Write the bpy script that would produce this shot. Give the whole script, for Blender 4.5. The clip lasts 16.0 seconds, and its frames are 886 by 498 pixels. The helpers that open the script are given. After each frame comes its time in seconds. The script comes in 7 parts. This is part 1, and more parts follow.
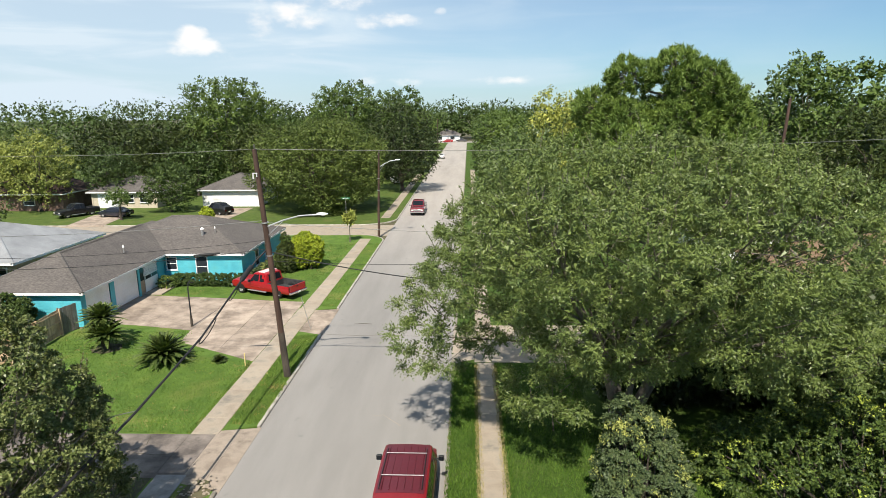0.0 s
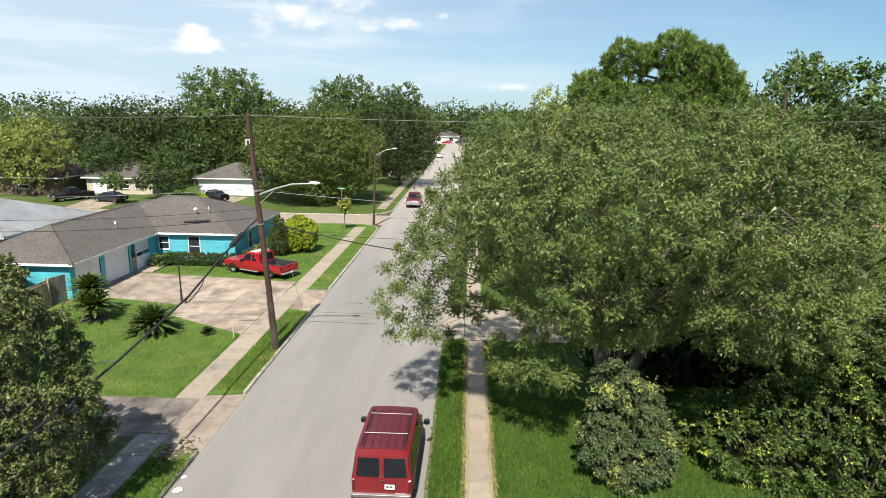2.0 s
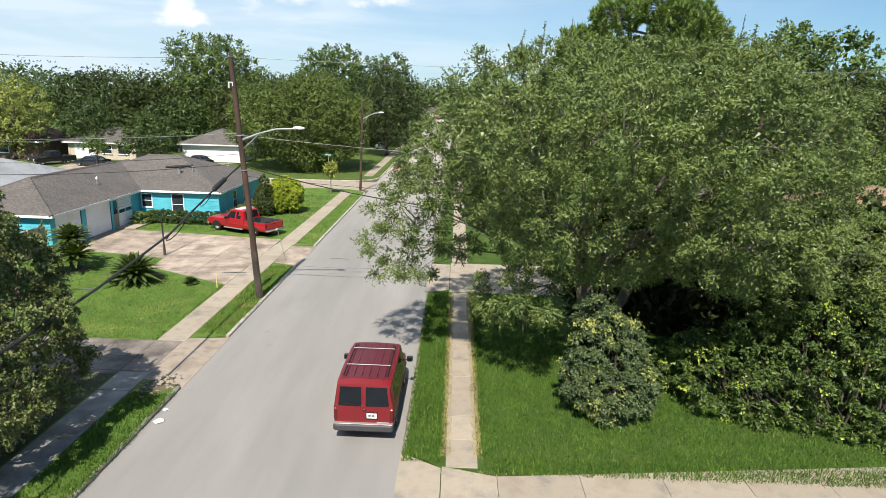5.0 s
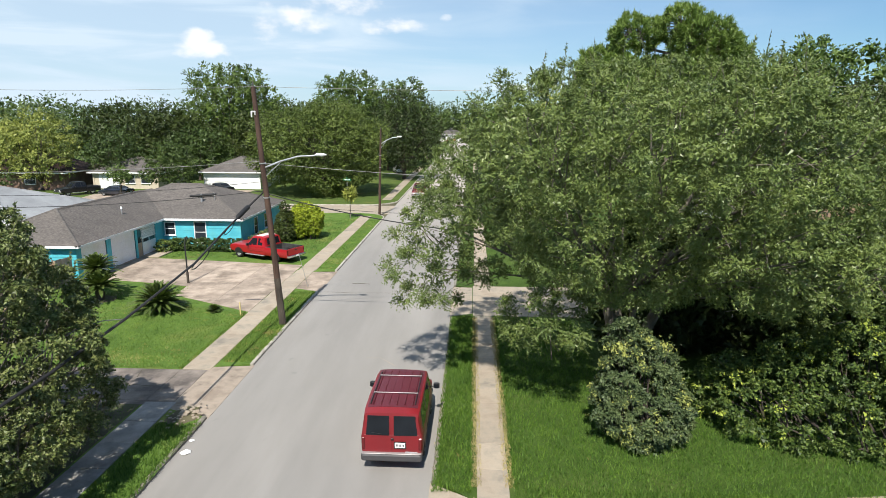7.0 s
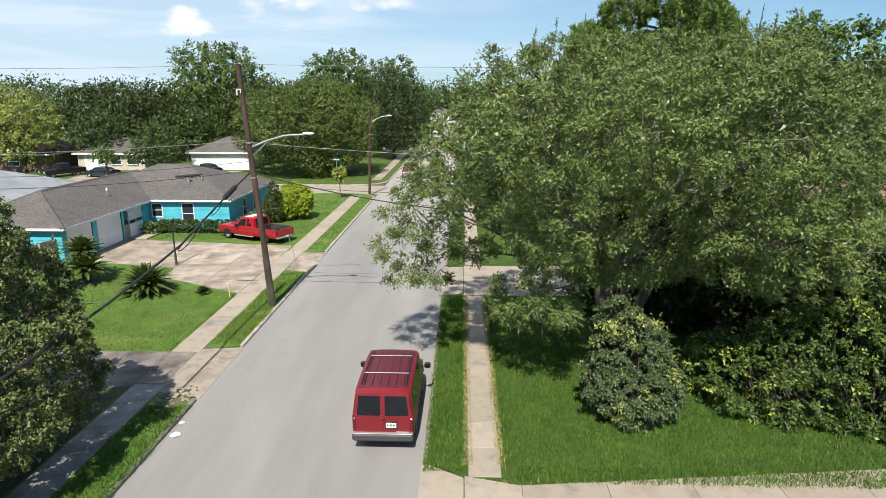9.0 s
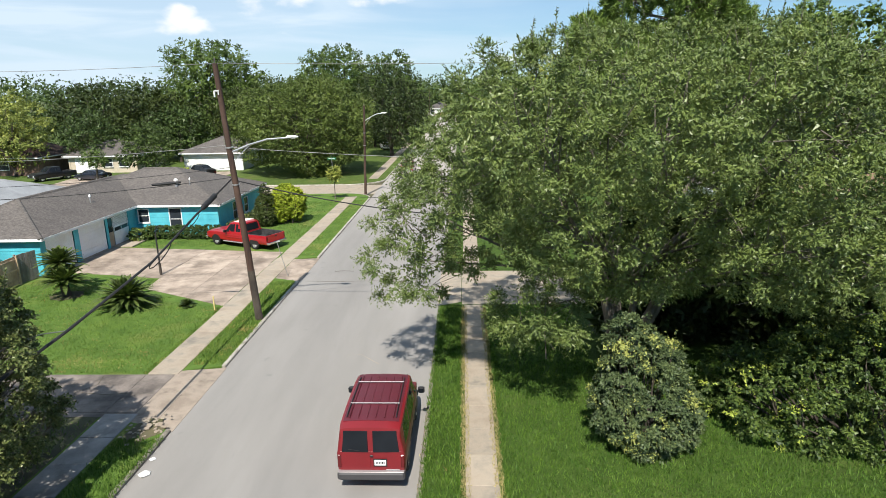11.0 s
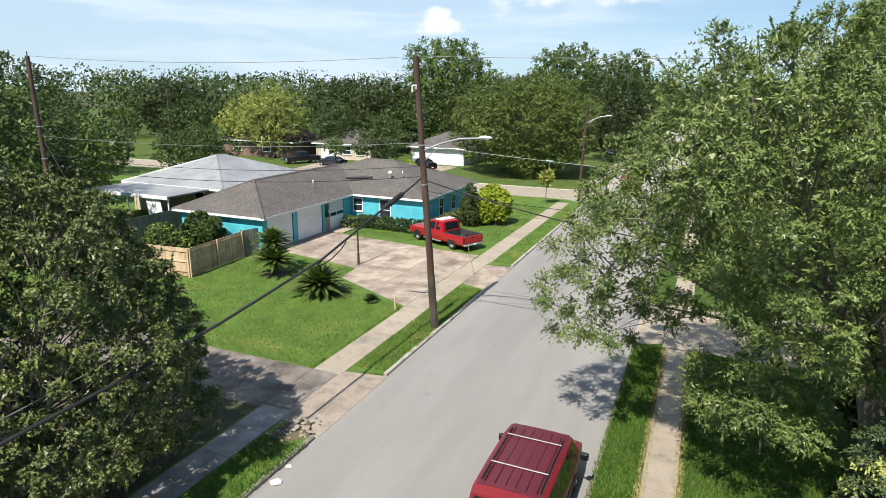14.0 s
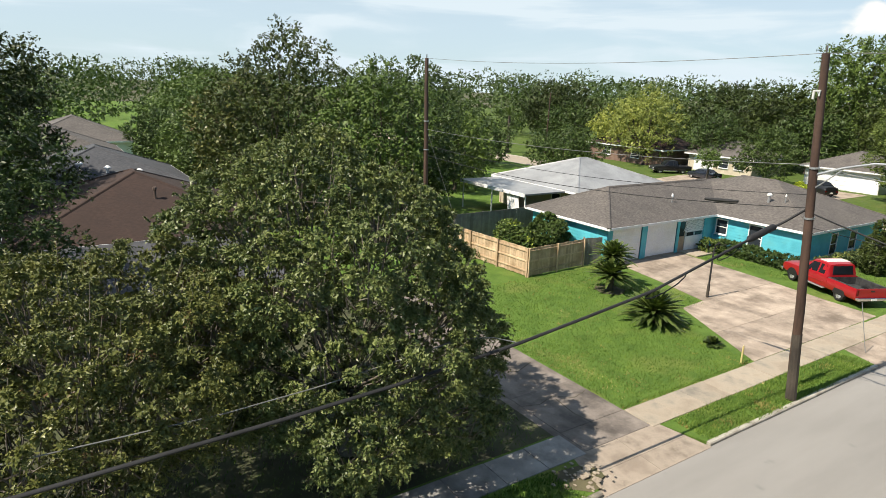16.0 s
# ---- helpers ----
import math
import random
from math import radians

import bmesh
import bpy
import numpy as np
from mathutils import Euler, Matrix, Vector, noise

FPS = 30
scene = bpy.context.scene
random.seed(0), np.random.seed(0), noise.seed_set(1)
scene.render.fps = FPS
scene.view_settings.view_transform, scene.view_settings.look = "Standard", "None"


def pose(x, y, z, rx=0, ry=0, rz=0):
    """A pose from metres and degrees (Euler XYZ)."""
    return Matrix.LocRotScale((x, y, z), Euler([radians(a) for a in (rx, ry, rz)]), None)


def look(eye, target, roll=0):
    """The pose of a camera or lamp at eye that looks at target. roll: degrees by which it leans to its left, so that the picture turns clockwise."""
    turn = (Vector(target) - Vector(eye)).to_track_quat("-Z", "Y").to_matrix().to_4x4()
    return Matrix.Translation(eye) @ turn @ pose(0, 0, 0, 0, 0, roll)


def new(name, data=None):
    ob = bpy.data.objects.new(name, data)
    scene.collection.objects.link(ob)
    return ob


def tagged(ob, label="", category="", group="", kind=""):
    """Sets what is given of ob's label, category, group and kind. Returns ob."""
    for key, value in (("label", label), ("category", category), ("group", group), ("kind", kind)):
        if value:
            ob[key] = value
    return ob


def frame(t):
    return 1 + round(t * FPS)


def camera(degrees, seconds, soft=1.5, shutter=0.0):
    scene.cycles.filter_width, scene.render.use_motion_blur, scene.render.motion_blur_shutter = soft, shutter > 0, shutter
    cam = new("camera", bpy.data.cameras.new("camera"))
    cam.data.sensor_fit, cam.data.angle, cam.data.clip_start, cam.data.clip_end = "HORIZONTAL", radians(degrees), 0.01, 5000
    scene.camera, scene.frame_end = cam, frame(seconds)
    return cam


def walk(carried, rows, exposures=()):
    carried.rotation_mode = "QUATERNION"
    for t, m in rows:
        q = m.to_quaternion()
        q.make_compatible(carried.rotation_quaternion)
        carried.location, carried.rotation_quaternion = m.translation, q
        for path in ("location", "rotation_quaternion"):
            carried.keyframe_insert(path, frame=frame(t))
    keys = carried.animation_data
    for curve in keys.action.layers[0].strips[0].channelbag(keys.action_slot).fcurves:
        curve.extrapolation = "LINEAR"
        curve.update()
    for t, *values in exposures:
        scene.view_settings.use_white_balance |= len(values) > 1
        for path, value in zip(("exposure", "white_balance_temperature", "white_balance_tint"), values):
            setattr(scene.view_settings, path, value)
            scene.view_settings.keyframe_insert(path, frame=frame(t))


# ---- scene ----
cam = camera(71.8, 16.0, soft=0.8)
PATH = [
    (0, (9.416, -0.133, 13.686), (9.331, 1.817, 13.251), -0.7),
    (0.5, (9.446, -0.049, 13.111), (9.358, 1.894, 12.643), 0.3),
    (1, (9.546, -0.043, 12.964), (9.47, 1.902, 12.507), -0.9),
    (1.5, (9.598, -0.385, 12.677), (9.531, 1.561, 12.219), 0.7),
    (2, (9.661, -0.314, 12.134), (9.587, 1.639, 11.713), 0.8),
    (2.5, (9.663, -0.343, 11.692), (9.594, 1.619, 11.311), 0.3),
    (3, (9.754, -0.477, 11.344), (9.678, 1.457, 10.843), 1.2),
    (3.5, (9.725, -0.497, 11.023), (9.661, 1.458, 10.604), 0.2),
    (4, (9.813, -0.402, 10.755), (9.773, 1.543, 10.288), 1.6),
    (4.2, (9.846, -0.573, 10.662), (9.815, 1.367, 10.176), 1.9),
    (6.3, (9.579, -0.446, 10.582), (9.503, 1.498, 10.121), -1.2),
    (6.5, (9.526, -0.362, 10.601), (9.441, 1.594, 10.192), -1.7),
    (7, (9.549, -0.342, 10.653), (9.458, 1.612, 10.236), 0.2),
    (7.5, (9.554, -0.374, 10.618), (9.461, 1.579, 10.199), 0.3),
    (8, (9.581, -0.376, 10.668), (9.506, 1.577, 10.244), 0.2),
    (8.2, (9.559, -0.417, 10.562), (9.491, 1.531, 10.116), 0.2),
    (10.5, (9.734, 1.259, 10.712), (9.669, 3.195, 10.217), -0.7),
    (11, (9.813, 1.832, 10.756), (9.746, 3.767, 10.258), -1.0),
    (11.5, (9.96, 2.456, 10.783), (9.9, 4.388, 10.27), -0.4),
    (12, (10.14, 2.974, 10.986), (10.094, 4.893, 10.426), 0.1),
    (12.5, (10.267, 3.619, 10.831), (10.144, 5.572, 10.42), 0.4),
    (13, (10.384, 4.138, 10.735), (10.122, 6.052, 10.215), 2.7),
    (13.5, (10.468, 4.718, 10.647), (9.963, 6.574, 10.099), -0.0),
    (14, (10.46, 5.297, 10.673), (9.709, 7.083, 10.178), 0.7),
    (14.5, (10.26, 5.933, 10.677), (9.255, 7.591, 10.188), 0.7),
    (15, (10.019, 6.626, 10.599), (8.809, 8.136, 10.095), 1.4),
    (15.5, (9.664, 7.245, 10.51), (8.258, 8.562, 9.97), 1.5),
    (16, (9.552, 7.846, 10.608), (7.942, 8.918, 10.1), 2.1),
]
EXPOSURES = [(0.0, 0.52, 6700, 10), (1.5, 0.56, 6700, 10), (3.0, 0.64, 6700, 10), (4.2, 0.64, 6650, 10), (6.3, 0.56, 6420, 10), (14.0, 0.60, 6420, 10), (15.2, 0.64, 6800, 10), (16.0, 0.58, 6950, 10)]
SKY_STRENGTH, SUN_STRENGTH = 0.071, 5.0
# azimuth from +y towards +x, elevation, half width, half height, weight
CLOUDS = [(-0.424, 0.098, 0.040, 0.016, 1.3), (-0.42, 0.111, 0.026, 0.016, 1.2), (-0.315, 0.135, 0.026, 0.030, 1.1), (-0.265, 0.145, 0.06, 0.022, 0.95), (-0.20, 0.168, 0.085, 0.016, 0.9), (-0.13, 0.140, 0.045, 0.013, 1.2), (-0.043, 0.152, 0.012, 0.007, 1.2),
          (-0.335, 0.087, 0.06, 0.012, 0.7), (-0.124, 0.048, 0.06, 0.009, 0.75), (0.067, 0.049, 0.08, 0.008, 0.65)]
walk(cam, [(t, look(eye, target, roll)) for t, eye, target, roll in PATH], EXPOSURES)

# ---- world and sun ----
SUN_ELEVATION, SUN_AZIMUTH = radians(52.5), radians(185)   # clockwise from +y


def sky_world():
    w = bpy.data.worlds.new("sky")
    w.use_nodes = True
    nt = w.node_tree
    nt.nodes.clear()
    n = nt.nodes.new
    out, bg = n("ShaderNodeOutputWorld"), n("ShaderNodeBackground")
    sky = n("ShaderNodeTexSky")
    sky.sky_type, sky.sun_disc = "NISHITA", False
    sky.sun_elevation, sky.sun_rotation = SUN_ELEVATION, SUN_AZIMUTH
    sky.air_density, sky.dust_density, sky.ozone_density = 1.0, 0.4, 2.5
    tc = n("ShaderNodeTexCoord")
    # soft cumulus and thin high haze, by direction
    mp = n("ShaderNodeMapping")
    mp.inputs["Scale"].default_value = (1.0, 1.0, 1.9)
    nz = n("ShaderNodeTexNoise")
    nz.inputs["Scale"].default_value, nz.inputs["Detail"].default_value = 14.0, 8.0
    nz.inputs["Roughness"].default_value = 0.55
    thin = n("ShaderNodeTexNoise")
    thin.inputs["Scale"].default_value, thin.inputs["Detail"].default_value = 2.6, 5.0
    nt.links.new(tc.outputs["Generated"], mp.inputs["Vector"])
    nt.links.new(mp.outputs["Vector"], nz.inputs["Vector"])
    nt.links.new(mp.outputs["Vector"], thin.inputs["Vector"])

    def math_node(op, a, b=None, c=None):
        m = n("ShaderNodeMath")
        m.operation = op
        for k, v in enumerate((a, b, c)):
            if v is None:
                continue
            if isinstance(v, (int, float)):
                m.inputs[k].default_value = v
            else:
                nt.links.new(v, m.inputs[k])
        return m.outputs[0]

    # each cloud: direction, half width and half height in radians
    total = None
    for az, el, wide, high, weight in CLOUDS:
        d = Vector((math.sin(az) * math.cos(el), math.cos(az) * math.cos(el), math.sin(el)))
        side = Vector((math.cos(az), -math.sin(az), 0))
        up = side.cross(d)
        dots = []
        for axis, size in ((side, wide), (up, high)):
            v = n("ShaderNodeVectorMath")
            v.operation = "DOT_PRODUCT"
            nt.links.new(tc.outputs["Generated"], v.inputs[0])
            v.inputs[1].default_value = axis
            s = math_node("DIVIDE", v.outputs["Value"], size)
            dots.append(math_node("MULTIPLY", s, s))
        front = n("ShaderNodeVectorMath")
        front.operation = "DOT_PRODUCT"
        nt.links.new(tc.outputs["Generated"], front.inputs[0])
        front.inputs[1].default_value = d
        ahead = math_node("GREATER_THAN", front.outputs["Value"], 0.2)
        r = math_node("ADD", dots[0], dots[1])
        f = math_node("MULTIPLY", math_node("SUBTRACT", 1.0, math_node("MULTIPLY", r, 0.5)), weight)
        f = math_node("MULTIPLY", math_node("MAXIMUM", f, 0.0), ahead)
        total = f if total is None else math_node("MAXIMUM", total, f)
    lump = math_node("MULTIPLY_ADD", nz.outputs["Fac"], 4.6, -2.1)
    cl = math_node("MULTIPLY_ADD", total, 1.5, lump)
    ramp = n("ShaderNodeMapRange")
    ramp.interpolation_type = "SMOOTHSTEP"
    ramp.inputs["From Min"].default_value, ramp.inputs["From Max"].default_value = 0.9, 2.3
    nt.links.new(cl, ramp.inputs["Value"])
    gate = n("ShaderNodeMapRange")
    gate.inputs["From Min"].default_value, gate.inputs["From Max"].default_value = 0.0, 0.15
    nt.links.new(total, gate.inputs["Value"])
    amount = math_node("MULTIPLY", ramp.outputs["Result"], gate.outputs["Result"])
    # thin veil, thicker towards the west
    west = n("ShaderNodeVectorMath")
    west.operation = "DOT_PRODUCT"
    nt.links.new(tc.outputs["Generated"], west.inputs[0])
    west.inputs[1].default_value = (-0.9, 0.43, 0.0)
    veil = n("ShaderNodeMapRange")
    veil.interpolation_type = "SMOOTHSTEP"
    veil.inputs["From Min"].default_value, veil.inputs["From Max"].default_value = 0.15, 1.25
    nt.links.new(math_node("MULTIPLY_ADD", thin.outputs["Fac"], 0.7, west.outputs["Value"]), veil.inputs["Value"])
    # long thin streaks in the veil
    mp2 = n("ShaderNodeMapping")
    mp2.inputs["Scale"].default_value = (1.0, 1.0, 7.0)
    mp2.inputs["Rotation"].default_value = (0.05, 0.04, 0.0)
    nt.links.new(tc.outputs["Generated"], mp2.inputs["Vector"])
    streak = n("ShaderNodeTexNoise")
    streak.inputs["Scale"].default_value, streak.inputs["Detail"].default_value, streak.inputs["Distortion"].default_value = 3.2, 6.0, 0.6
    nt.links.new(mp2.outputs["Vector"], streak.inputs["Vector"])
    band = n("ShaderNodeMapRange")
    band.interpolation_type = "SMOOTHSTEP"
    band.inputs["From Min"].default_value, band.inputs["From Max"].default_value = 0.42, 0.72
    nt.links.new(streak.outputs["Fac"], band.inputs["Value"])
    haze = math_node("MULTIPLY_ADD", veil.outputs["Result"], math_node("MULTIPLY_ADD", band.outputs["Result"], 0.5, 0.55), 0.16)
    mix1, mix2 = n("ShaderNodeMix"), n("ShaderNodeMix")
    for m in (mix1, mix2):
        m.data_type = "RGBA"
    nt.links.new(haze, mix1.inputs["Factor"])
    deep = n("ShaderNodeMix")
    deep.data_type, deep.blend_type = "RGBA", "MULTIPLY"
    deep.inputs["Factor"].default_value = 1.0
    nt.links.new(sky.outputs["Color"], deep.inputs["A"])
    deep.inputs["B"].default_value = (0.56, 0.87, 1.06, 1)
    nt.links.new(deep.outputs["Result"], mix1.inputs["A"])
    mix1.inputs["B"].default_value = (7.0, 8.4, 9.6, 1)
    nt.links.new(amount, mix2.inputs["Factor"])
    nt.links.new(mix1.outputs["Result"], mix2.inputs["A"])
    mix2.inputs["B"].default_value = (10.2, 10.3, 10.4, 1)
    nt.links.new(mix2.outputs["Result"], bg.inputs["Color"])
    bg.inputs["Strength"].default_value = SKY_STRENGTH
    nt.links.new(bg.outputs[0], out.inputs[0])
    scene.world = w


sky_world()
sun_data = bpy.data.lights.new("sun", "SUN")
sun_data.energy, sun_data.angle, sun_data.color = SUN_STRENGTH, radians(0.53), (1.0, 0.94, 0.84)
sun = new("sun", sun_data)
sun.matrix_world = look((0, 0, 60), (60 * math.cos(SUN_ELEVATION) * -math.sin(SUN_AZIMUTH), 60 * math.cos(SUN_ELEVATION) * -math.cos(SUN_AZIMUTH), 60 - 60 * math.sin(SUN_ELEVATION)))


# ---- materials ----
def shader(name):
    m = bpy.data.materials.new(name)
    m.use_nodes = True
    nt = m.node_tree
    bsdf = nt.nodes["Principled BSDF"]
    return m, nt, bsdf


def noise_at(nt, scale, detail=4.0, rough=0.55, coords="Position", stretch=None):
    if coords == "Position":
        src = nt.nodes.new("ShaderNodeNewGeometry").outputs["Position"]
    else:
        src = nt.nodes.new("ShaderNodeTexCoord").outputs[coords]
    if stretch:
        mp = nt.nodes.new("ShaderNodeMapping")
        mp.inputs["Scale"].default_value = stretch
        nt.links.new(src, mp.inputs["Vector"])
        src = mp.outputs["Vector"]
    nz = nt.nodes.new("ShaderNodeTexNoise")
    nz.inputs["Scale"].default_value, nz.inputs["Detail"].default_value, nz.inputs["Roughness"].default_value = scale, detail, rough
    nt.links.new(src, nz.inputs["Vector"])
    return nz.outputs["Fac"]


def ramp(nt, fac, stops):
    r = nt.nodes.new("ShaderNodeValToRGB")
    e = r.color_ramp.elements
    while len(e) < len(stops):
        e.new(0.5)
    for k, (p, c) in enumerate(stops):
        e[k].position, e[k].color = p, (*c, 1)
    nt.links.new(fac, r.inputs["Fac"])
    return r.outputs["Color"]


def blend(nt, fac, a, b, kind="MIX"):
    m = nt.nodes.new("ShaderNodeMix")
    m.data_type, m.blend_type = "RGBA", kind
    for v, key in ((fac, "Factor"), (a, "A"), (b, "B")):
        if isinstance(v, (int, float)):
            m.inputs[key].default_value = v
        elif isinstance(v, tuple):
            m.inputs[key].default_value = (*v, 1)
        else:
            nt.links.new(v, m.inputs[key])
    return m.outputs["Result"]


def bumped(nt, bsdf, height, strength=0.3, distance=0.02):
    b = nt.nodes.new("ShaderNodeBump")
    b.inputs["Strength"].default_value, b.inputs["Distance"].default_value = strength, distance
    nt.links.new(height, b.inputs["Height"])
    nt.links.new(b.outputs["Normal"], bsdf.inputs["Normal"])


def surface(name, dark, light, fine=40.0, coarse=1.5, rough=0.8, bump=0.25, metal=0.0, stain=None, stain_scale=0.6, vary=0.0, coords="Position", stretch=None, low=0.35, high=0.65):
    """A mottled surface: coarse patches between two colours, fine grain, a stain, a change from piece to piece."""
    m, nt, b = shader(name)
    c = ramp(nt, noise_at(nt, coarse, 5, 0.6, coords, stretch), [(low, dark), (high, light)])
    g = noise_at(nt, fine, 3, 0.6, coords)
    c = blend(nt, 0.35, c, ramp(nt, g, [(0.3, (0.55, 0.55, 0.55)), (0.7, (1.3, 1.3, 1.3))]), "MULTIPLY")
    if stain:
        s = nt.nodes.new("ShaderNodeMapRange")
        s.inputs["From Min"].default_value, s.inputs["From Max"].default_value = 0.48, 0.68
        s.inputs["To Max"].default_value = 0.8
        nt.links.new(noise_at(nt, stain_scale, 6, 0.65, coords), s.inputs["Value"])
        c = blend(nt, s.outputs["Result"], c, stain)
    if vary:
        o = nt.nodes.new("ShaderNodeObjectInfo").outputs["Random"]
        c = blend(nt, 1.0, c, ramp(nt, o, [(0.0, (1 - vary,) * 3), (1.0, (1 + vary * 0.6,) * 3)]), "MULTIPLY")
    nt.links.new(c, b.inputs["Base Color"])
    b.inputs["Roughness"].default_value, b.inputs["Metallic"].default_value = rough, metal
    if bump:
        bumped(nt, b, g, bump)
    return m


def paint(name, colour, rough=0.35, coat=0.0, metal=0.0, dust=0.0):
    m, nt, b = shader(name)
    n1 = noise_at(nt, 2.0, 5, 0.6, "Object")
    c = ramp(nt, n1, [(0.3, tuple(v * 0.88 for v in colour)), (0.7, tuple(min(1, v * 1.08) for v in colour))])
    if dust:
        c = blend(nt, blend(nt, 1.0, noise_at(nt, 9.0, 5, 0.7, "Object"), (dust,) * 3, "MULTIPLY"), c, (0.35, 0.32, 0.28))
    nt.links.new(c, b.inputs["Base Color"])
    b.inputs["Roughness"].default_value, b.inputs["Metallic"].default_value, b.inputs["Coat Weight"].default_value = rough, metal, coat
    b.inputs["Coat Roughness"].default_value = 0.08
    return m


def leaf_stuff(name, dark, mid, light, odd=None, odd_part=0.06, through_part=0.06, patch=0.5, rough=0.5, gloss=0.3):
    """Leaves: colour from leaf to leaf and from bough to bough, some light coming through."""
    m, nt, b = shader(name)
    isl = nt.nodes.new("ShaderNodeNewGeometry").outputs["Random Per Island"]
    stops = [(0.0, dark), (0.45, mid), (0.9, light)]
    c = ramp(nt, isl, stops)
    if odd:
        gt = nt.nodes.new("ShaderNodeMath")
        gt.operation = "GREATER_THAN"
        gt.inputs[1].default_value = 2.65 - 2.4 * odd_part
        spread = nt.nodes.new("ShaderNodeMath")
        spread.operation, spread.inputs[1].default_value = "MULTIPLY_ADD", 3.0
        nt.links.new(noise_at(nt, 1.1, 2, 0.5), spread.inputs[0])
        half = nt.nodes.new("ShaderNodeMath")
        half.operation, half.inputs[1].default_value = "MULTIPLY", 0.5
        nt.links.new(isl, half.inputs[0])
        nt.links.new(half.outputs[0], spread.inputs[2])
        nt.links.new(spread.outputs[0], gt.inputs[0])
        c = blend(nt, gt.outputs[0], c, odd)
    big = noise_at(nt, patch, 3, 0.5)
    c = blend(nt, 1.0, c, ramp(nt, big, [(0.3, (0.80, 0.84, 0.84)), (0.7, (1.20, 1.16, 1.04))]), "MULTIPLY")
    o = nt.nodes.new("ShaderNodeObjectInfo").outputs["Random"]
    c = blend(nt, 1.0, c, ramp(nt, o, [(0.0, (0.85, 0.88, 0.9)), (1.0, (1.15, 1.1, 1.0))]), "MULTIPLY")
    nt.links.new(c, b.inputs["Base Color"])
    b.inputs["Roughness"].default_value = rough
    b.inputs["Specular IOR Level"].default_value = gloss
    tr = nt.nodes.new("ShaderNodeBsdfTranslucent")
    nt.links.new(blend(nt, 1.0, c, (0.95, 1.05, 0.5), "MULTIPLY"), tr.inputs["Color"])
    mx = nt.nodes.new("ShaderNodeMixShader")
    mx.inputs[0].default_value = through_part
    nt.links.new(b.outputs[0], mx.inputs[1])
    nt.links.new(tr.outputs[0], mx.inputs[2])
    nt.links.new(mx.outputs[0], nt.nodes["Material Output"].inputs[0])
    return m


def road_stuff():
    m, nt, b = shader("worn_concrete_road")
    long = noise_at(nt, 0.35, 5, 0.6, "Position", (1.0, 0.12, 1.0))
    c = ramp(nt, long, [(0.3, (0.206, 0.196, 0.184)), (0.7, (0.272, 0.258, 0.242))])
    c = blend(nt, 0.5, c, ramp(nt, noise_at(nt, 0.8, 6, 0.65, "Position", (1.0, 0.2, 1.0)), [(0.3, (0.88, 0.88, 0.87)), (0.7, (1.1, 1.1, 1.1))]), "MULTIPLY")
    # paler towards and past the side street, blended in from y 48 to 95
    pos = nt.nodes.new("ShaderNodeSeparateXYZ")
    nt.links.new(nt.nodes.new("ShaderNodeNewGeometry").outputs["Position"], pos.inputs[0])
    pale_part = nt.nodes.new("ShaderNodeMapRange")
    pale_part.inputs["From Min"].default_value, pale_part.inputs["From Max"].default_value = 48, 95
    nt.links.new(pos.outputs["Y"], pale_part.inputs["Value"])
    c = blend(nt, pale_part.outputs["Result"], c, blend(nt, 1.0, c, (1.5, 1.45, 1.4), "MULTIPLY"))
    g = noise_at(nt, 60, 3, 0.6)
    c = blend(nt, 0.4, c, ramp(nt, g, [(0.3, (0.7, 0.7, 0.7)), (0.7, (1.25, 1.25, 1.25))]), "MULTIPLY")
    # dark drips and patched spots
    s = nt.nodes.new("ShaderNodeMapRange")
    s.inputs["From Min"].default_value, s.inputs["From Max"].default_value, s.inputs["To Max"].default_value = 0.69, 0.76, 0.45
    nt.links.new(noise_at(nt, 1.1, 3, 0.5), s.inputs["Value"])
    c = blend(nt, s.outputs["Result"], c, (0.125, 0.122, 0.12))
    nt.links.new(c, b.inputs["Base Color"])
    b.inputs["Roughness"].default_value = 0.85
    bumped(nt, b, g, 0.3, 0.01)
    return m


def lawn_stuff(name, dark, light, dry):
    m, nt, b = shader(name)
    c = ramp(nt, noise_at(nt, 0.9, 6, 0.65), [(0.32, dark), (0.68, light)])
    s = nt.nodes.new("ShaderNodeMapRange")
    s.inputs["From Min"].default_value, s.inputs["From Max"].default_value, s.inputs["To Max"].default_value = 0.53, 0.73, 0.7
    nt.links.new(noise_at(nt, 0.35, 4, 0.55), s.inputs["Value"])
    c = blend(nt, s.outputs["Result"], c, dry)
    g = noise_at(nt, 28, 4, 0.7)
    c = blend(nt, 0.8, c, ramp(nt, g, [(0.3, (0.45, 0.5, 0.4)), (0.7, (1.4, 1.35, 1.2))]), "MULTIPLY")
    nt.links.new(c, b.inputs["Base Color"])
    b.inputs["Roughness"].default_value = 0.9
    b.inputs["Specular IOR Level"].default_value = 0.2
    bumped(nt, b, g, 0.9, 0.05)
    return m


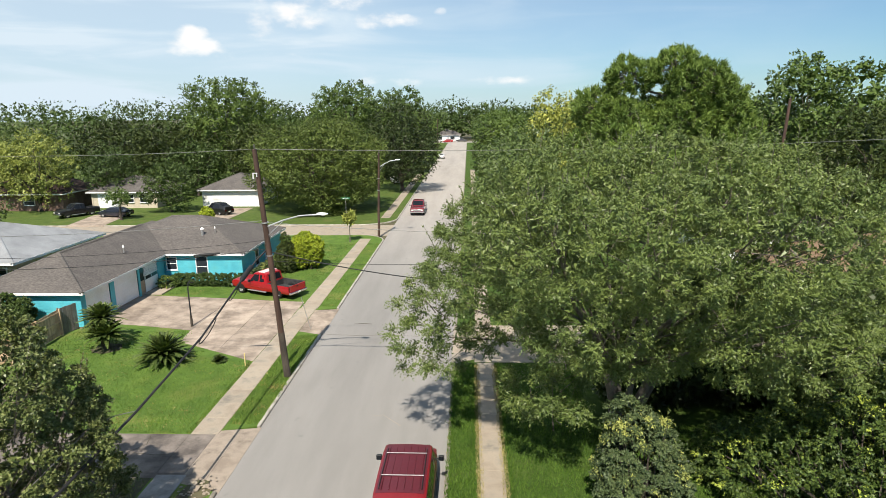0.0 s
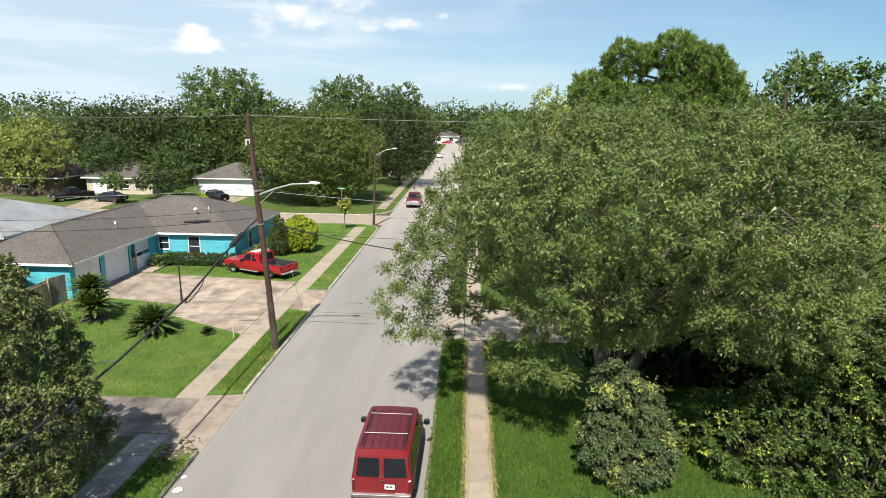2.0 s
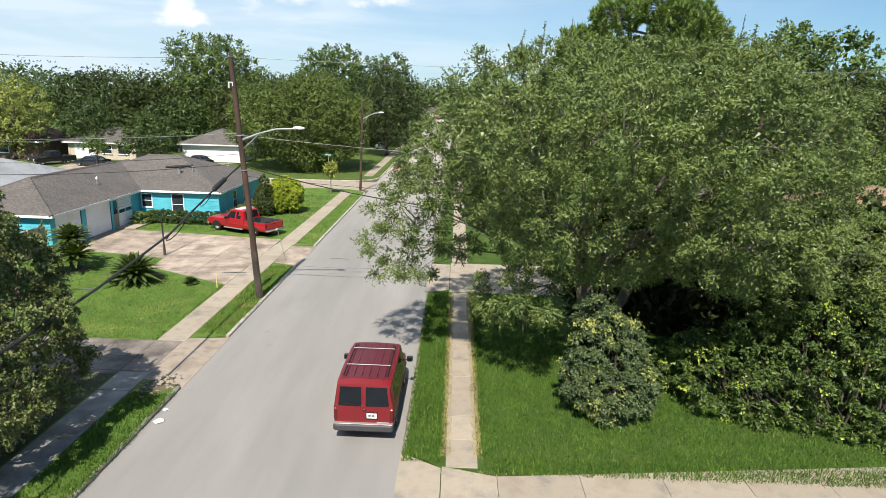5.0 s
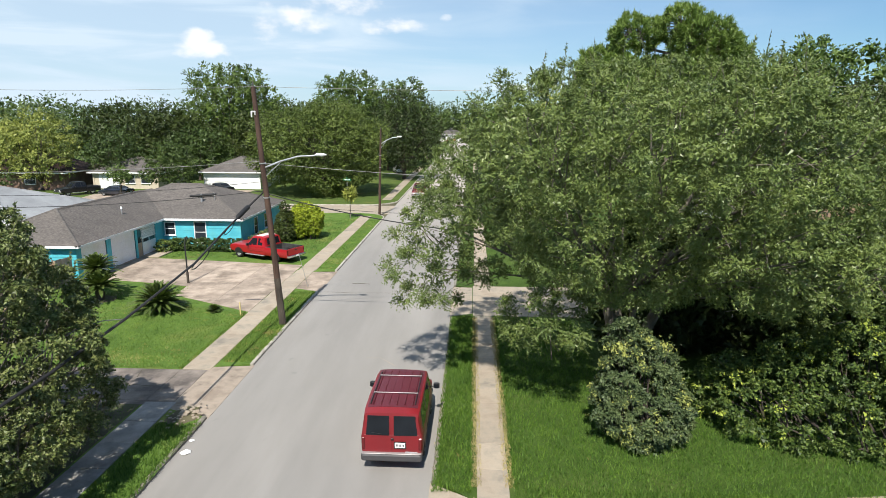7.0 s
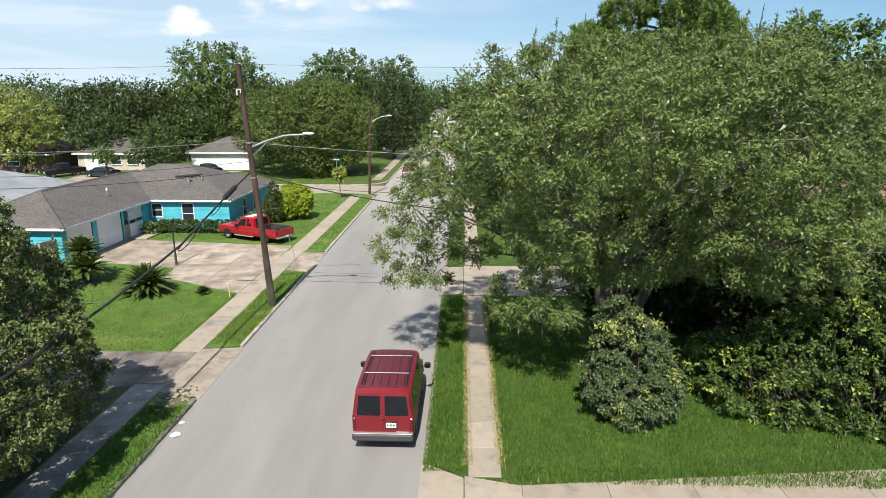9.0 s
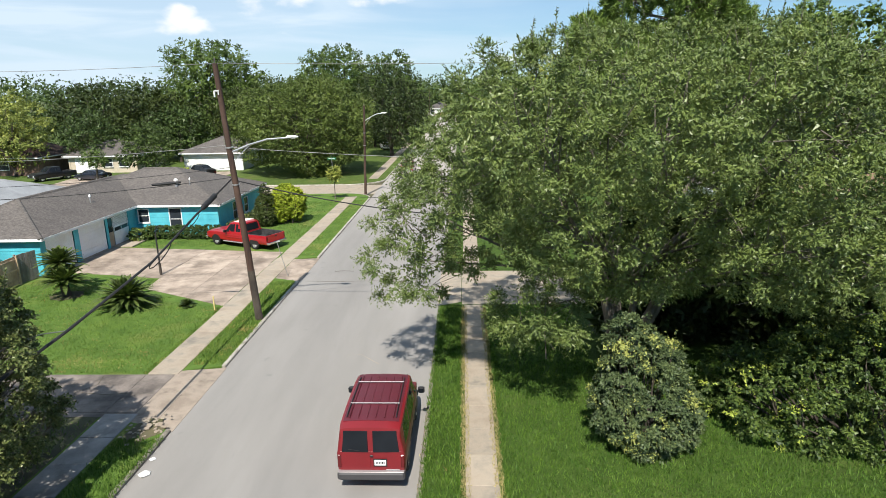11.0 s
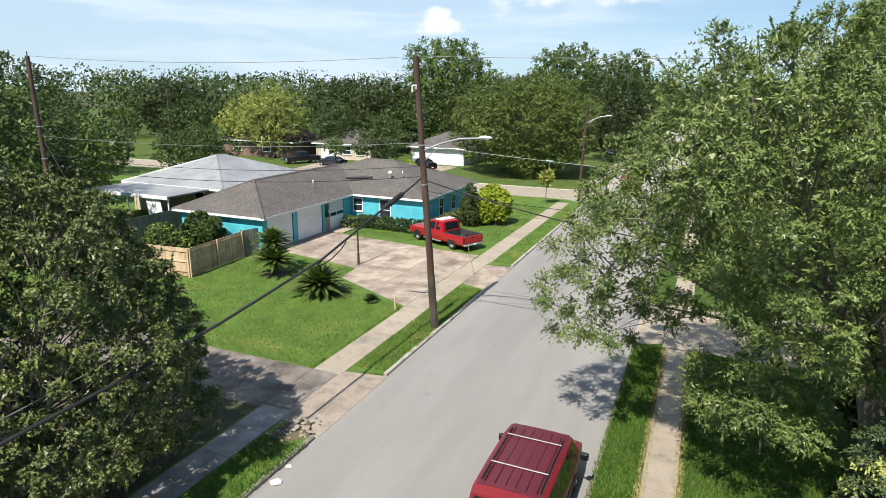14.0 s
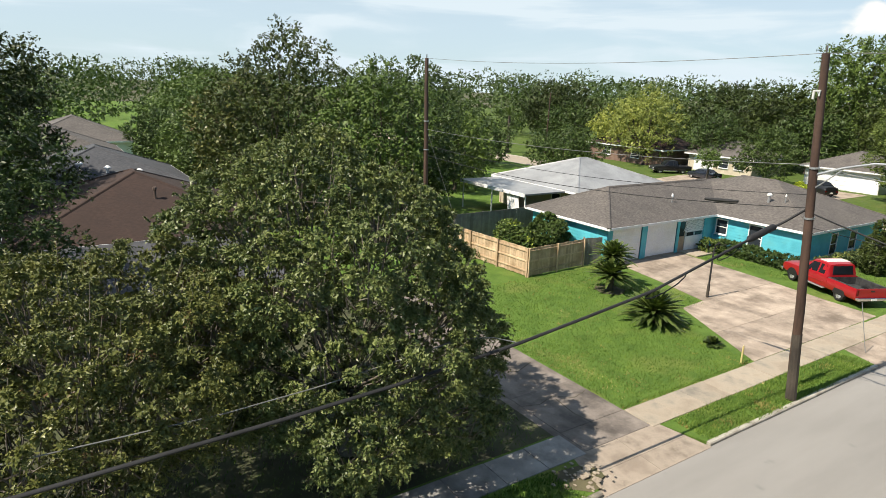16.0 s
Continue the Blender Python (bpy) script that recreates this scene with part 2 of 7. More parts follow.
def shingle_stuff(name, dark, light, streak):
    m, nt, b = shader(name)
    pos = nt.nodes.new("ShaderNodeNewGeometry").outputs["Position"]
    sep = nt.nodes.new("ShaderNodeSeparateXYZ")
    nt.links.new(pos, sep.inputs[0])
    # courses follow the height, tabs a noise stretched along them
    mul = nt.nodes.new("ShaderNodeMath")
    mul.operation, mul.inputs[1].default_value = "MULTIPLY", 1 / 0.055
    nt.links.new(sep.outputs["Z"], mul.inputs[0])
    fr = nt.nodes.new("ShaderNodeMath")
    fr.operation = "FRACT"
    nt.links.new(mul.outputs[0], fr.inputs[0])
    wn = nt.nodes.new("ShaderNodeTexNoise")
    mp = nt.nodes.new("ShaderNodeMapping")
    mp.inputs["Scale"].default_value = (5.5, 5.5, 26)
    nt.links.new(pos, mp.inputs["Vector"])
    nt.links.new(mp.outputs["Vector"], wn.inputs["Vector"])
    wn.inputs["Scale"].default_value, wn.inputs["Detail"].default_value = 1.0, 2.0
    c = ramp(nt, wn.outputs["Fac"], [(0.3, dark), (0.7, light)])
    c = blend(nt, 0.7, c, ramp(nt, noise_at(nt, 0.55, 6, 0.65), [(0.3, (0.7, 0.7, 0.7)), (0.7, (1.2, 1.17, 1.12))]), "MULTIPLY")
    c = blend(nt, 0.5, c, ramp(nt, noise_at(nt, 22, 3, 0.6), [(0.3, (0.7, 0.7, 0.7)), (0.7, (1.2, 1.2, 1.2))]), "MULTIPLY")
    s = nt.nodes.new("ShaderNodeMapRange")
    s.inputs["From Min"].default_value, s.inputs["From Max"].default_value, s.inputs["To Max"].default_value = 0.55, 0.75, 0.6
    nt.links.new(noise_at(nt, 0.8, 5, 0.6), s.inputs["Value"])
    c = blend(nt, s.outputs["Result"], c, streak)
    c = blend(nt, 0.5, c, ramp(nt, fr.outputs[0], [(0.0, (0.55, 0.55, 0.55)), (0.25, (1.08, 1.08, 1.08))]), "MULTIPLY")
    nt.links.new(c, b.inputs["Base Color"])
    b.inputs["Roughness"].default_value = 0.92
    bumped(nt, b, fr.outputs[0], 0.5, 0.02)
    return m


def glass_stuff(name, tint=(0.02, 0.025, 0.03)):
    m, nt, b = shader(name)
    nt.links.new(ramp(nt, noise_at(nt, 1.2, 3, 0.5, "Object"), [(0.3, tint), (0.7, tuple(v * 1.7 for v in tint))]), b.inputs["Base Color"])
    b.inputs["Roughness"].default_value, b.inputs["Specular IOR Level"].default_value = 0.06, 0.22
    return m


ROAD = road_stuff()
WALK = surface("aged_concrete", (0.2916, 0.2399, 0.1835), (0.4234, 0.3622, 0.2822), 45, 0.9, 0.88, 0.25, stain=(0.1599, 0.1458, 0.1223), stain_scale=0.9, vary=0.12)
DRIVE = surface("stained_concrete", (0.265, 0.21, 0.165), (0.46, 0.375, 0.30), 45, 0.9, 0.88, 0.25, stain=(0.13, 0.10, 0.075), stain_scale=0.6, vary=0.1)
DRIVE_OLD = surface("dark_stained_concrete", (0.0989, 0.0834, 0.0731), (0.2322, 0.1978, 0.172), 45, 0.9, 0.9, 0.3, stain=(0.0361, 0.0318, 0.0284), stain_scale=0.7, vary=0.1)
APRON = surface("brown_apron_concrete", (0.24, 0.1944, 0.1536), (0.444, 0.372, 0.3), 45, 0.9, 0.9, 0.3, stain=(0.102, 0.0792, 0.06), stain_scale=0.9, vary=0.1)
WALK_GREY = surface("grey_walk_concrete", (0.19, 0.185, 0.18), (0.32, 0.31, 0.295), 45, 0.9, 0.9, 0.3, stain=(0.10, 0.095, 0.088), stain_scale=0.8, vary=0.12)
KERB = surface("pale_kerb_paint", (0.2911, 0.2646, 0.2205), (0.4851, 0.4586, 0.3969), 40, 1.6, 0.8, 0.3, stain=(0.1764, 0.1543, 0.1191), stain_scale=1.1)
KERB_OLD = surface("worn_grey_kerb", (0.168, 0.1512, 0.1218), (0.2772, 0.252, 0.21), 40, 2.2, 0.85, 0.3, stain=(0.1008, 0.0924, 0.063), stain_scale=1.4)
JOINT = surface("joint_dirt", (0.0504, 0.042, 0.0294), (0.1008, 0.084, 0.0588), 60, 3, 0.95, 0.3)
LAWN = lawn_stuff("sunny_lawn", (0.070, 0.134, 0.025), (0.124, 0.206, 0.042), (0.22, 0.23, 0.073))
# dull far grass, its green also lowered for the shade under the oak
LAWN_DULL_SHADED = lawn_stuff("dull_shaded_lawn", (0.058, 0.096, 0.022), (0.098, 0.145, 0.034), (0.145, 0.15, 0.052))
# yard earth with the trees' shade put into its colour
YARD_EARTH_SHADED = surface("shade_darkened_yard_earth", (0.03, 0.032, 0.016), (0.07, 0.072, 0.035), 25, 0.8, 0.95, 0.4, stain=(0.04, 0.06, 0.015))
LAWN_LUSH = lawn_stuff("lush_lawn", (0.039, 0.075, 0.0135), (0.068, 0.119, 0.0215), (0.094, 0.124, 0.034))
EARTH = surface("bare_earth", (0.0588, 0.0504, 0.0294), (0.1092, 0.0966, 0.0504), 25, 0.8, 0.95, 0.4, stain=(0.0504, 0.0714, 0.0168))
BLADES = leaf_stuff("grass_blade", (0.066, 0.132, 0.024), (0.105, 0.185, 0.036), (0.165, 0.245, 0.06), (0.29, 0.25, 0.10), 0.16, 0.25, 0.9, 0.6)
ROOF_GREY = shingle_stuff("grey_shingles", (0.0741, 0.0664, 0.0621), (0.1446, 0.1305, 0.1214), (0.0564, 0.0494, 0.0459))
ROOF_BROWN = shingle_stuff("brown_shingles", (0.030, 0.0165, 0.013), (0.046, 0.026, 0.020), (0.024, 0.015, 0.012))
ROOF_TAN = shingle_stuff("tan_shingles", (0.1848, 0.1176, 0.0714), (0.2772, 0.1848, 0.1176), (0.1428, 0.0924, 0.063))
ROOF_SLATE = shingle_stuff("slate_grey_shingles", (0.046, 0.049, 0.058), (0.082, 0.086, 0.097), (0.034, 0.035, 0.041))
METAL_ROOF = surface("pale_metal_roof", (0.2735, 0.2772, 0.2809), (0.3548, 0.3585, 0.3622), 20, 0.5, 0.45, 0.05, 0.2, stain=(0.207, 0.207, 0.207))
TEAL = surface("teal_siding_paint", (0.065, 0.39, 0.48), (0.095, 0.50, 0.59), 30, 1.2, 0.6, 0.1, stain=(0.10, 0.42, 0.46), stain_scale=1.4)
WHITE = surface("white_paint", (0.80, 0.81, 0.82), (0.88, 0.88, 0.87), 30, 1.2, 0.6, 0.1, stain=(0.66, 0.65, 0.61))
CREAM = surface("cream_brick_paint", (0.462, 0.3948, 0.3024), (0.5712, 0.504, 0.3948), 20, 1.0, 0.8, 0.2)
BRICK_FAR = surface("brown_brick", (0.1428, 0.084, 0.063), (0.2184, 0.1428, 0.1092), 12, 1.0, 0.9, 0.3)
TAN = surface("tan_panel", (0.3024, 0.2268, 0.1512), (0.3864, 0.3024, 0.2184), 20, 1.5, 0.8, 0.1)
DARK_GLASS = glass_stuff("dark_window_glass")
CAR_GLASS = glass_stuff("tinted_car_glass", (0.008, 0.010, 0.013))
PINE_FENCE = surface("fresh_pine_board", (0.42, 0.285, 0.17), (0.62, 0.455, 0.30), 30, 1.3, 0.8, 0.2, vary=0.22)
OLD_FENCE = surface("grey_weathered_board", (0.1596, 0.1386, 0.1176), (0.252, 0.2268, 0.1974), 30, 1.3, 0.85, 0.25, vary=0.22)
POLE_WOOD = surface("creosoted_pole", (0.046, 0.0255, 0.018), (0.098, 0.056, 0.039), 30, 3.0, 0.85, 0.35, stretch=(1, 1, 0.12), stain=(0.0369, 0.0246, 0.0205), stain_scale=1.0)
BARK = surface("grey_bark", (0.084, 0.0714, 0.0571), (0.1848, 0.1596, 0.1302), 25, 3.0, 0.95, 0.6, stretch=(1, 1, 0.3))
BARK_DARK = surface("dark_bark", (0.042, 0.0336, 0.0269), (0.0924, 0.0756, 0.0588), 25, 3.0, 0.95, 0.6, stretch=(1, 1, 0.3))
DULL_PIPE = surface("rusty_pipe", (0.06, 0.04, 0.03), (0.14, 0.10, 0.08), 30, 3.0, 0.8, 0.1)
GALVANISED = surface("galvanised_steel", (0.42, 0.43, 0.44), (0.58, 0.59, 0.60), 30, 2.0, 0.45, 0.05, 0.7)
CABLE = surface("black_cable_jacket", (0.008, 0.008, 0.009), (0.018, 0.018, 0.019), 30, 2.0, 0.7, 0.05)
WIRE = surface("weathered_aluminium_wire", (0.16, 0.16, 0.15), (0.26, 0.26, 0.25), 30, 2.0, 0.5, 0.0, 0.5)
RUBBER = surface("tyre_rubber", (0.012, 0.012, 0.012), (0.028, 0.027, 0.026), 40, 3, 0.85, 0.2, coords="Object")
CHROME = paint("chrome", (0.62, 0.62, 0.63), 0.18, 0.0, 1.0)
RIM = paint("alloy_rim", (0.62, 0.62, 0.62), 0.35, 0.0, 0.6)
GREY_PLASTIC = paint("grey_plastic", (0.085, 0.085, 0.09), 0.6)
BLACK_PLASTIC = paint("black_plastic", (0.015, 0.015, 0.016), 0.5)
RED_LENS = paint("red_lens", (0.10, 0.004, 0.006), 0.2, 0.4)
CLEAR_LENS = paint("clear_lens", (0.6, 0.6, 0.58), 0.15, 0.5)
PLATE = paint("white_plate", (0.75, 0.75, 0.73), 0.4)


# ---- geometry helpers ----
class Geo:
    """Vertices and faces of one mesh."""

    def __init__(self):
        self.v, self.f = [], []

    def add(self, verts, faces):
        k = len(self.v)
        self.v += [tuple(p) for p in verts]
        self.f += [tuple(k + i for i in face) for face in faces]
        return self

    def box(self, x0, x1, y0, y1, z0, z1, c=0.0):
        """A box, its edges cut by c."""
        c = min(c, 0.45 * min(x1 - x0, y1 - y0, z1 - z0))
        if c <= 0:
            v = [(x, y, z) for z in (z0, z1) for x, y in ((x0, y0), (x1, y0), (x1, y1), (x0, y1))]
            return self.add(v, [(3, 2, 1, 0), (4, 5, 6, 7), (0, 1, 5, 4), (1, 2, 6, 5), (2, 3, 7, 6), (3, 0, 4, 7)])
        rings = []
        for z, d in ((z0, c), (z0 + c, 0), (z1 - c, 0), (z1, c)):
            if d:
                rings.append([(x0 + d, y0 + d, z), (x1 - d, y0 + d, z), (x1 - d, y0 + d, z), (x1 - d, y1 - d, z), (x1 - d, y1 - d, z), (x0 + d, y1 - d, z), (x0 + d, y1 - d, z), (x0 + d, y0 + d, z)])
                rings[-1] = [(x0 + 2 * c, y0 + c, z), (x1 - 2 * c, y0 + c, z), (x1 - c, y0 + 2 * c, z), (x1 - c, y1 - 2 * c, z), (x1 - 2 * c, y1 - c, z), (x0 + 2 * c, y1 - c, z), (x0 + c, y1 - 2 * c, z), (x0 + c, y0 + 2 * c, z)]
            else:
                rings.append([(x0 + c, y0, z), (x1 - c, y0, z), (x1, y0 + c, z), (x1, y1 - c, z), (x1 - c, y1, z), (x0 + c, y1, z), (x0, y1 - c, z), (x0, y0 + c, z)])
        return self.loft(rings)

    def loft(self, rings, caps=True, closed=True):
        n = len(rings[0])
        faces = []
        for r in range(len(rings) - 1):
            for i in range(n if closed else n - 1):
                j = (i + 1) % n
                faces.append((r * n + i, r * n + j, (r + 1) * n + j, (r + 1) * n + i))
        if caps:
            faces += [tuple(reversed(range(n))), tuple((len(rings) - 1) * n + i for i in range(n))]
        return self.add([p for r in rings for p in r], faces)

    def prism(self, outline, z0, z1):
        """Upright prism over an outline given anticlockwise."""
        return self.loft([[(x, y, z0) for x, y in outline], [(x, y, z1) for x, y in outline]])

    def tube(self, points, radii, sides=8, caps=True):
        pts = [Vector(p) for p in points]
        if isinstance(radii, (int, float)):
            radii = [radii] * len(pts)
        rings = []
        for k, p in enumerate(pts):
            d = (pts[min(k + 1, len(pts) - 1)] - pts[max(k - 1, 0)]).normalized()
            a = d.cross(Vector((0, 0, 1)) if abs(d.z) < 0.9 else Vector((1, 0, 0))).normalized()
            b = a.cross(d)
            rings.append([p + radii[k] * (math.cos(2 * math.pi * i / sides) * a + math.sin(2 * math.pi * i / sides) * b) for i in range(sides)])
        return self.loft([list(reversed(r)) for r in rings], caps)

    def moved(self, m):
        self.v = [tuple(m @ Vector(p)) for p in self.v]
        return self


def mesh_of(name, geo, material, smooth=0.0):
    me = bpy.data.meshes.new(name)
    me.from_pydata(geo.v, [], geo.f)
    me.materials.append(material)
    if smooth:
        me.shade_smooth()
        me.set_sharp_from_angle(angle=radians(smooth))
    me.update()
    return me


def part(name, geo, material, parent=None, label="", smooth=0.0, kind="", at=None):
    ob = new(name, mesh_of(name, geo, material, smooth))
    if parent is not None:
        ob.parent = parent
    if at is not None:
        ob.matrix_basis = at
    return tagged(ob, label, kind=kind)


def thing(name, label, category, group="", at=None, kind=""):
    ob = new(name)
    ob.empty_display_size = 0.2
    if at is not None:
        ob.matrix_basis = at
    return tagged(ob, label, category, group, kind)


def raw_mesh(name, verts, quads, material):
    """A mesh from arrays: n x 3 vertices, m x 4 corners."""
    me = bpy.data.meshes.new(name)
    me.vertices.add(len(verts))
    me.vertices.foreach_set("co", np.ascontiguousarray(verts, np.float32).ravel())
    me.loops.add(quads.size)
    me.loops.foreach_set("vertex_index", np.ascontiguousarray(quads, np.int32).ravel())
    me.polygons.add(len(quads))
    me.polygons.foreach_set("loop_start", np.arange(0, quads.size, quads.shape[1], dtype=np.int32))
    me.polygons.foreach_set("loop_total", np.full(len(quads), quads.shape[1], dtype=np.int32))
    me.materials.append(material)
    me.update(calc_edges=True)
    return me


# ---- ground, streets, kerbs ----
ROAD_Z, KERB_W, ROAD_R = -0.10, 0.16, 8.45
XS0, XS1 = 68.9, 75.6          # the side street's edges


def arc(cx, cy, r, a0, a1, n=8):
    return [(cx + r * math.cos(radians(a0 + (a1 - a0) * k / n)), cy + r * math.sin(radians(a0 + (a1 - a0) * k / n))) for k in range(n + 1)]


g = Geo()
for r0, r1 in ((0, 300), (300, 2500)):
    n = 24
    if r0 == 0:
        g.add([(r1 * math.cos(2 * math.pi * k / n), r1 * math.sin(2 * math.pi * k / n), -0.14) for k in range(n)], [tuple(range(n))])
    else:
        g.loft([[(r * math.cos(2 * math.pi * k / n), r * math.sin(2 * math.pi * k / n), -0.14) for k in range(n)] for r in (r0, r1)], caps=False)
tagged(part("ground", g, EARTH, kind="structure"), "wide dark earth and grass reaching the horizon", "ground")

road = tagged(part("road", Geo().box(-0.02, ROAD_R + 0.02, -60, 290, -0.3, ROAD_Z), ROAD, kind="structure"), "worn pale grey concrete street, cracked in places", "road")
tagged(part("road_side_street", Geo().box(-160, -0.02, XS0 - 0.02, XS1 + 0.02, -0.3, ROAD_Z), WALK, kind="structure"), "pale beige worn concrete side street meeting the main street", "road")
tagged(part("road_cross_end", Geo().box(-80, 90, 290, 300, -0.3, ROAD_Z - 0.002), ROAD, kind="structure"), "far crossing street at the end of the road", "road")

# lawns: raised slabs of turf with rounded street corners
LOTS = {
    "lawn_west_near": [(-300, -70), (-KERB_W, -70), (-KERB_W, 19.8), (-1.7, 20.3), (-1.7, 24.2), (-KERB_W, 24.7), (-KERB_W, 36.35), (-1.58, 36.9), (-1.58, 41.2), (-KERB_W, 41.75)] + arc(-3.2 - KERB_W, XS0 - 3.2 - KERB_W, 3.2, 0, 90) + [(-300, XS0 - KERB_W)],
    "lawn_west_far": [(-300, XS1 + KERB_W)] + arc(-4.6 - KERB_W, XS1 + 4.6 + KERB_W, 4.6, -90, 0) + [(-KERB_W, 288), (-300, 288)],
    "lawn_east": [(ROAD_R + KERB_W, -70), (300, -70), (300, 288), (ROAD_R + KERB_W, 288), (ROAD_R + KERB_W, 38.2), (9.68, 37.7), (9.68, 32.4), (ROAD_R + KERB_W, 31.9), (ROAD_R + KERB_W, 16.2), (9.68, 15.3), (9.68, 11.4), (ROAD_R + KERB_W, 10.5)],
}
YARD = [(-60, -60), (-2.9, -60), (-2.9, 20.6), (-60, 20.3)]
for name, outline in LOTS.items():
    tagged(part(name, Geo().prism(outline, -0.3, 0.0), {"lawn_east": LAWN_LUSH, "lawn_west_far": LAWN_DULL_SHADED}.get(name, LAWN), kind="structure"), "mown green lawn with yellowed patches beside the street", "lawn")


def kerb(name, pts, label, width=KERB_W, top=0.012):
    """A kerb that follows a line; it lies to the left of the line's way."""
    g = Geo()
    rings = []
    for k, p in enumerate(pts):
        a, b = Vector(pts[max(k - 1, 0)]), Vector(pts[min(k + 1, len(pts) - 1)])
        d = (b - a).normalized()
        s = Vector((-d.y, d.x))
        q = Vector(p)
        low, wide = q - s * 0.0, q + s * width
        rings.append([(low.x, low.y, -0.2), (wide.x, wide.y, -0.2), (wide.x, wide.y, top), ((low + s * 0.045).x, (low + s * 0.045).y, top), ((low + s * 0.01).x, (low + s * 0.01).y, top - 0.035)])
    g.loft(rings)
    return tagged(part(name, g, KERB if "pale" in label else KERB_OLD, kind="structure", smooth=30), label, "kerb")


def straight(x, y0, y1, step=1.5):
    n = max(2, int(abs(y1 - y0) / step))
    rnd = random.Random(int(abs(y0 * 7 + x)))
    return [(x + rnd.uniform(-0.012, 0.012), y0 + (y1 - y0) * k / n) for k in range(n + 1)]


CORNER = arc(-3.2 - 0.0, XS0 - 3.2, 3.2, 0, 90)
kerb("kerb_west_a", straight(0, -60, 19.8), "low worn concrete kerb, partly overgrown")
kerb("kerb_west_b", straight(0, 24.7, 36.35), "kerb with flaking pale paint beside the utility pole")
kerb("kerb_west_c", straight(0, 41.75, XS0 - 3.2) + CORNER + [(-20, XS0), (-60, XS0), (-160, XS0)], "pale concrete kerb turning into the side street")
kerb("kerb_west_d", [(-160, XS1), (-60, XS1), (-30, XS1), (-4.6, XS1)] + arc(-4.6, XS1 + 4.6, 4.6, -90, 0)[1:] + straight(0, XS1 + 6, 288, 8), "pale concrete kerb past the side street")
kerb("kerb_east_a", list(reversed(straight(ROAD_R, 38.2, 288, 6))), "low concrete kerb, grown over by grass")
kerb("kerb_east_b", list(reversed(straight(ROAD_R, 16.2, 31.9))), "low concrete kerb, grown over by grass")
kerb("kerb_east_c", list(reversed(straight(ROAD_R, -60, 10.5))), "low concrete kerb, grown over by grass")


# ---- pavements and driveways, slab by slab ----
def slab_mesh(name, w, l, material, thick=0.1):
    """One slab with worn edges, its origin at its lower left upper corner."""
    return mesh_of(name, Geo().box(0.006, w - 0.006, 0.006, l - 0.006, -thick, 0.0, 0.012), material)


def pavement(name, label, x0, x1, y0, y1, length, material, top=0.024, tilt=0.0022):
    """A strip of slabs along y."""
    base = tagged(part(name, Geo().box(x0 + 0.02, x1 - 0.02, y0 + 0.02, y1 - 0.02, -0.2, top - 0.022), JOINT, kind="structure"), label, "pavement")
    rnd = random.Random(name)
    n = max(1, round((y1 - y0) / length))
    me = slab_mesh("slab", x1 - x0, (y1 - y0) / n, material)
    for k in range(n):
        s = new("slab", me)
        s.parent = base
        s.matrix_basis = pose(x0 + rnd.uniform(-0.01, 0.01), y0 + (y1 - y0) * k / n, top + rnd.uniform(-0.006, 0.006), rnd.uniform(-tilt, tilt) * 57, rnd.uniform(-tilt, tilt) * 57, 0)
    return base


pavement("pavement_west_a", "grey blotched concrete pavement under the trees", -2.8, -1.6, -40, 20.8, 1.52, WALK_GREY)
pavement("pavement_west_b", "pale worn concrete pavement between lawn and verge", -2.85, -1.6, 23.9, 41.6, 1.52, WALK)
pavement("pavement_west_c", "pale worn concrete pavement along the corner lot", -2.75, -1.5, 41.6, 66.5, 1.52, WALK)
pavement("pavement_west_d", "pale concrete pavement past the side street", -2.4, -1.15, 80.4, 140, 3.0, WALK)
pavement("pavement_east_a", "narrow concrete pavement between two strips of grass", 9.82, 10.78, 15.35, 31.9, 1.52, WALK)
pavement("pavement_east_b", "narrow concrete pavement between two strips of grass", 9.78, 10.82, 38.2, 150, 3.0, WALK)


def drive_slabs(name, label, outlines, material, top=0.016):
    """A driveway of cast slabs, each with its own outline (anticlockwise)."""
    base = thing(name, label, "driveway", kind="structure")
    for k, o in enumerate(outlines):
        c = Vector((sum(p[0] for p in o) / len(o), sum(p[1] for p in o) / len(o)))
        inner = []
        for p in o:
            d = Vector(p) - c
            inner.append(tuple(c + d * (1 - 0.012 / max(d.length, 0.1))))
        g = Geo().loft([[(x, y, -0.12) for x, y in o], [(x, y, top - 0.012) for x, y in inner], [((x - c.x) * 0.997 + c.x, (y - c.y) * 0.997 + c.y, top) for x, y in inner]])
        part("slab", g, material, base, at=pose(0, 0, random.Random(name + str(k)).uniform(-0.005, 0.004)))
    return base


def apron_slabs(base, y0, y1, x_walk, x_kerb, flare, n, material, top=0.014, end=ROAD_Z + 0.012):
    """Slabs that slope from the pavement down to the street, flaring towards it."""
    a0, a1 = y0 - flare, y1 + flare
    for k in range(n):
        u0, u1 = k / n, (k + 1) / n
        pts = [(x_walk, y0 + (y1 - y0) * u0, top), (x_walk, y0 + (y1 - y0) * u1, top), (x_kerb, a0 + (a1 - a0) * u1, end), (x_kerb, a0 + (a1 - a0) * u0, end)]
        if x_kerb > x_walk:
            pts = [pts[0], pts[3], pts[2], pts[1]]
        c = sum((Vector(p) for p in pts), Vector()) / 4
        pts = [c + (Vector(p) - c) * 0.994 for p in pts]
        part("slab", Geo().loft([[(p.x, p.y, p.z - 0.2) for p in pts], pts]), material, base)


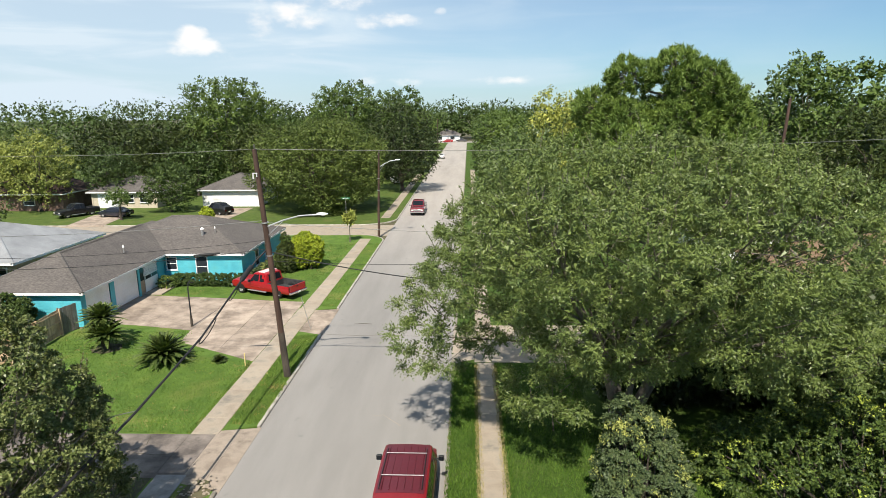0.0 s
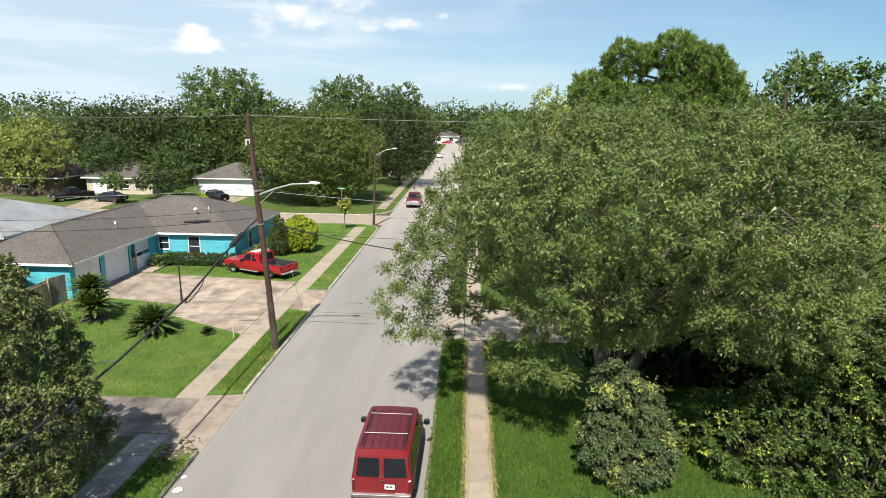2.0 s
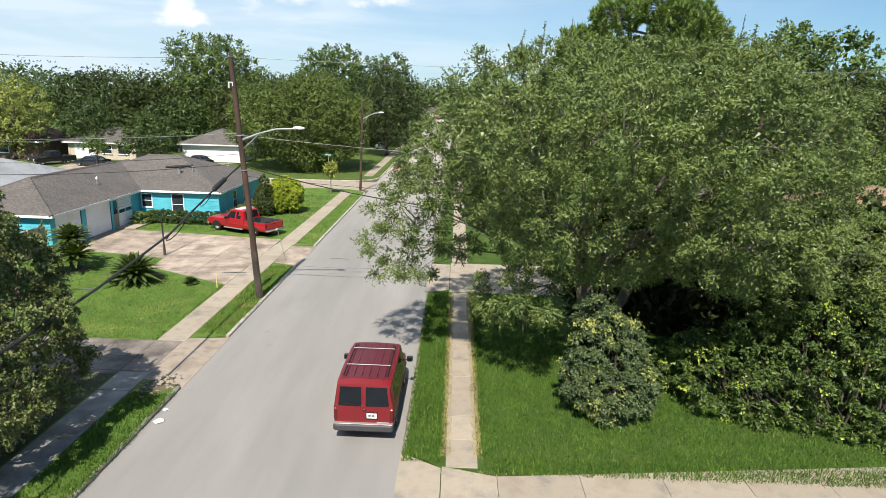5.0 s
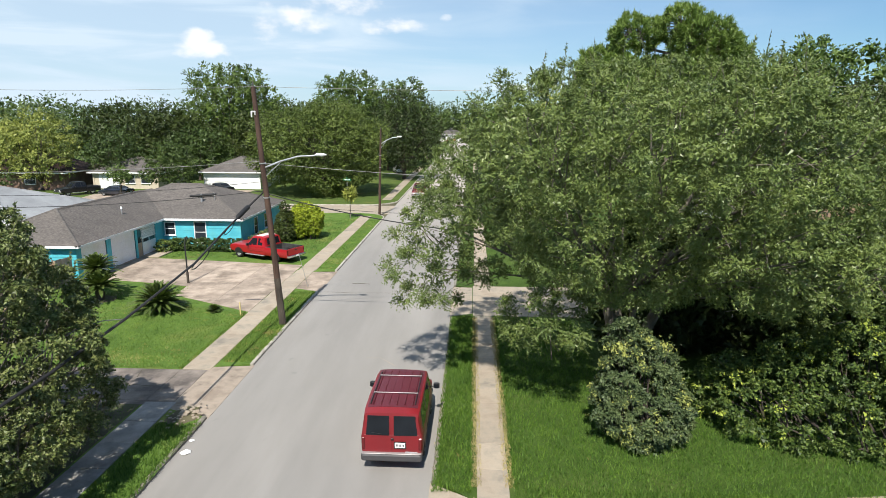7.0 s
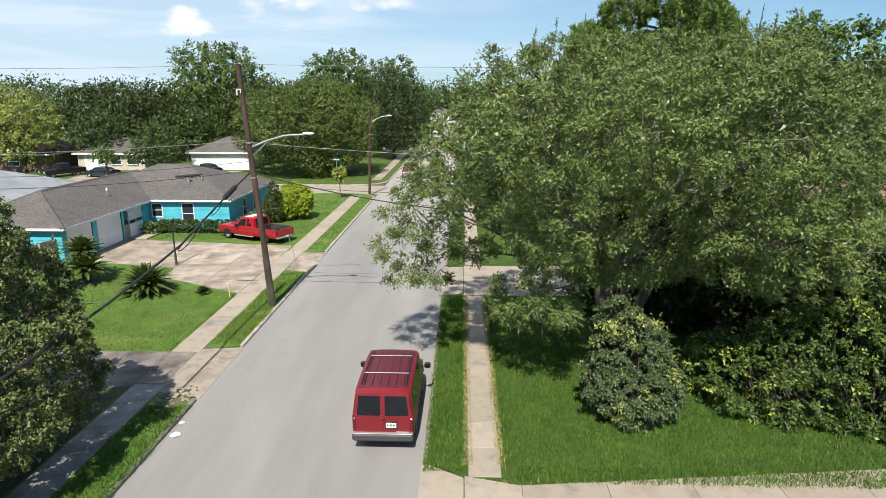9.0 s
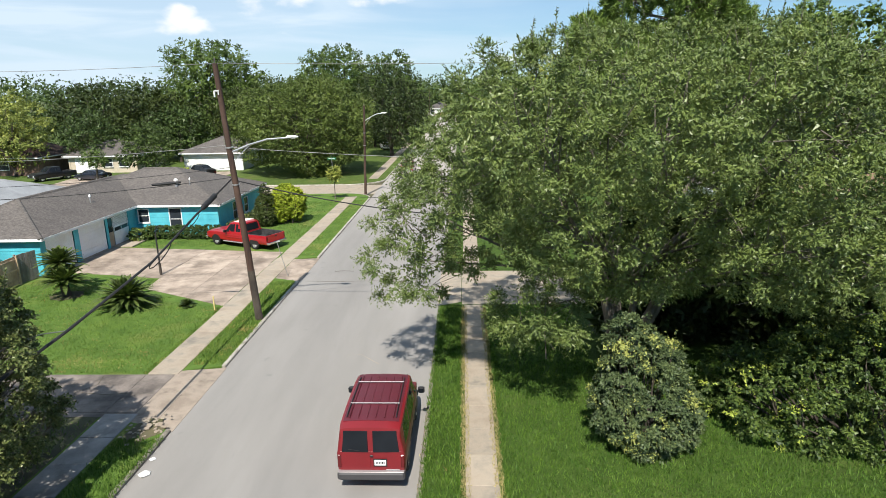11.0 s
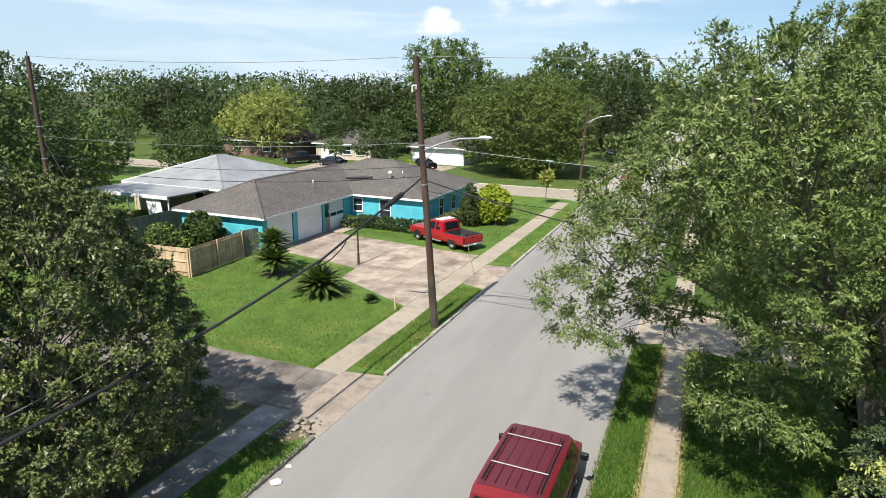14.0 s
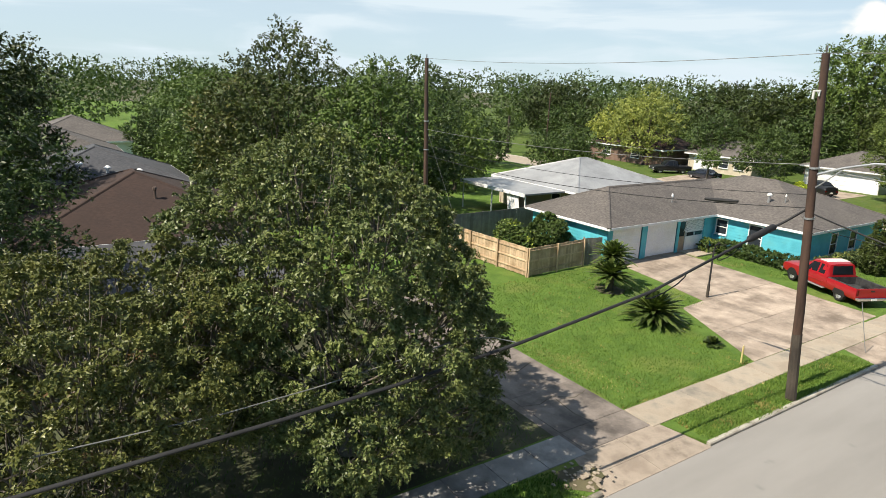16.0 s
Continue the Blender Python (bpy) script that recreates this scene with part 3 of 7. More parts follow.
# corner house: wide stained drive in front of the garage
drv = drive_slabs("driveway_corner_house", "broad pinkish stained concrete driveway with dark oil marks", [
    [(-16.1, 38.5), (-12.2, 37.8), (-12.2, 44.4), (-16.1, 44.9)],
    [(-12.2, 37.8), (-8.75, 37.0), (-8.75, 44.0), (-12.2, 44.4)],
    [(-8.75, 39.0), (-5.6, 39.0), (-5.6, 43.5), (-8.75, 44.0)],
    [(-8.75, 37.0), (-8.55, 34.95), (-5.6, 33.4), (-5.6, 39.0), (-8.75, 39.0)],
    [(-5.6, 33.4), (-2.87, 31.95), (-2.87, 37.2), (-5.6, 37.2)],
    [(-5.6, 37.2), (-2.87, 37.2), (-2.87, 43.2), (-5.6, 43.5)],
], DRIVE)
apron_slabs(drv, 36.9, 41.2, -1.58, 0.04, 0.55, 2, DRIVE)
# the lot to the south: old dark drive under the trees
drv2 = drive_slabs("driveway_south_lot", "old dark stained concrete driveway, cracked", [
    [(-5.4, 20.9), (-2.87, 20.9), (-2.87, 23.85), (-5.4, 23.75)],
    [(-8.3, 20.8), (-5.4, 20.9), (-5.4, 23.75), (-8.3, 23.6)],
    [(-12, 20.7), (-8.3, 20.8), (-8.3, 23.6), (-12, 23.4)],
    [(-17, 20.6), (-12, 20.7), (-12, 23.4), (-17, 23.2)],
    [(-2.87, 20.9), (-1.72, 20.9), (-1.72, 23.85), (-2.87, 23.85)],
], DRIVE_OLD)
apron_slabs(drv2, 20.3, 24.2, -1.715, -0.78, 0.28, 2, APRON, 0.014, -0.045)
apron_slabs(drv2, 20.02, 24.48, -0.775, 0.04, 0.22, 2, APRON, -0.045)
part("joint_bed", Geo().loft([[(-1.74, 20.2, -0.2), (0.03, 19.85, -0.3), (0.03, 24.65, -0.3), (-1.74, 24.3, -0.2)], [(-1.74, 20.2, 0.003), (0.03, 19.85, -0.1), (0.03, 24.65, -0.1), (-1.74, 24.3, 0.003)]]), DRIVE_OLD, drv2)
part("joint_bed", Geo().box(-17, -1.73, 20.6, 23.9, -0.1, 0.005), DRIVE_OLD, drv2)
for pts in ([(-4.55, 23.75), (-4.35, 23.0), (-4.85, 22.4), (-4.6, 21.6), (-4.8, 20.95)], [(-7.4, 23.6), (-7.0, 22.6), (-7.3, 21.8), (-6.9, 20.9)], [(-2.8, 22.3), (-3.6, 22.2), (-4.6, 22.35)]):
    g = Geo().tube([(x, y, 0) for x, y in pts], 0.022, 6)
    g.v = [(x, y, 0.017 + z * 0.15) for x, y, z in g.v]
    part("crack", g, JOINT, drv2, "dark crack")
# across the street
drv3 = drive_slabs("driveway_east_far", "pale concrete driveway shaded by the big tree", [
    [(9.7, 32.0), (13.5, 32.0), (13.5, 38.1), (9.7, 38.1)], [(13.5, 32.0), (18, 32.0), (18, 38.1), (13.5, 38.1)], [(18, 32.0), (26, 32.0), (26, 38.1), (18, 38.1)]], WALK)
apron_slabs(drv3, 32.4, 37.7, 9.68, ROAD_R - 0.04, 0.5, 2, WALK)
drv4 = drive_slabs("driveway_east_near", "worn concrete driveway with weeds in its joints", [
    [(9.7, 11.2), (11.3, 11.2), (11.3, 15.0), (9.7, 15.4)]] + [[(11.3 + 2.4 * k, 11.2), (13.7 + 2.4 * k, 11.2), (13.7 + 2.4 * k, 15.0 + 0.25 * (k + 1)), (11.3 + 2.4 * k, 15.0 + 0.25 * k)] for k in range(5)], WALK)
apron_slabs(drv4, 11.4, 15.3, 9.68, ROAD_R - 0.04, 0.9, 2, WALK)
# drives of the houses past the side street
for name, x, w, y1, lean in (("driveway_far_a", -42.5, 5.0, 84, -1.5), ("driveway_far_b", -27.2, 4.2, 90, 0.0)):
    drive_slabs(name, "concrete driveway leading up to a far house", [[(x, 75.5), (x + w, 75.5), (x + w + lean, y1), (x + lean, y1)]], DRIVE)

tagged(part("lawn_south_yard", Geo().prism(YARD, -0.1, 0.004), YARD_EARTH_SHADED, kind="structure"), "patchy grass and earth under the trees, its colour darkened for shade", "lawn")

# road joints and cracks: thin filled grooves
for name, pts, r in (("crack", [(0.3, 36.6), (2.2, 36.45), (4.5, 36.55), (6.2, 36.3)], 0.022),
                     ("crack", [(6.3, 25.0), (5.4, 26.0), (4.8, 25.9)], 0.012), ("crack", [(1.7, 38.6), (2.3, 38.7), (2.9, 38.6)], 0.05)):
    flat = Geo().tube([(x, y, 0) for x, y in pts], r, 6)
    flat.v = [(x, y, ROAD_Z + 0.003 + z * 0.1) for x, y, z in flat.v]
    part(name, flat, JOINT if r > 0.013 else WALK, road, "dark tarred crack" if r > 0.013 else "pale mended crack")


# ---- leaves, trunks, trees ----
def unit(a):
    return a / np.maximum(np.linalg.norm(a, axis=-1, keepdims=True), 1e-9)


def shell_points(rng, lobes, total, gap=0.25, depth=0.35, keep_in=0.72):
    """Twig ends on the outer shells of a union of ellipsoids, with uneven gaps."""
    lob = np.array(lobes, float)
    area = (lob[:, 3] * lob[:, 4] + lob[:, 3] * lob[:, 5] + lob[:, 4] * lob[:, 5])
    pick = rng.choice(len(lob), total * 2, p=area / area.sum())
    d = unit(rng.normal(size=(total * 2, 3)))
    r = 1 - np.abs(rng.normal(size=(total * 2, 1))) * depth
    p = lob[pick, :3] + d * r * lob[pick, 3:6]
    inside = np.zeros(len(p), bool)
    for k, L in enumerate(lob):
        q = (((p - L[:3]) / L[3:6]) ** 2).sum(1)
        inside |= (q < keep_in ** 2) & (pick != k)
    f = np.sin(p[:, 0] * 1.7 + 1.3 * np.sin(p[:, 1] * 1.1)) * np.sin(p[:, 1] * 1.9 + 1.7 * np.sin(p[:, 2] * 1.3)) * np.sin(p[:, 2] * 2.1 + 1.1 * np.sin(p[:, 0] * 1.5))
    ok = ~inside & (f > -1 + gap * rng.uniform(0.4, 2.2, len(p))) & (r[:, 0] > 0.25)
    return p[ok][:total], unit(d[ok] / lob[pick[ok], 3:6])[:total]


def spaced(rng, p, o, gap):
    """Keeps points at least about gap apart, so that each carries a head of leaves of its own."""
    kept, cells = [], {}
    gaps = gap * rng.uniform(0.75, 1.2, len(p))
    for k in range(len(p)):
        key = tuple(int(math.floor(c / (gap * 1.2))) for c in p[k])
        near = [j for dx in (-1, 0, 1) for dy in (-1, 0, 1) for dz in (-1, 0, 1) for j in cells.get((key[0] + dx, key[1] + dy, key[2] + dz), ())]
        if all((p[k][0] - p[j][0]) ** 2 + (p[k][1] - p[j][1]) ** 2 + (p[k][2] - p[j][2]) ** 2 > gaps[k] ** 2 for j in near):
            cells.setdefault(key, []).append(k)
            kept.append(k)
    return p[kept], o[kept]


def along(rng, start, d, reach, out, per, length, width, droop=0.25, loose=0.5, first=0.2):
    """Leaves set to both sides along twigs; one triangle a leaf."""
    m = len(start) * per
    c, d, r, o = (np.repeat(x, per, 0) for x in (start, d, reach, out))
    side = np.repeat(unit(np.cross(d[::per], rng.normal(size=(len(start), 3)))), per, 0)
    u = rng.uniform(first, 1.0, (m, 1))
    down = np.array([0, 0, 1.0])
    pos = c + d * r * u - down * droop * r * u * u
    ld = unit(d * 0.6 + side * rng.choice([-0.8, 0.8], (m, 1)) + rng.normal(size=(m, 3)) * 0.32 - down * droop * 0.7)
    nrm = unit(o * 0.55 + d * 0.25 + rng.normal(size=(m, 3)) * loose + down * 0.45)
    w = unit(np.cross(ld, nrm))
    size = rng.uniform(0.65, 1.25, (m, 1))
    return np.stack([pos - w * width * size * 0.6, pos + w * width * size * 0.6, pos + ld * length * size * 1.1], 1).reshape(-1, 3)


def heads(rng, centres, out, radius, total, length, width, droop=0.25, loose=0.5, flat=0.8, fill=0.16, coarse=2.2, core=0.0):
    """Heads of leaves on a crown's outside: twigs that spread from each centre, larger leaves within."""
    n = len(centres)
    per = 10 if total > 60 * n else 5
    sprigs = max(3, int(total * (1 - fill) / n / per))
    big = radius * rng.uniform(0.65, 1.3, (n, 1))
    c, o, r = (np.repeat(x, sprigs, 0) for x in (centres, out, big))
    d = unit(o * 0.75 + rng.normal(size=c.shape) * 0.8 + np.array([0, 0, 0.35])) * np.array([1, 1, flat])
    v = [along(rng, c + d * r * core, d, r * (1 - core) * rng.uniform(0.7, 1.15, (len(c), 1)), unit(d + o * 0.3), per, length, width, droop, loose, 0.2 * (1 - core))]
    k = max(2, int(total * fill / n))
    c, o, r = (np.repeat(x, k, 0) for x in (centres, out, big))
    d = unit(rng.normal(size=c.shape) + o * 0.4)
    v.append(along(rng, c + d * r * 0.36 * np.array([1, 1, flat]), unit(rng.normal(size=c.shape)), r * 0.2, unit(d + np.array([0, 0, 0.3])), 1, length * coarse, width * coarse, 0.0, loose))
    return np.concatenate(v)


def billow(rng, centre, radii, count, size=0.42, flat=0.75, low=-0.55):
    """Lobes sitting on an ellipsoid, with one in the middle."""
    c, r = np.array(centre, float), np.array(radii, float)
    lobes = [(*c, *(r * 0.72))]
    for k in range(count):
        z = low + (1 - low) * (k + 0.5) / count
        a = k * 2.39996 + rng.uniform(-0.4, 0.4)
        w = math.sqrt(max(0, 1 - z * z))
        d = np.array([w * math.cos(a), w * math.sin(a), z])
        s = size * rng.uniform(0.75, 1.2)
        p = c + d * r * rng.uniform(0.62, 0.78)
        lobes.append((*p, r[0] * s, r[1] * s, r[2] * s * flat))
    return lobes


def limbs(rng, geo, base, fork, lobes, r0, spread=0.34, stems=()):
    """A tapered trunk up to the fork and limbs out to the lobes."""
    base, fork = Vector(base), Vector(fork)
    mid = base.lerp(fork, 0.5) + Vector((rng.uniform(-0.1, 0.1), rng.uniform(-0.1, 0.1), 0)) * r0 * 4
    geo.tube([base - Vector((0, 0, 0.25)), base + Vector((0, 0, 0.12)), base.lerp(mid, 0.4), mid, fork], [r0 * 1.7, r0 * 1.25, r0, r0 * 0.92, r0 * 0.8], 10)
    for e, w in stems:
        e = base + Vector(e)
        geo.tube([base - Vector((0, 0, 0.2)), base.lerp(e, 0.35) + Vector((0.08, 0.05, 0)), base.lerp(e, 0.7), e], [w * 1.3, w, w * 0.85, w * 0.6], 9)
    for L in lobes:
        tip = Vector(L[:3])
        d = tip - fork
        bend = fork + d * 0.5 + Vector((rng.uniform(-1, 1), rng.uniform(-1, 1), rng.uniform(-0.2, 0.9))) * d.length * 0.12
        w = float(r0 * rng.uniform(0.24, 0.4) * min(1.0, L[3] / 2.6))
        geo.tube([fork - (fork - base).normalized() * r0 * 0.3, fork.lerp(bend, 0.5) + Vector((0, 0, 0.1)), bend, tip], [w, w * 0.8, w * 0.6, w * 0.25], 6)
        for k in range(3):
            e = tip + Vector(rng.normal(size=3)) * max(L[3:6]) * spread
            q = bend.lerp(tip, 0.3 + 0.25 * k)
            geo.tube([q, q.lerp(e, 0.55) + Vector((0, 0, 0.08)), e], [w * 0.24, w * 0.15, w * 0.06], 4)


def tree(name, label, base, fork, lobes, r0, leaf, bark, total, length, width, clump, seed, droop=0.25, gap=0.25, loose=0.5, group="", category="tree", stems=(), twigs=0, rise=0.4, twig_bark=None, shoots=0, inner=0.12, fill=0.16, coarse=2.2, apart=1.25, flat=0.8, core=0.2):
    """One tree: trunk with limbs, and a crown of leafy heads; clump: a head's radius."""
    rng = np.random.default_rng(seed)
    base = Vector(base)
    t = thing(name, label, category, group, at=Matrix.Translation(base))
    off = np.array(base)
    local = [tuple(np.r_[np.array(L[:3]) - off, L[3:6]]) for L in lobes]
    geo = Geo()
    limbs(rng, geo, (0, 0, 0), Vector(fork) - base, local[1:] if len(local) > 1 else local, r0, stems=stems)
    part("trunk", geo, bark, t, smooth=60)
    area = sum(4 * math.pi * (L[3] * L[4] + L[3] * L[5] + L[4] * L[5]) / 3 for L in local)
    p, o = shell_points(rng, local, int(min(14000, 40 + 4 * area / (clump * apart) ** 2)), gap, 0.10, 0.80)
    p, o = spaced(rng, p, o, clump * apart)
    if twigs or shoots:
        # thin bare twigs that show between the leaves
        g = Geo()
        for k in rng.integers(0, len(p), twigs):
            e = Vector(p[k]) + Vector(rng.normal(size=3)) * clump * 0.5
            a = e - Vector(o[k]) * rng.uniform(0.6, 1.5) - Vector((0, 0, rise * rng.uniform(0.6, 1.6)))
            m = a.lerp(e, 0.5) + Vector(rng.normal(size=3)) * 0.07
            g.tube([a, m, e], [0.022, 0.015, 0.006], 4, False)
    v = [heads(rng, p, o, clump, int(total * (1 - inner)), length, width, droop, loose, flat, fill, coarse, core)]
    if shoots:
        # long leafy shoots that stand out of the crown
        high = np.flatnonzero((o[:, 2] > 0.1) & (p[:, 2] > np.quantile(p[:, 2], 0.45)))
        pick = rng.choice(high, min(shoots, len(high)), replace=False)
        d = unit(o[pick] * 0.5 + rng.normal(size=(len(pick), 3)) * 0.22 + np.array([0, 0, 0.9]))
        reach = clump * rng.uniform(1.1, 2.0, (len(pick), 1))
        v.append(along(rng, p[pick], d, reach, unit(o[pick] + d), 30, length * 1.1, width * 1.2, 0.1, 0.7, 0.25))
        for a, e in zip(p[pick], p[pick] + d * reach):
            g.tube([Vector(a), Vector(a).lerp(Vector(e), 0.5), Vector(e) - Vector((0, 0, 0.08)) * float(clump)], [0.014, 0.009, 0.003], 4, False)
    if twigs or shoots:
        part("branchwork", g, twig_bark or bark, t, kind="stuff")
    if inner:
        p2, o2 = shell_points(rng, [(*L[:3], *(np.array(L[3:6]) * 0.7)) for L in local], max(60, int(len(p) * 0.8)), 0.0, 0.3, 0.3)
        v.append(heads(rng, p2, o2, clump, int(total * inner), length * 1.7, width * 1.7, droop, loose, flat, fill, coarse))
    v = np.concatenate(v)
    ob = new("crown", raw_mesh("crown", v, np.arange(len(v)).reshape(-1, 3), leaf))
    ob.parent = t
    return t


LEAF_OAK = leaf_stuff("live_oak_leaf", (0.04681, 0.07745, 0.01905), (0.0556, 0.09018, 0.02218), (0.07051, 0.1093, 0.02688), patch=0.14)
LEAF_WILLOW = leaf_stuff("bright_tree_leaf", (0.09217, 0.1354, 0.03862), (0.1139, 0.1613, 0.0457), (0.1493, 0.198, 0.06299), patch=0.7, rough=0.42, gloss=0.36)
LEAF_TALLOW = leaf_stuff("tallow_leaf", (0.06702, 0.09334, 0.02801), (0.1248, 0.1534, 0.0434), (0.2369, 0.2578, 0.09802), (0.1848, 0.1222, 0.07), 0.02, patch=0.45, rough=0.4)
LEAF_RUST = leaf_stuff("turning_leaf", (0.06713, 0.08149, 0.02297), (0.1096, 0.1233, 0.03551), (0.179, 0.1859, 0.06266), (0.1454, 0.08355, 0.04387), 0.10, patch=0.5, rough=0.4)
LEAF_BUSH = leaf_stuff("bush_leaf", (0.04512, 0.07106, 0.03011), (0.0743, 0.1066, 0.04263), (0.1393, 0.1775, 0.07442), (0.3446, 0.367, 0.1066), 0.24, patch=0.9)
LEAF_VINE = leaf_stuff("vine_leaf", (0.02724, 0.0519, 0.01363), (0.052, 0.08746, 0.02141), (0.1241, 0.175, 0.0399), (0.3227, 0.39, 0.06923), 0.2, patch=0.6)
LEAF_GOLD = leaf_stuff("golden_shrub_leaf", (0.17, 0.235, 0.018), (0.26, 0.33, 0.024), (0.37, 0.43, 0.04))
LEAF_YELLOW = leaf_stuff("yellow_green_leaf", (0.1717, 0.2057, 0.0468), (0.2547, 0.2886, 0.06052), (0.3623, 0.3841, 0.104))
LEAF_PINE = leaf_stuff("pine_needle", (0.0821, 0.1368, 0.0296), (0.1311, 0.1995, 0.0433), (0.1995, 0.2793, 0.0661), through_part=0.1)
LEAF_FAR = leaf_stuff("wood_leaf", (0.07378, 0.1184, 0.02778), (0.08619, 0.1366, 0.03136), (0.1069, 0.1621, 0.03764), patch=0.14)
LEAF_FEATHER = leaf_stuff("feathery_tree_leaf", (0.09584, 0.1335, 0.03087), (0.1098, 0.1508, 0.03447), (0.1317, 0.1759, 0.0408), patch=0.14)
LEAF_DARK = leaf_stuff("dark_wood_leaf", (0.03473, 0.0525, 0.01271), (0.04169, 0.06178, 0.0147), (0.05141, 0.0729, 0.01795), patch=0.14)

BARK_PALE = surface("pale_twig_bark", (0.20, 0.18, 0.15), (0.34, 0.31, 0.27), 25, 3.0, 0.95, 0.3)

# the big tree across the street
BIG = [(15.4, 23.6, 7.4, 5.2, 4.8, 3.8),
       (9.3, 23.2, 6.3, 2.6, 2.2, 1.9), (8.0, 23.4, 4.8, 1.8, 1.7, 1.6), (10.2, 21.4, 8.3, 2.3, 2.2, 1.9), (12.2, 19.6, 9.6, 2.5, 2.4, 2.0),
       (13.5, 20.3, 6.8, 2.5, 2.3, 1.7), (15.0, 18.3, 9.7, 2.5, 2.3, 1.9), (18.0, 18.3, 9.9, 2.6, 2.4, 1.9), (20.6, 20.2, 9.0, 2.6, 2.6, 2.0), (18.6, 18.9, 7.2, 2.1, 2.1, 1.6),
       (20.3, 19.4, 6.2, 2.3, 2.1, 1.7), (22.4, 22.5, 7.2, 2.4, 2.6, 2.0), (13.2, 23.2, 10.6, 2.6, 2.6, 1.9), (16.8, 22.8, 11.0, 2.8, 2.6, 1.8), (19.8, 24.4, 10.4, 2.5, 2.6, 1.8),
       (10.6, 26.0, 8.4, 2.5, 2.6, 2.0), (13.5, 28.2, 8.6, 2.6, 2.5, 2.2), (18.2, 28.0, 8.6, 2.8, 2.5, 2.2), (11.9, 21.4, 3.5, 1.1, 1.1, 0.8), (12.7, 20.8, 3.6, 1.3, 1.2, 0.9), (18.3, 19.2, 5.6, 1.0, 1.0, 1.3), (16.4, 20.6, 6.3, 1.8, 1.6, 1.2), (20.0, 22.0, 6.0, 1.8, 1.6, 1.2), (21.6, 22.2, 5.2, 1.9, 1.6, 1.3), (22.8, 22.4, 4.2, 1.9, 1.5, 1.4), (24.6, 21.6, 5.2, 2.1, 1.8, 1.7), (21.8, 25.6, 5.6, 2.2, 2.2, 1.6)]
BIG += [(11.4, 20.4, 10.6, 1.7, 1.6, 1.4), (14.2, 20.6, 11.0, 1.9, 1.8, 1.4), (18.8, 20.8, 11.2, 1.9, 1.8, 1.4), (22.0, 21.2, 10.0, 1.8, 1.8, 1.5)]
tree("broad_tree", "broad leafy tree with narrow bright leaves overhanging the street", (15.8, 24.2, 0), (15.5, 23.9, 3.2), BIG, 0.3, LEAF_WILLOW, BARK, 500000, 0.086, 0.036, 0.62, 11, droop=0.12, gap=0.74, inner=0.05, twigs=260, rise=0.5, loose=0.45, twig_bark=BARK, shoots=200, apart=1.35, coarse=1.25, fill=0.18, stems=(((-1.0, -0.6, 4.6), 0.22), ((1.5, -1.4, 4.4), 0.24), ((0.4, -1.2, 4.8), 0.15), ((2.4, 0.6, 4.6), 0.2)))

# two trees by the pavement on the near west lot
rng_l = np.random.default_rng(5)
SHOOTS = [((2.3 * math.cos(2.4 * k) * (0.4 + 0.06 * (k % 9)), 2.3 * math.sin(2.4 * k) * (0.4 + 0.06 * (k % 9)), 3.6 + 0.35 * (k % 6)), 0.035 + 0.005 * (k % 4)) for k in range(9)]
TREE_A = billow(rng_l, (-5.8, 14.3, 5.0), (4.2, 4.1, 4.1), 19, 0.40, 0.85, -0.62)
TREE_A += [(-2.5, 15.2, 4.2, 1.6, 1.6, 1.6), (-2.3, 13.6, 2.6, 1.4, 1.4, 1.3), (-6.5, 11.5, 6.3, 1.6, 1.5, 1.5), (-7.4, 12.4, 7.2, 1.5, 1.4, 1.3), (-2.7, 14.9, 2.9, 1.5, 1.5, 1.5), (-3.0, 16.6, 2.2, 1.5, 1.4, 1.4), (-4.2, 17.6, 3.2, 1.6, 1.4, 1.6), (-5.8, 17.7, 2.3, 1.6, 1.4, 1.4), (-3.4, 12.8, 3.4, 1.5, 1.5, 1.5), (-4.8, 11.4, 4.0, 1.8, 1.6, 1.9), (-6.3, 11.2, 4.6, 2.0, 1.8, 2.0)]
tree("tallow_tree", "round leafy tree with small yellowish-green leaves beside the pavement", (-5.3, 14.6, 0), (-5.3, 14.5, 1.8), TREE_A, 0.2, LEAF_TALLOW, BARK, 270000, 0.070, 0.046, 0.40, 21, droop=0.3, gap=1.05, inner=0.02, twigs=480, rise=0.8, loose=0.75, shoots=90, apart=1.25, coarse=1.5, fill=0.2)
TREE_B = billow(rng_l, (-5.2, 8.2, 3.9), (3.6, 3.5, 2.9), 16, 0.40, 0.9, -0.6)
tree("myrtle_tree", "thin many-stemmed tree with browning leaves beside the pavement", (-5.2, 8.2, 0), (-5.2, 8.2, 1.0), TREE_B, 0.16, LEAF_RUST, BARK, 140000, 0.064, 0.040, 0.40, 22, droop=0.3, gap=0.85, inner=0.06, coarse=1.5, fill=0.16, twigs=380, rise=1.0, loose=0.7, twig_bark=BARK, stems=SHOOTS, shoots=50, apart=1.3)
TREE_C = billow(rng_l, (-6.5, 1.8, 4.0), (3.4, 3.2, 3.0), 12, 0.42, 0.85, -0.75)
tree("myrtle_tree", "thin many-stemmed tree with browning leaves beside the pavement", (-6.5, 1.8, 0), (-6.5, 1.8, 1.2), TREE_C, 0.16, LEAF_RUST, BARK, 40000, 0.085, 0.042, 0.5, 23, coarse=1.4, droop=0.3, gap=0.45, inner=0.1, twigs=250, rise=1.0, loose=0.7, twig_bark=BARK_PALE, stems=SHOOTS, apart=1.4)


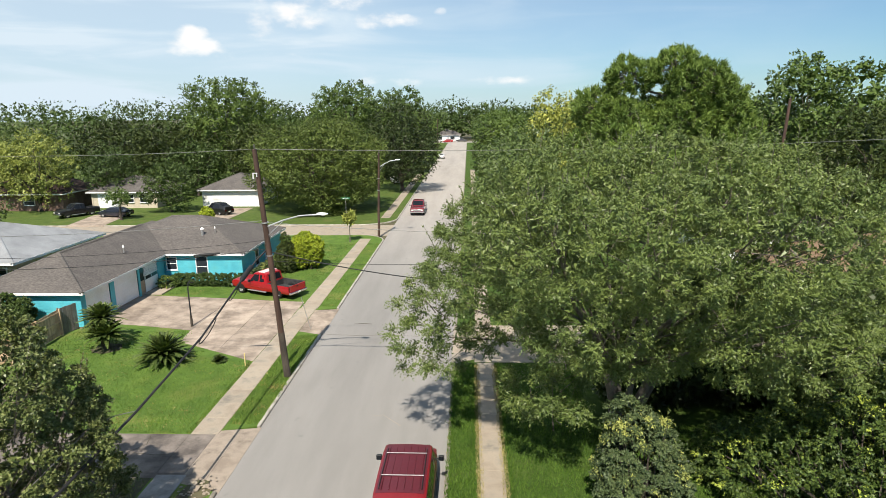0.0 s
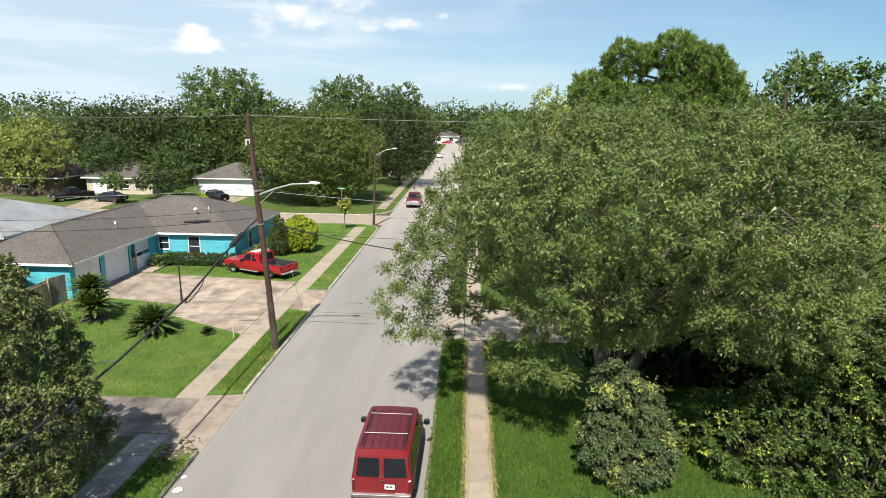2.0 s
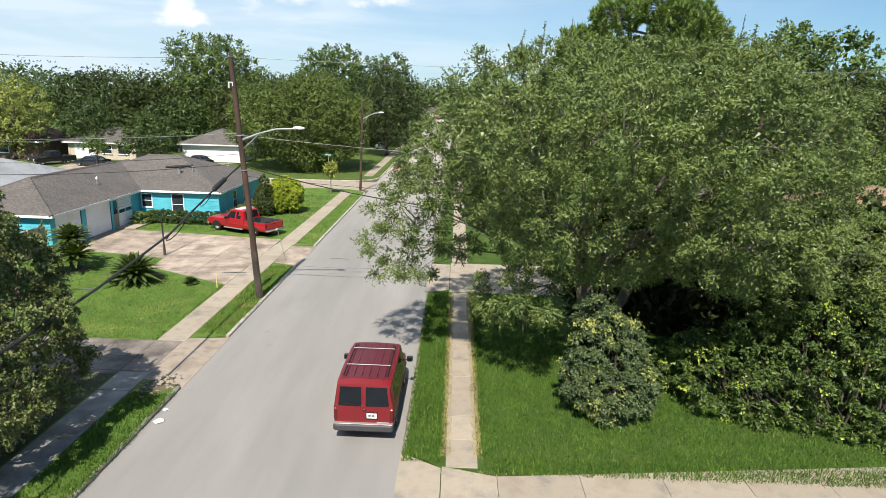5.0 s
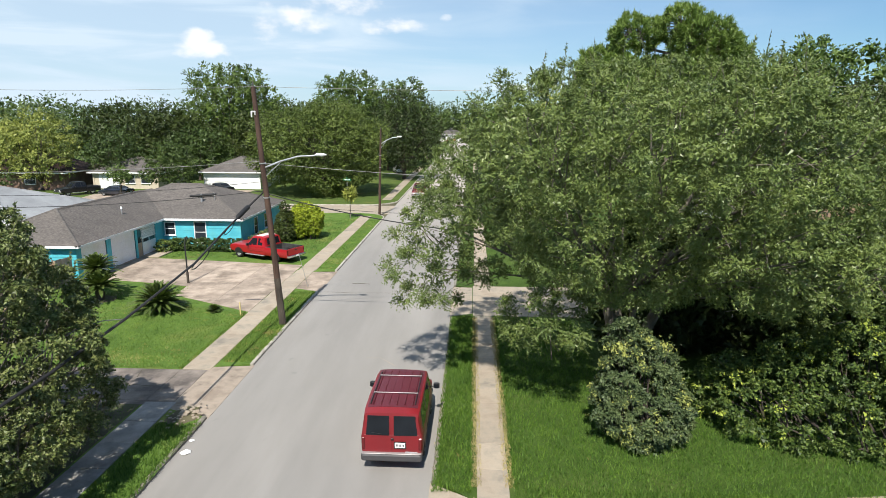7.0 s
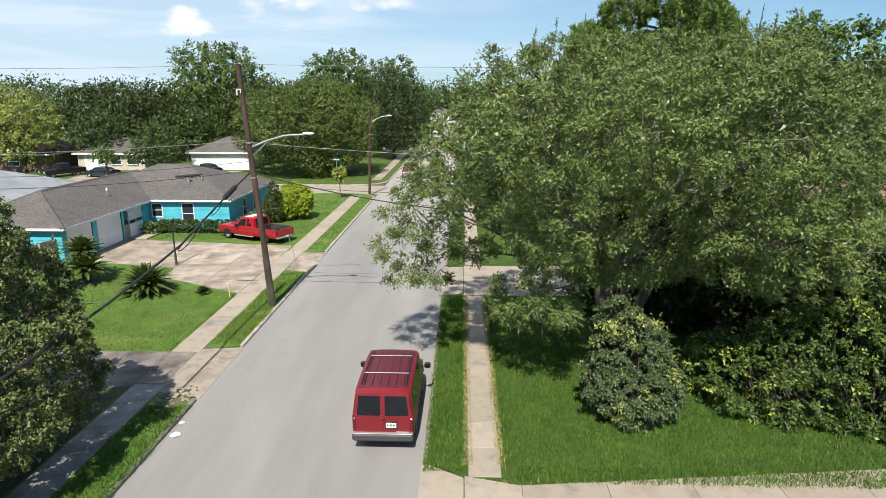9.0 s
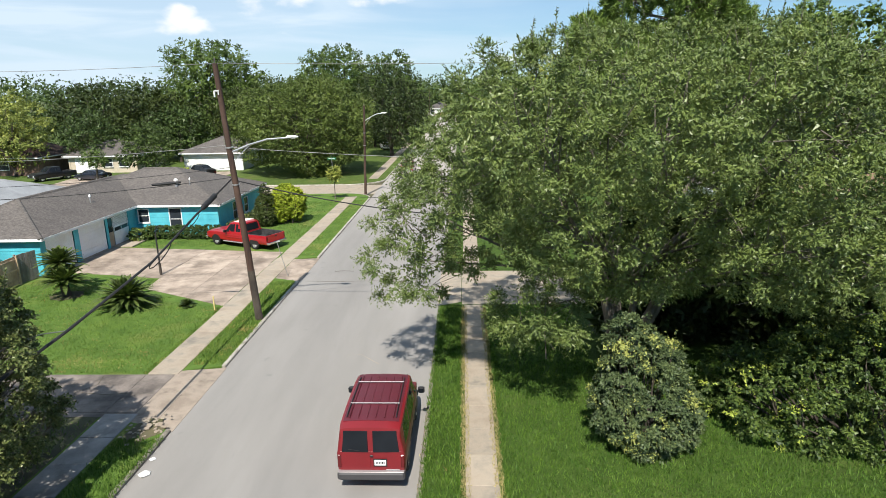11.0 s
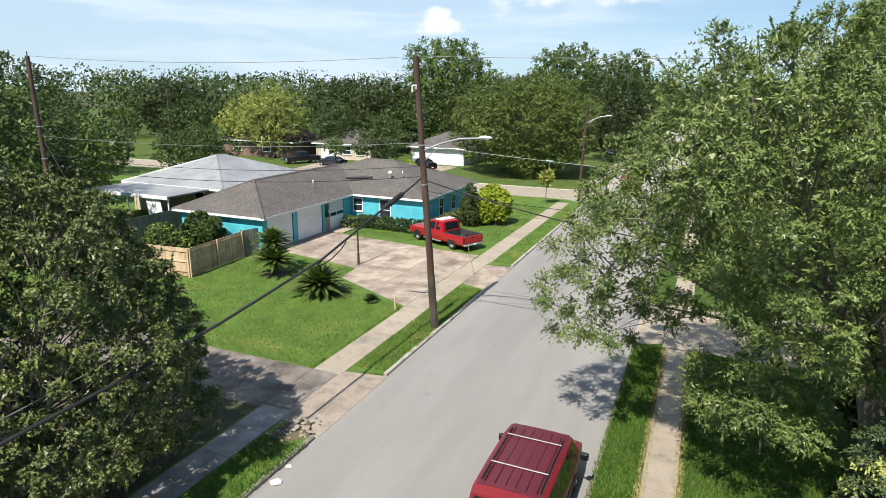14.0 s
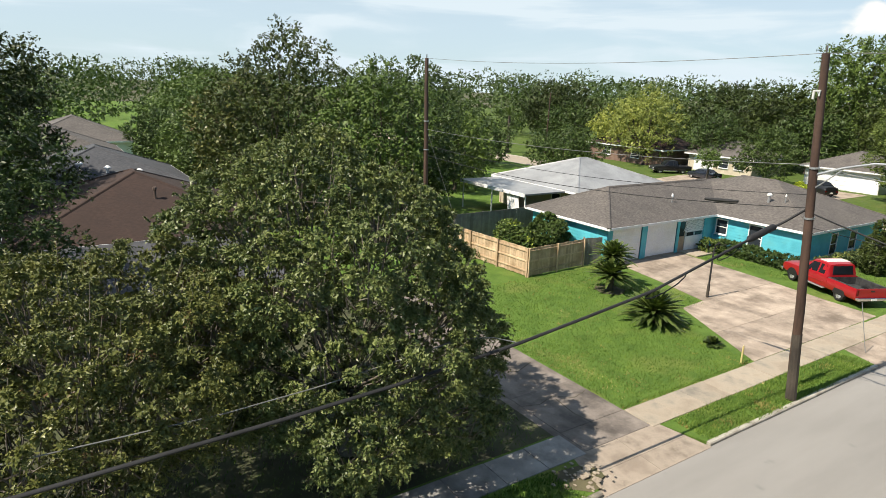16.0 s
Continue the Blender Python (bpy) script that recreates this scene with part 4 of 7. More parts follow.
def shrub(name, label, lobes, leaf, total, length, width, seed, gap=0.2, category="shrub", droop=0.2, group="", head=None, loose=0.5, apart=1.2, shoots=0):
    """A shrub: a low tangle of stems and heads of leaves."""
    rng = np.random.default_rng(seed)
    c = np.mean([L[:2] for L in lobes], 0)
    t = thing(name, label, category, group, at=pose(c[0], c[1], 0))
    local = [(L[0] - c[0], L[1] - c[1], *L[2:]) for L in lobes]
    g = Geo()
    for L in local:
        for k in range(3):
            e = Vector(L[:3]) + Vector(rng.normal(size=3)) * 0.35 * L[3]
            s = Vector((L[0] * 0.75 + rng.uniform(-0.15, 0.15), L[1] * 0.75 + rng.uniform(-0.15, 0.15), -0.1))
            g.tube([s, s.lerp(e, 0.5) + Vector((0, 0, 0.1)), e], [0.04, 0.028, 0.01], 5)
    part("branchwork", g, BARK_DARK, t, smooth=60)
    head = head or 0.14 + 0.12 * np.mean([L[3] for L in lobes])
    area = sum(4 * math.pi * (L[3] * L[4] + L[3] * L[5] + L[4] * L[5]) / 3 for L in local)
    p, o = shell_points(rng, local, int(min(9000, 40 + 5 * area / (head * apart) ** 2)), gap, 0.12, 0.8)
    p, o = spaced(rng, p, o, head * apart)
    keep = p[:, 2] > 0.05
    p, o = p[keep], o[keep]
    v = [heads(rng, p, o, head, total, length, width, droop, loose, fill=0.2, coarse=1.45)]
    if shoots:
        pick = rng.choice(np.flatnonzero(o[:, 2] > 0.2), shoots)
        d = unit(o[pick] * 0.6 + rng.normal(size=(shoots, 3)) * 0.35 + np.array([0, 0, 0.7]))
        v.append(along(rng, p[pick], d, head * rng.uniform(1.6, 3.0, (shoots, 1)), unit(o[pick] + d), 16, length, width, 0.2, 0.6, 0.3))
    v = np.concatenate(v)
    v[:, 2] = np.maximum(v[:, 2], 0.015)
    ob = new("foliage", raw_mesh("foliage", v, np.arange(len(v)).reshape(-1, 3), leaf))
    ob.parent = t
    return t


rng_b = np.random.default_rng(8)
BUSH = [(15.3, 19.3, 1.2, 1.45, 1.35, 1.15), (14.75, 18.9, 1.15, 0.9, 0.9, 1.0), (16.0, 18.9, 1.0, 0.95, 0.9, 0.9), (15.4, 18.5, 0.9, 0.95, 0.8, 0.85), (15.9, 19.7, 1.7, 0.9, 0.9, 1.0), (14.9, 19.2, 2.2, 0.85, 0.85, 0.9), (15.5, 19.0, 2.1, 0.85, 0.8, 0.8),
        (15.1, 19.4, 3.0, 0.7, 0.7, 0.75), (14.75, 19.5, 3.5, 0.5, 0.5, 0.6), (15.7, 19.4, 2.8, 0.6, 0.6, 0.6), (14.3, 19.4, 1.5, 0.6, 0.6, 0.7), (16.4, 19.4, 1.2, 0.7, 0.7, 0.8)]
shrub("round_bush", "tall rounded dark green bush with pale new leaves", BUSH, LEAF_BUSH, 80000, 0.082, 0.048, 31, gap=0.25, head=0.30, droop=0.3, loose=0.6, apart=1.3, shoots=26)
HEDGE = [(25.8 + rng_b.uniform(-2.4, 3), 22 + rng_b.uniform(-1, 3), 2.2, 1.8, 1.6, 2.2) for k in range(7)]
for k in range(22):
    u = k / 21
    tall = 0.42 + 0.58 * min(1, u / 0.4)
    HEDGE.append((18.9 + 9.8 * u + rng_b.uniform(-0.4, 0.4), 20.6 - 3.3 * u + rng_b.uniform(-0.4, 1.4), (1.5 + rng_b.uniform(0, 1.3)) * tall, 1.4, 1.2, (1.5 + rng_b.uniform(0, 0.4)) * tall))
    if k % 2:
        HEDGE.append((18.9 + 10 * u, 19.5 - 3.1 * u + rng_b.uniform(-0.3, 0.3), 0.9, 1.1, 0.85, 1.1))
shrub("overgrown_hedge", "overgrown hedge of vines and shrubs, bright leaves on top", HEDGE, LEAF_VINE, 150000, 0.088, 0.064, 32, gap=0.34, head=0.40, loose=0.6, shoots=60)
# added screen of dark leaves, in place of the black shade under the crown
shrub("dark_leaf_screen", "added dark leaf screen standing in for the deep shade beneath the big tree", [(16.9 + 1.5 * k, 27.0 + rng_b.uniform(-0.6, 1.0), 3.0, 1.6, 1.5, 3.2) for k in range(10)], LEAF_DARK, 22000, 0.38, 0.24, 33, gap=0.0)


OAK_LABEL = "dense dark-green live oak with a broad crown"
WOOD_LABEL = "tall leafy green tree at the edge of the woods"


def grow(name, label, x, y, height, rx, ry, leaf, seed, clusters, px, crown_low=0.25, bark=BARK_DARK, gap=0.3, count=15, group="", size=0.42, clump=None, shoots=0, apart=1.2, fill=0.26):
    """A tree at (x, y); px: leaf tuft length in metres."""
    rng = np.random.default_rng(seed)
    rz = height * (1 - crown_low) / 2
    lobes = billow(rng, (x, y, height - rz), (rx * 0.94, ry * 0.94, rz * 0.94), count, size, 0.85, -0.92)
    return tree(name, label, (x, y, 0), (x + rng.uniform(-0.3, 0.3), y, max(1.2, height * crown_low)), lobes, 0.018 * height + 0.08, leaf, bark, int(clusters * 6.0), px * 0.56, px * 0.38, clump or 0.082 * (rx + ry) + 0.2, seed, gap=gap, group=group, inner=0.1, droop=0.12, loose=0.28, fill=fill, coarse=1.75, core=0.55, shoots=shoots, apart=apart)


# ---- houses ----
def hip_roof(geo, x0, x1, y0, y1, z, slope, over_x=None):
    """A hipped roof over a rectangle of eaves; the ridge runs along the longer side. Returns the ridge's ends."""
    w, l = x1 - x0, y1 - y0
    h = min(w, l) / 2
    top = z + h * slope
    if w >= l:
        a, b = (x0 + h, y0 + h, top), (x1 - h, y0 + h, top)
    else:
        a, b = (x0 + h, y0 + h, top), (x0 + h, y1 - h, top)
    c = [(x0, y0, z), (x1, y0, z), (x1, y1, z), (x0, y1, z)]
    low = [(x, y, z - 0.05) for x, y, _ in c]
    if w >= l:
        faces = [(0, 1, 5, 4), (1, 2, 5), (2, 3, 4, 5), (3, 0, 4)]
    else:
        faces = [(0, 1, 4), (1, 2, 5, 4), (2, 3, 5), (3, 0, 4, 5)]
    geo.add(c + [a, b] + low, faces + [(0, 6, 7, 1), (1, 7, 8, 2), (2, 8, 9, 3), (3, 9, 6, 0), (9, 8, 7, 6)])
    return Vector(a), Vector(b)


def ridge_caps(geo, lines, width=0.16, up=0.035):
    """Rounded caps that run along the ridges and hips."""
    for a, b in lines:
        a, b = Vector(a), Vector(b)
        d = (b - a).normalized()
        s = d.cross(Vector((0, 0, 1))).normalized()
        n = s.cross(d)
        rings = []
        for p in (a, b):
            rings.append([p - s * width - n * 0.05, p - s * width * 0.5 + n * up, p + n * up * 1.4, p + s * width * 0.5 + n * up, p + s * width - n * 0.05])
        geo.loft([list(map(tuple, r)) for r in rings])


def siding(geo, a, b, z0, z1, openings, course=0.2, lap=0.022):
    """Fills the list geo with lapped boards on the wall from a to b (outside on the right of that way), left open at (u0, u1, z0, z1)."""
    a, b = Vector((*a, 0)), Vector((*b, 0))
    length = (b - a).length
    d = (b - a) / length
    out = Vector((d.y, -d.x, 0))
    z = z0
    while z < z1 - 0.01:
        zt = min(z + course, z1)
        spans = [(0.0, length)]
        for u0, u1, w0, w1 in openings:
            if w0 < zt - 0.02 and w1 > z + 0.02:
                spans = [s for p, q in spans for s in ((p, min(q, u0)), (max(p, u1), q)) if s[1] - s[0] > 0.02]
        for p, q in spans:
            A, B = a + d * p, a + d * q
            v = [A + out * lap, B + out * lap, B + out * 0.004, A + out * 0.004]
            pts = [(*v[0].xy, z), (*v[1].xy, z), (*v[2].xy, zt), (*v[3].xy, zt), (*(A - out * 0.1).xy, z), (*(B - out * 0.1).xy, z), (*(B - out * 0.1).xy, zt), (*(A - out * 0.1).xy, zt)]
            geo.append(Geo().add(pts, [(0, 1, 2, 3), (5, 4, 7, 6), (4, 5, 1, 0), (3, 2, 6, 7), (4, 0, 3, 7), (1, 5, 6, 2)]))
        z = zt


def sided_wall(parent, a, b, z0, z1, openings, paint_mat, label):
    """A wall: a solid core and lapped boards, each its own piece."""
    length = math.hypot(b[0] - a[0], b[1] - a[1])
    w = part("wall", Geo().box(0.1, length - 0.1, 0.101, 0.2, z0, z1), paint_mat, parent, label, at=facing(a, b))
    boards = []
    siding(boards, a, b, z0, z1, openings)
    back = facing(a, b).inverted()
    for g in boards:
        part("board", g, paint_mat, w, at=back)


def facing(a, b):
    """A pose whose x runs from a to b along the wall, y into the wall, z up."""
    ang = math.degrees(math.atan2(b[1] - a[1], b[0] - a[0]))
    return pose(a[0], a[1], 0, 0, 0, ang)


def window(parent, at, u0, u1, z0, z1, sashes=2, name="window"):
    """A window in a wall: frame, sill, glass panes and a rail."""
    f = Geo()
    t = 0.07
    f.box(u0 - t, u0, -0.045, 0.06, z0 - t, z1 + t, 0.008).box(u1, u1 + t, -0.045, 0.06, z0 - t, z1 + t, 0.008)
    f.box(u0, u1, -0.045, 0.06, z1, z1 + t, 0.008).box(u0, u1, -0.045, 0.06, z0 - t, z0, 0.008)
    if sashes == 2:
        f.box(u0, u1, -0.02, 0.03, (z0 + z1) / 2 - 0.025, (z0 + z1) / 2 + 0.025, 0.005)
    w = part(name, f, WHITE, parent, "white-framed sash window", at=at)
    part("sill", Geo().box(u0 - 0.1, u1 + 0.1, -0.09, 0.02, z0 - t - 0.04, z0 - t, 0.008), WHITE, w)
    n = sashes
    for k in range(n):
        za, zb = z0 + (z1 - z0) * k / n, z0 + (z1 - z0) * (k + 1) / n
        part("pane", Geo().box(u0 + 0.01, u1 - 0.01, 0.012, 0.02, za + 0.02, zb - 0.02), DARK_GLASS, w)
    return w


def blind(parent, at, u0, u1, z0, z1):
    part("blind", Geo().box(u0, u1, 0.03, 0.04, z0, z1), WHITE, parent, "pale drawn blind", at=at)


SHADE_GREY = surface("grey_blue_panel", (0.26, 0.32, 0.34), (0.34, 0.40, 0.42), 20, 1.5, 0.8, 0.1)


def corner_house():
    h = thing("house", "teal lap-sided single-storey house with grey hipped roof", "house")
    EAVE = 2.5
    wing = (-23.6, -15.65, 36.95, 54.0)
    main = (-23.6, -9.1, 48.2, 59.9)
    # walls: east of the wing, south and east of the main part, the rest
    sided_wall(h, (-23.1, 37.3), (-16.05, 37.3), 0.12, EAVE, [], TEAL, "teal lap siding")
    east = facing((-16.05, 37.3), (-16.05, 48.55))
    sided_wall(h, (-16.05, 37.3), (-16.05, 48.55), 0.12, EAVE, [(0.5, 3.3, 0.0, 2.28), (3.85, 7.0, 0.0, 2.28), (7.3, 8.05, 0.0, 2.3), (8.05, 10.1, 0.0, 2.4)], TEAL, "teal lap siding")
    south = facing((-16.05, 48.55), (-9.45, 48.55))
    W1, W2 = (0.25, 1.05, 1.15, 2.15), (2.75, 3.65, 0.55, 2.2)
    sided_wall(h, (-16.05, 48.55), (-9.45, 48.55), 0.12, EAVE, [W1, W2], TEAL, "teal lap siding")
    side = facing((-9.45, 48.55), (-9.45, 59.3))
    E1, E2 = (3.2, 4.0, 0.65, 2.05), (5.85, 6.75, 0.75, 2.0)
    sided_wall(h, (-9.45, 48.55), (-9.45, 59.3), 0.12, EAVE, [E1, E2], TEAL, "teal lap siding")
    sided_wall(h, (-9.45, 59.3), (-23.1, 59.3), 0.12, EAVE, [], TEAL, "teal lap siding")
    sided_wall(h, (-23.1, 59.3), (-23.1, 37.3), 0.12, EAVE, [], TEAL, "teal lap siding")
    part("foundation", Geo().box(-23.08, -16.07, 37.32, 59.28, -0.1, 0.118).box(-16.07, -9.47, 48.57, 59.28, -0.1, 0.118), WALK, h)
    window(h, south, *W1)
    w = window(h, south, *W2)
    blind(h, south, 2.8, 3.6, 0.62, 2.15)
    window(h, side, *E1)
    window(h, side, *E2)
    # garage: two white sectional doors with grooved panels
    for u0, u1 in ((0.5, 3.3), (3.85, 7.0)):
        d = part("garage_door", Geo().box(u0, u1, 0.05, 0.09, 0.03, 2.28), WHITE, h, "white sectional garage door", at=east)
        for r in range(4):
            part("panel", Geo().box(u0 + 0.02, u1 - 0.02, 0.03, 0.055, 0.04 + 0.56 * r, 0.594 + 0.56 * r, 0.004), WHITE, d)
    for u in (3.3, 7.0):
        part("trim_board", Geo().box(u, u + (0.55 if u < 4 else 0.3), -0.035, 0.1, 0.05, 2.45, 0.01), TEAL, h, at=east)
    # entry beside the garage
    d = part("door", Geo().box(7.32, 8.03, 0.06, 0.1, 0.05, 2.28), TAN, h, "tan door with a dark upper pane", at=east)
    part("pane", Geo().box(7.4, 7.96, 0.04, 0.062, 1.15, 2.18), DARK_GLASS, d)
    g = Geo().box(8.06, 10.08, 0.05, 0.1, 0.05, 2.4)
    lat = part("lattice_wall", g, SHADE_GREY, h, "white lattice screen with two narrow windows", at=east)
    for k in range(13):
        u = 8.15 + 0.15 * k
        a = Geo().box(-0.015, 0.015, 0.03, 0.05, -0.56, 0.56)
        for s in (35, -35):
            b = Geo().box(-0.02, 0.02, 0.026 + 0.004 * (s > 0), 0.05, -0.5, 0.5)
            part("lattice_slat", b, WHITE, lat, at=pose(u, 0, 1.88, 0, s, 0))
    part("lower_panel", Geo().box(8.08, 10.06, 0.02, 0.052, 0.06, 1.08), WHITE, lat)
    part("lattice_frame", Geo().box(8.06, 10.08, 0.015, 0.053, 1.4, 1.46).box(8.06, 10.08, 0.015, 0.053, 2.3, 2.4), WHITE, lat)
    for u in (8.25, 9.2):
        part("pane", Geo().box(u, u + 0.75, 0.03, 0.052, 1.12, 1.36), DARK_GLASS, lat)
    part("soffit", Geo().box(-23.55, -15.7, 37.0, 54, EAVE - 0.02, EAVE + 0.01).box(-23.55, -9.15, 48.25, 59.85, EAVE - 0.018, EAVE + 0.008), WHITE, h)
    # roof with white fascia
    g = Geo()
    a, b = hip_roof(g, *wing[:2], wing[2], wing[3] + 4, EAVE + 0.06, 0.45)
    r1 = part("roof", g, ROOF_GREY, h, "weathered grey-brown asphalt shingles")
    g = Geo()
    c, d = hip_roof(g, *main, EAVE + 0.055, 0.385)
    part("roof", g, ROOF_GREY, h, "weathered grey-brown asphalt shingles")
    g = Geo()
    ridge_caps(g, [(a, (a.x, 52.2, a.z)), ((wing[0], wing[2], EAVE + 0.06), a), ((wing[1], wing[2], EAVE + 0.06), a),
                   (c, d), ((main[1], main[2], EAVE + 0.055), d), ((main[1], main[3], EAVE + 0.055), d)])
    part("ridge_cap", g, ROOF_GREY, r1)
    g = Geo()
    for x0, x1, y0, y1 in ((wing[0], wing[1], wing[2] - 0.025, wing[2]), (wing[1], wing[1] + 0.025, wing[2], main[2]), (wing[1], main[1], main[2] - 0.025, main[2]), (main[1], main[1] + 0.025, main[2], main[3]), (wing[0] - 0.025, wing[0], wing[2], main[3])):
        g.box(x0, x1, y0, y1, EAVE - 0.12, EAVE + 0.045, 0.004)
    part("fascia", g, WHITE, h, "white eaves board")
    # roof vents
    for x, y, z, r in ((-13.6, 50.9, 3.55, 0.14), (-17.4, 45.2, 3.25, 0.06), (-12.6, 51.2, 3.6, 0.05)):
        v = part("roof_vent", Geo().tube([(x, y, z), (x, y, z + 0.55)], r * 0.7, 10), GALVANISED, h, smooth=40)
        part("cap", Geo().tube([(x, y, z + 0.5), (x, y, z + 0.6), (x, y, z + 0.72)], [r * 1.25, r * 1.3, r * 0.4], 10), WHITE, v, smooth=30)
    part("porch_step", Geo().box(-16.15, -14.6, 44.9, 47.9, 0, 0.1, 0.01), WALK, h)
    return h


corner_house()


def plain_house(name, label, x0, x1, y0, y1, eave, slope, wall_mat, roof_mat, over=0.5, garage=None, wins=(), turn=0.0, ridge=True):
    """A hip-roofed house: four walls, roof, fascia, windows and a garage door on its street side (its y0 side)."""
    cx, cy = (x0 + x1) / 2, (y0 + y1) / 2
    h = thing(name, label, "house", at=pose(cx, cy, 0, 0, 0, turn))
    x0, x1, y0, y1 = x0 - cx, x1 - cx, y0 - cy, y1 - cy
    for a, b in (((x0, y0), (x1, y0)), ((x1, y0), (x1, y1)), ((x1, y1), (x0, y1)), ((x0, y1), (x0, y0))):
        length = math.hypot(b[0] - a[0], b[1] - a[1])
        part("wall", Geo().box(0.0, length - 0.001, 0.06, 0.26, -0.1, eave), wall_mat, h, at=facing(a, b))
    front = facing((x0, y0), (x1, y0))
    for u0, u1, z0, z1 in wins:
        window(h, front, u0, u1, z0, z1)
    if garage:
        u0, u1, z0, z1 = garage
        d = part("garage_door", Geo().box(u0, u1, 0.05, 0.09, z0, z1), WHITE, h, "white garage door", at=front)
        for r in range(4):
            hh = (z1 - z0) / 4
            part("panel", Geo().box(u0 + 0.05, u1 - 0.05, 0.03, 0.055, z0 + hh * r + 0.02, z0 + hh * (r + 1) - 0.02, 0.01), WHITE, d)
    g = Geo()
    a, b = hip_roof(g, x0 - over, x1 + over, y0 - over, y1 + over, eave + 0.05, slope)
    r = part("roof", g, roof_mat, h)
    if ridge:
        g = Geo()
        z = eave + 0.05
        ends = ((x0 - over, y0 - over, z), (x1 + over, y0 - over, z), (x1 + over, y1 + over, z), (x0 - over, y1 + over, z))
        wide = (x1 - x0) >= (y1 - y0)
        pairs = ((ends[0], a), (ends[3], a), (ends[1], b), (ends[2], b)) if wide else ((ends[0], a), (ends[1], a), (ends[2], b), (ends[3], b))
        ridge_caps(g, [(a, b), *pairs])
        part("ridge_cap", g, roof_mat, r)
    g = Geo()
    for p in ((x0 - over, x1 + over, y0 - over - 0.03, y0 - over), (x0 - over, x1 + over, y1 + over, y1 + over + 0.03), (x0 - over - 0.03, x0 - over, y0 - over, y1 + over), (x1 + over, x1 + over + 0.03, y0 - over, y1 + over)):
        g.box(*p, eave - 0.14, eave + 0.04)
    part("fascia", g, WHITE, h)
    return h


# the neighbour with the metal roof, and its lean-to
plain_house("house", "low cream house with a pale standing-seam metal roof", -37.0, -26.6, 45.2, 56.5, 2.6, 0.36, CREAM, METAL_ROOF, 0.6, wins=((7.4, 8.4, 1.0, 2.1), (9.0, 9.9, 1.0, 2.1)))
carport = thing("carport", "flat-roofed white carport with metal roof on thin posts", "carport")
part("roof", Geo().box(-36.5, -27.4, 40.2, 45.0, 2.45, 2.6, 0.02), METAL_ROOF, carport)
part("fascia", Geo().box(-36.5, -27.4, 40.12, 40.2, 2.35, 2.62), WHITE, carport)
for x, y in ((-36.3, 40.4), (-32, 40.4), (-27.6, 40.4)):
    part("post", Geo().box(x - 0.05, x + 0.05, y - 0.05, y + 0.05, 0, 2.46, 0.008), WHITE, carport)
g = Geo()
for k in range(9):
    g.loft([[(-29.6 + 0.16 * k, 40.3 + 0.06 * (k % 2), 0.55), (-29.44 + 0.16 * k, 40.3 + 0.06 * ((k + 1) % 2), 0.55), (-29.44 + 0.16 * k, 40.33 + 0.06 * ((k + 1) % 2), 0.55), (-29.6 + 0.16 * k, 40.33 + 0.06 * (k % 2), 0.55)],
            [(-29.9 + 0.16 * k, 40.3 + 0.06 * (k % 2), 2.4), (-29.74 + 0.16 * k, 40.3 + 0.06 * ((k + 1) % 2), 2.4), (-29.74 + 0.16 * k, 40.33 + 0.06 * ((k + 1) % 2), 2.4), (-29.9 + 0.16 * k, 40.33 + 0.06 * (k % 2), 2.4)]])
tagged(part("curtain", g, WHITE, smooth=60), "white patterned curtain hanging from the carport roof", "curtain")

# houses past the side street
plain_house("house", "white single-storey house with dark hipped roof and garage", -31.4, -22.6, 91.5, 101.0, 2.6, 0.42, WHITE, ROOF_GREY, 0.5, garage=(1.6, 5.6, 0.05, 2.2))
plain_house("house", "cream single-storey house half hidden by garden trees", -48.2, -38.0, 90.5, 99.5, 2.5, 0.40, CREAM, ROOF_GREY, 0.5, garage=(1.0, 4.2, 0.05, 2.2), wins=((5.2, 6.6, 0.9, 2.1), (7.6, 9.0, 0.9, 2.1)))
plain_house("house", "brick house under a brown roof behind a yellow tree", -66.0, -51.0, 88.0, 98.0, 2.6, 0.45, BRICK_FAR, ROOF_BROWN, 0.5, wins=((3, 4.6, 0.9, 2.1), (9, 10.6, 0.9, 2.1)))
# roofs to the south-west
brown = plain_house("house", "low house with a broad reddish-brown shingle roof", -36.6, -23.8, 6.5, 18.2, 2.7, 0.40, BRICK_FAR, ROOF_BROWN, 0.6, wins=((3, 4.6, 0.9, 2.1),))
part("roof_vent", Geo().tube([(3.4, 0.6, 4.0), (3.4, 0.6, 4.75)], 0.07, 8).tube([(3.4, 0.6, 4.7), (3.4, 0.6, 4.82)], [0.13, 0.11], 8), DULL_PIPE, brown, "rusty vent pipe", smooth=40)
FELT = surface("dark_roof_felt", (0.03, 0.031, 0.036), (0.065, 0.066, 0.075), 30, 0.8, 0.9, 0.2)
annex = thing("annex", "low annex with a nearly flat dark grey felt roof", "house")
part("wall", Geo().box(-22.8, -15.2, 7.2, 16.6, -0.1, 2.3), BRICK_FAR, annex)
part("roof", Geo().loft([[(-23.1, 6.8, 2.32), (-14.8, 6.8, 2.3), (-14.8, 17.0, 2.3), (-23.1, 17.0, 2.32)], [(-23.1, 6.8, 2.75), (-14.8, 6.8, 2.42), (-14.8, 17.0, 2.42), (-23.1, 17.0, 2.75)]]), FELT, annex)
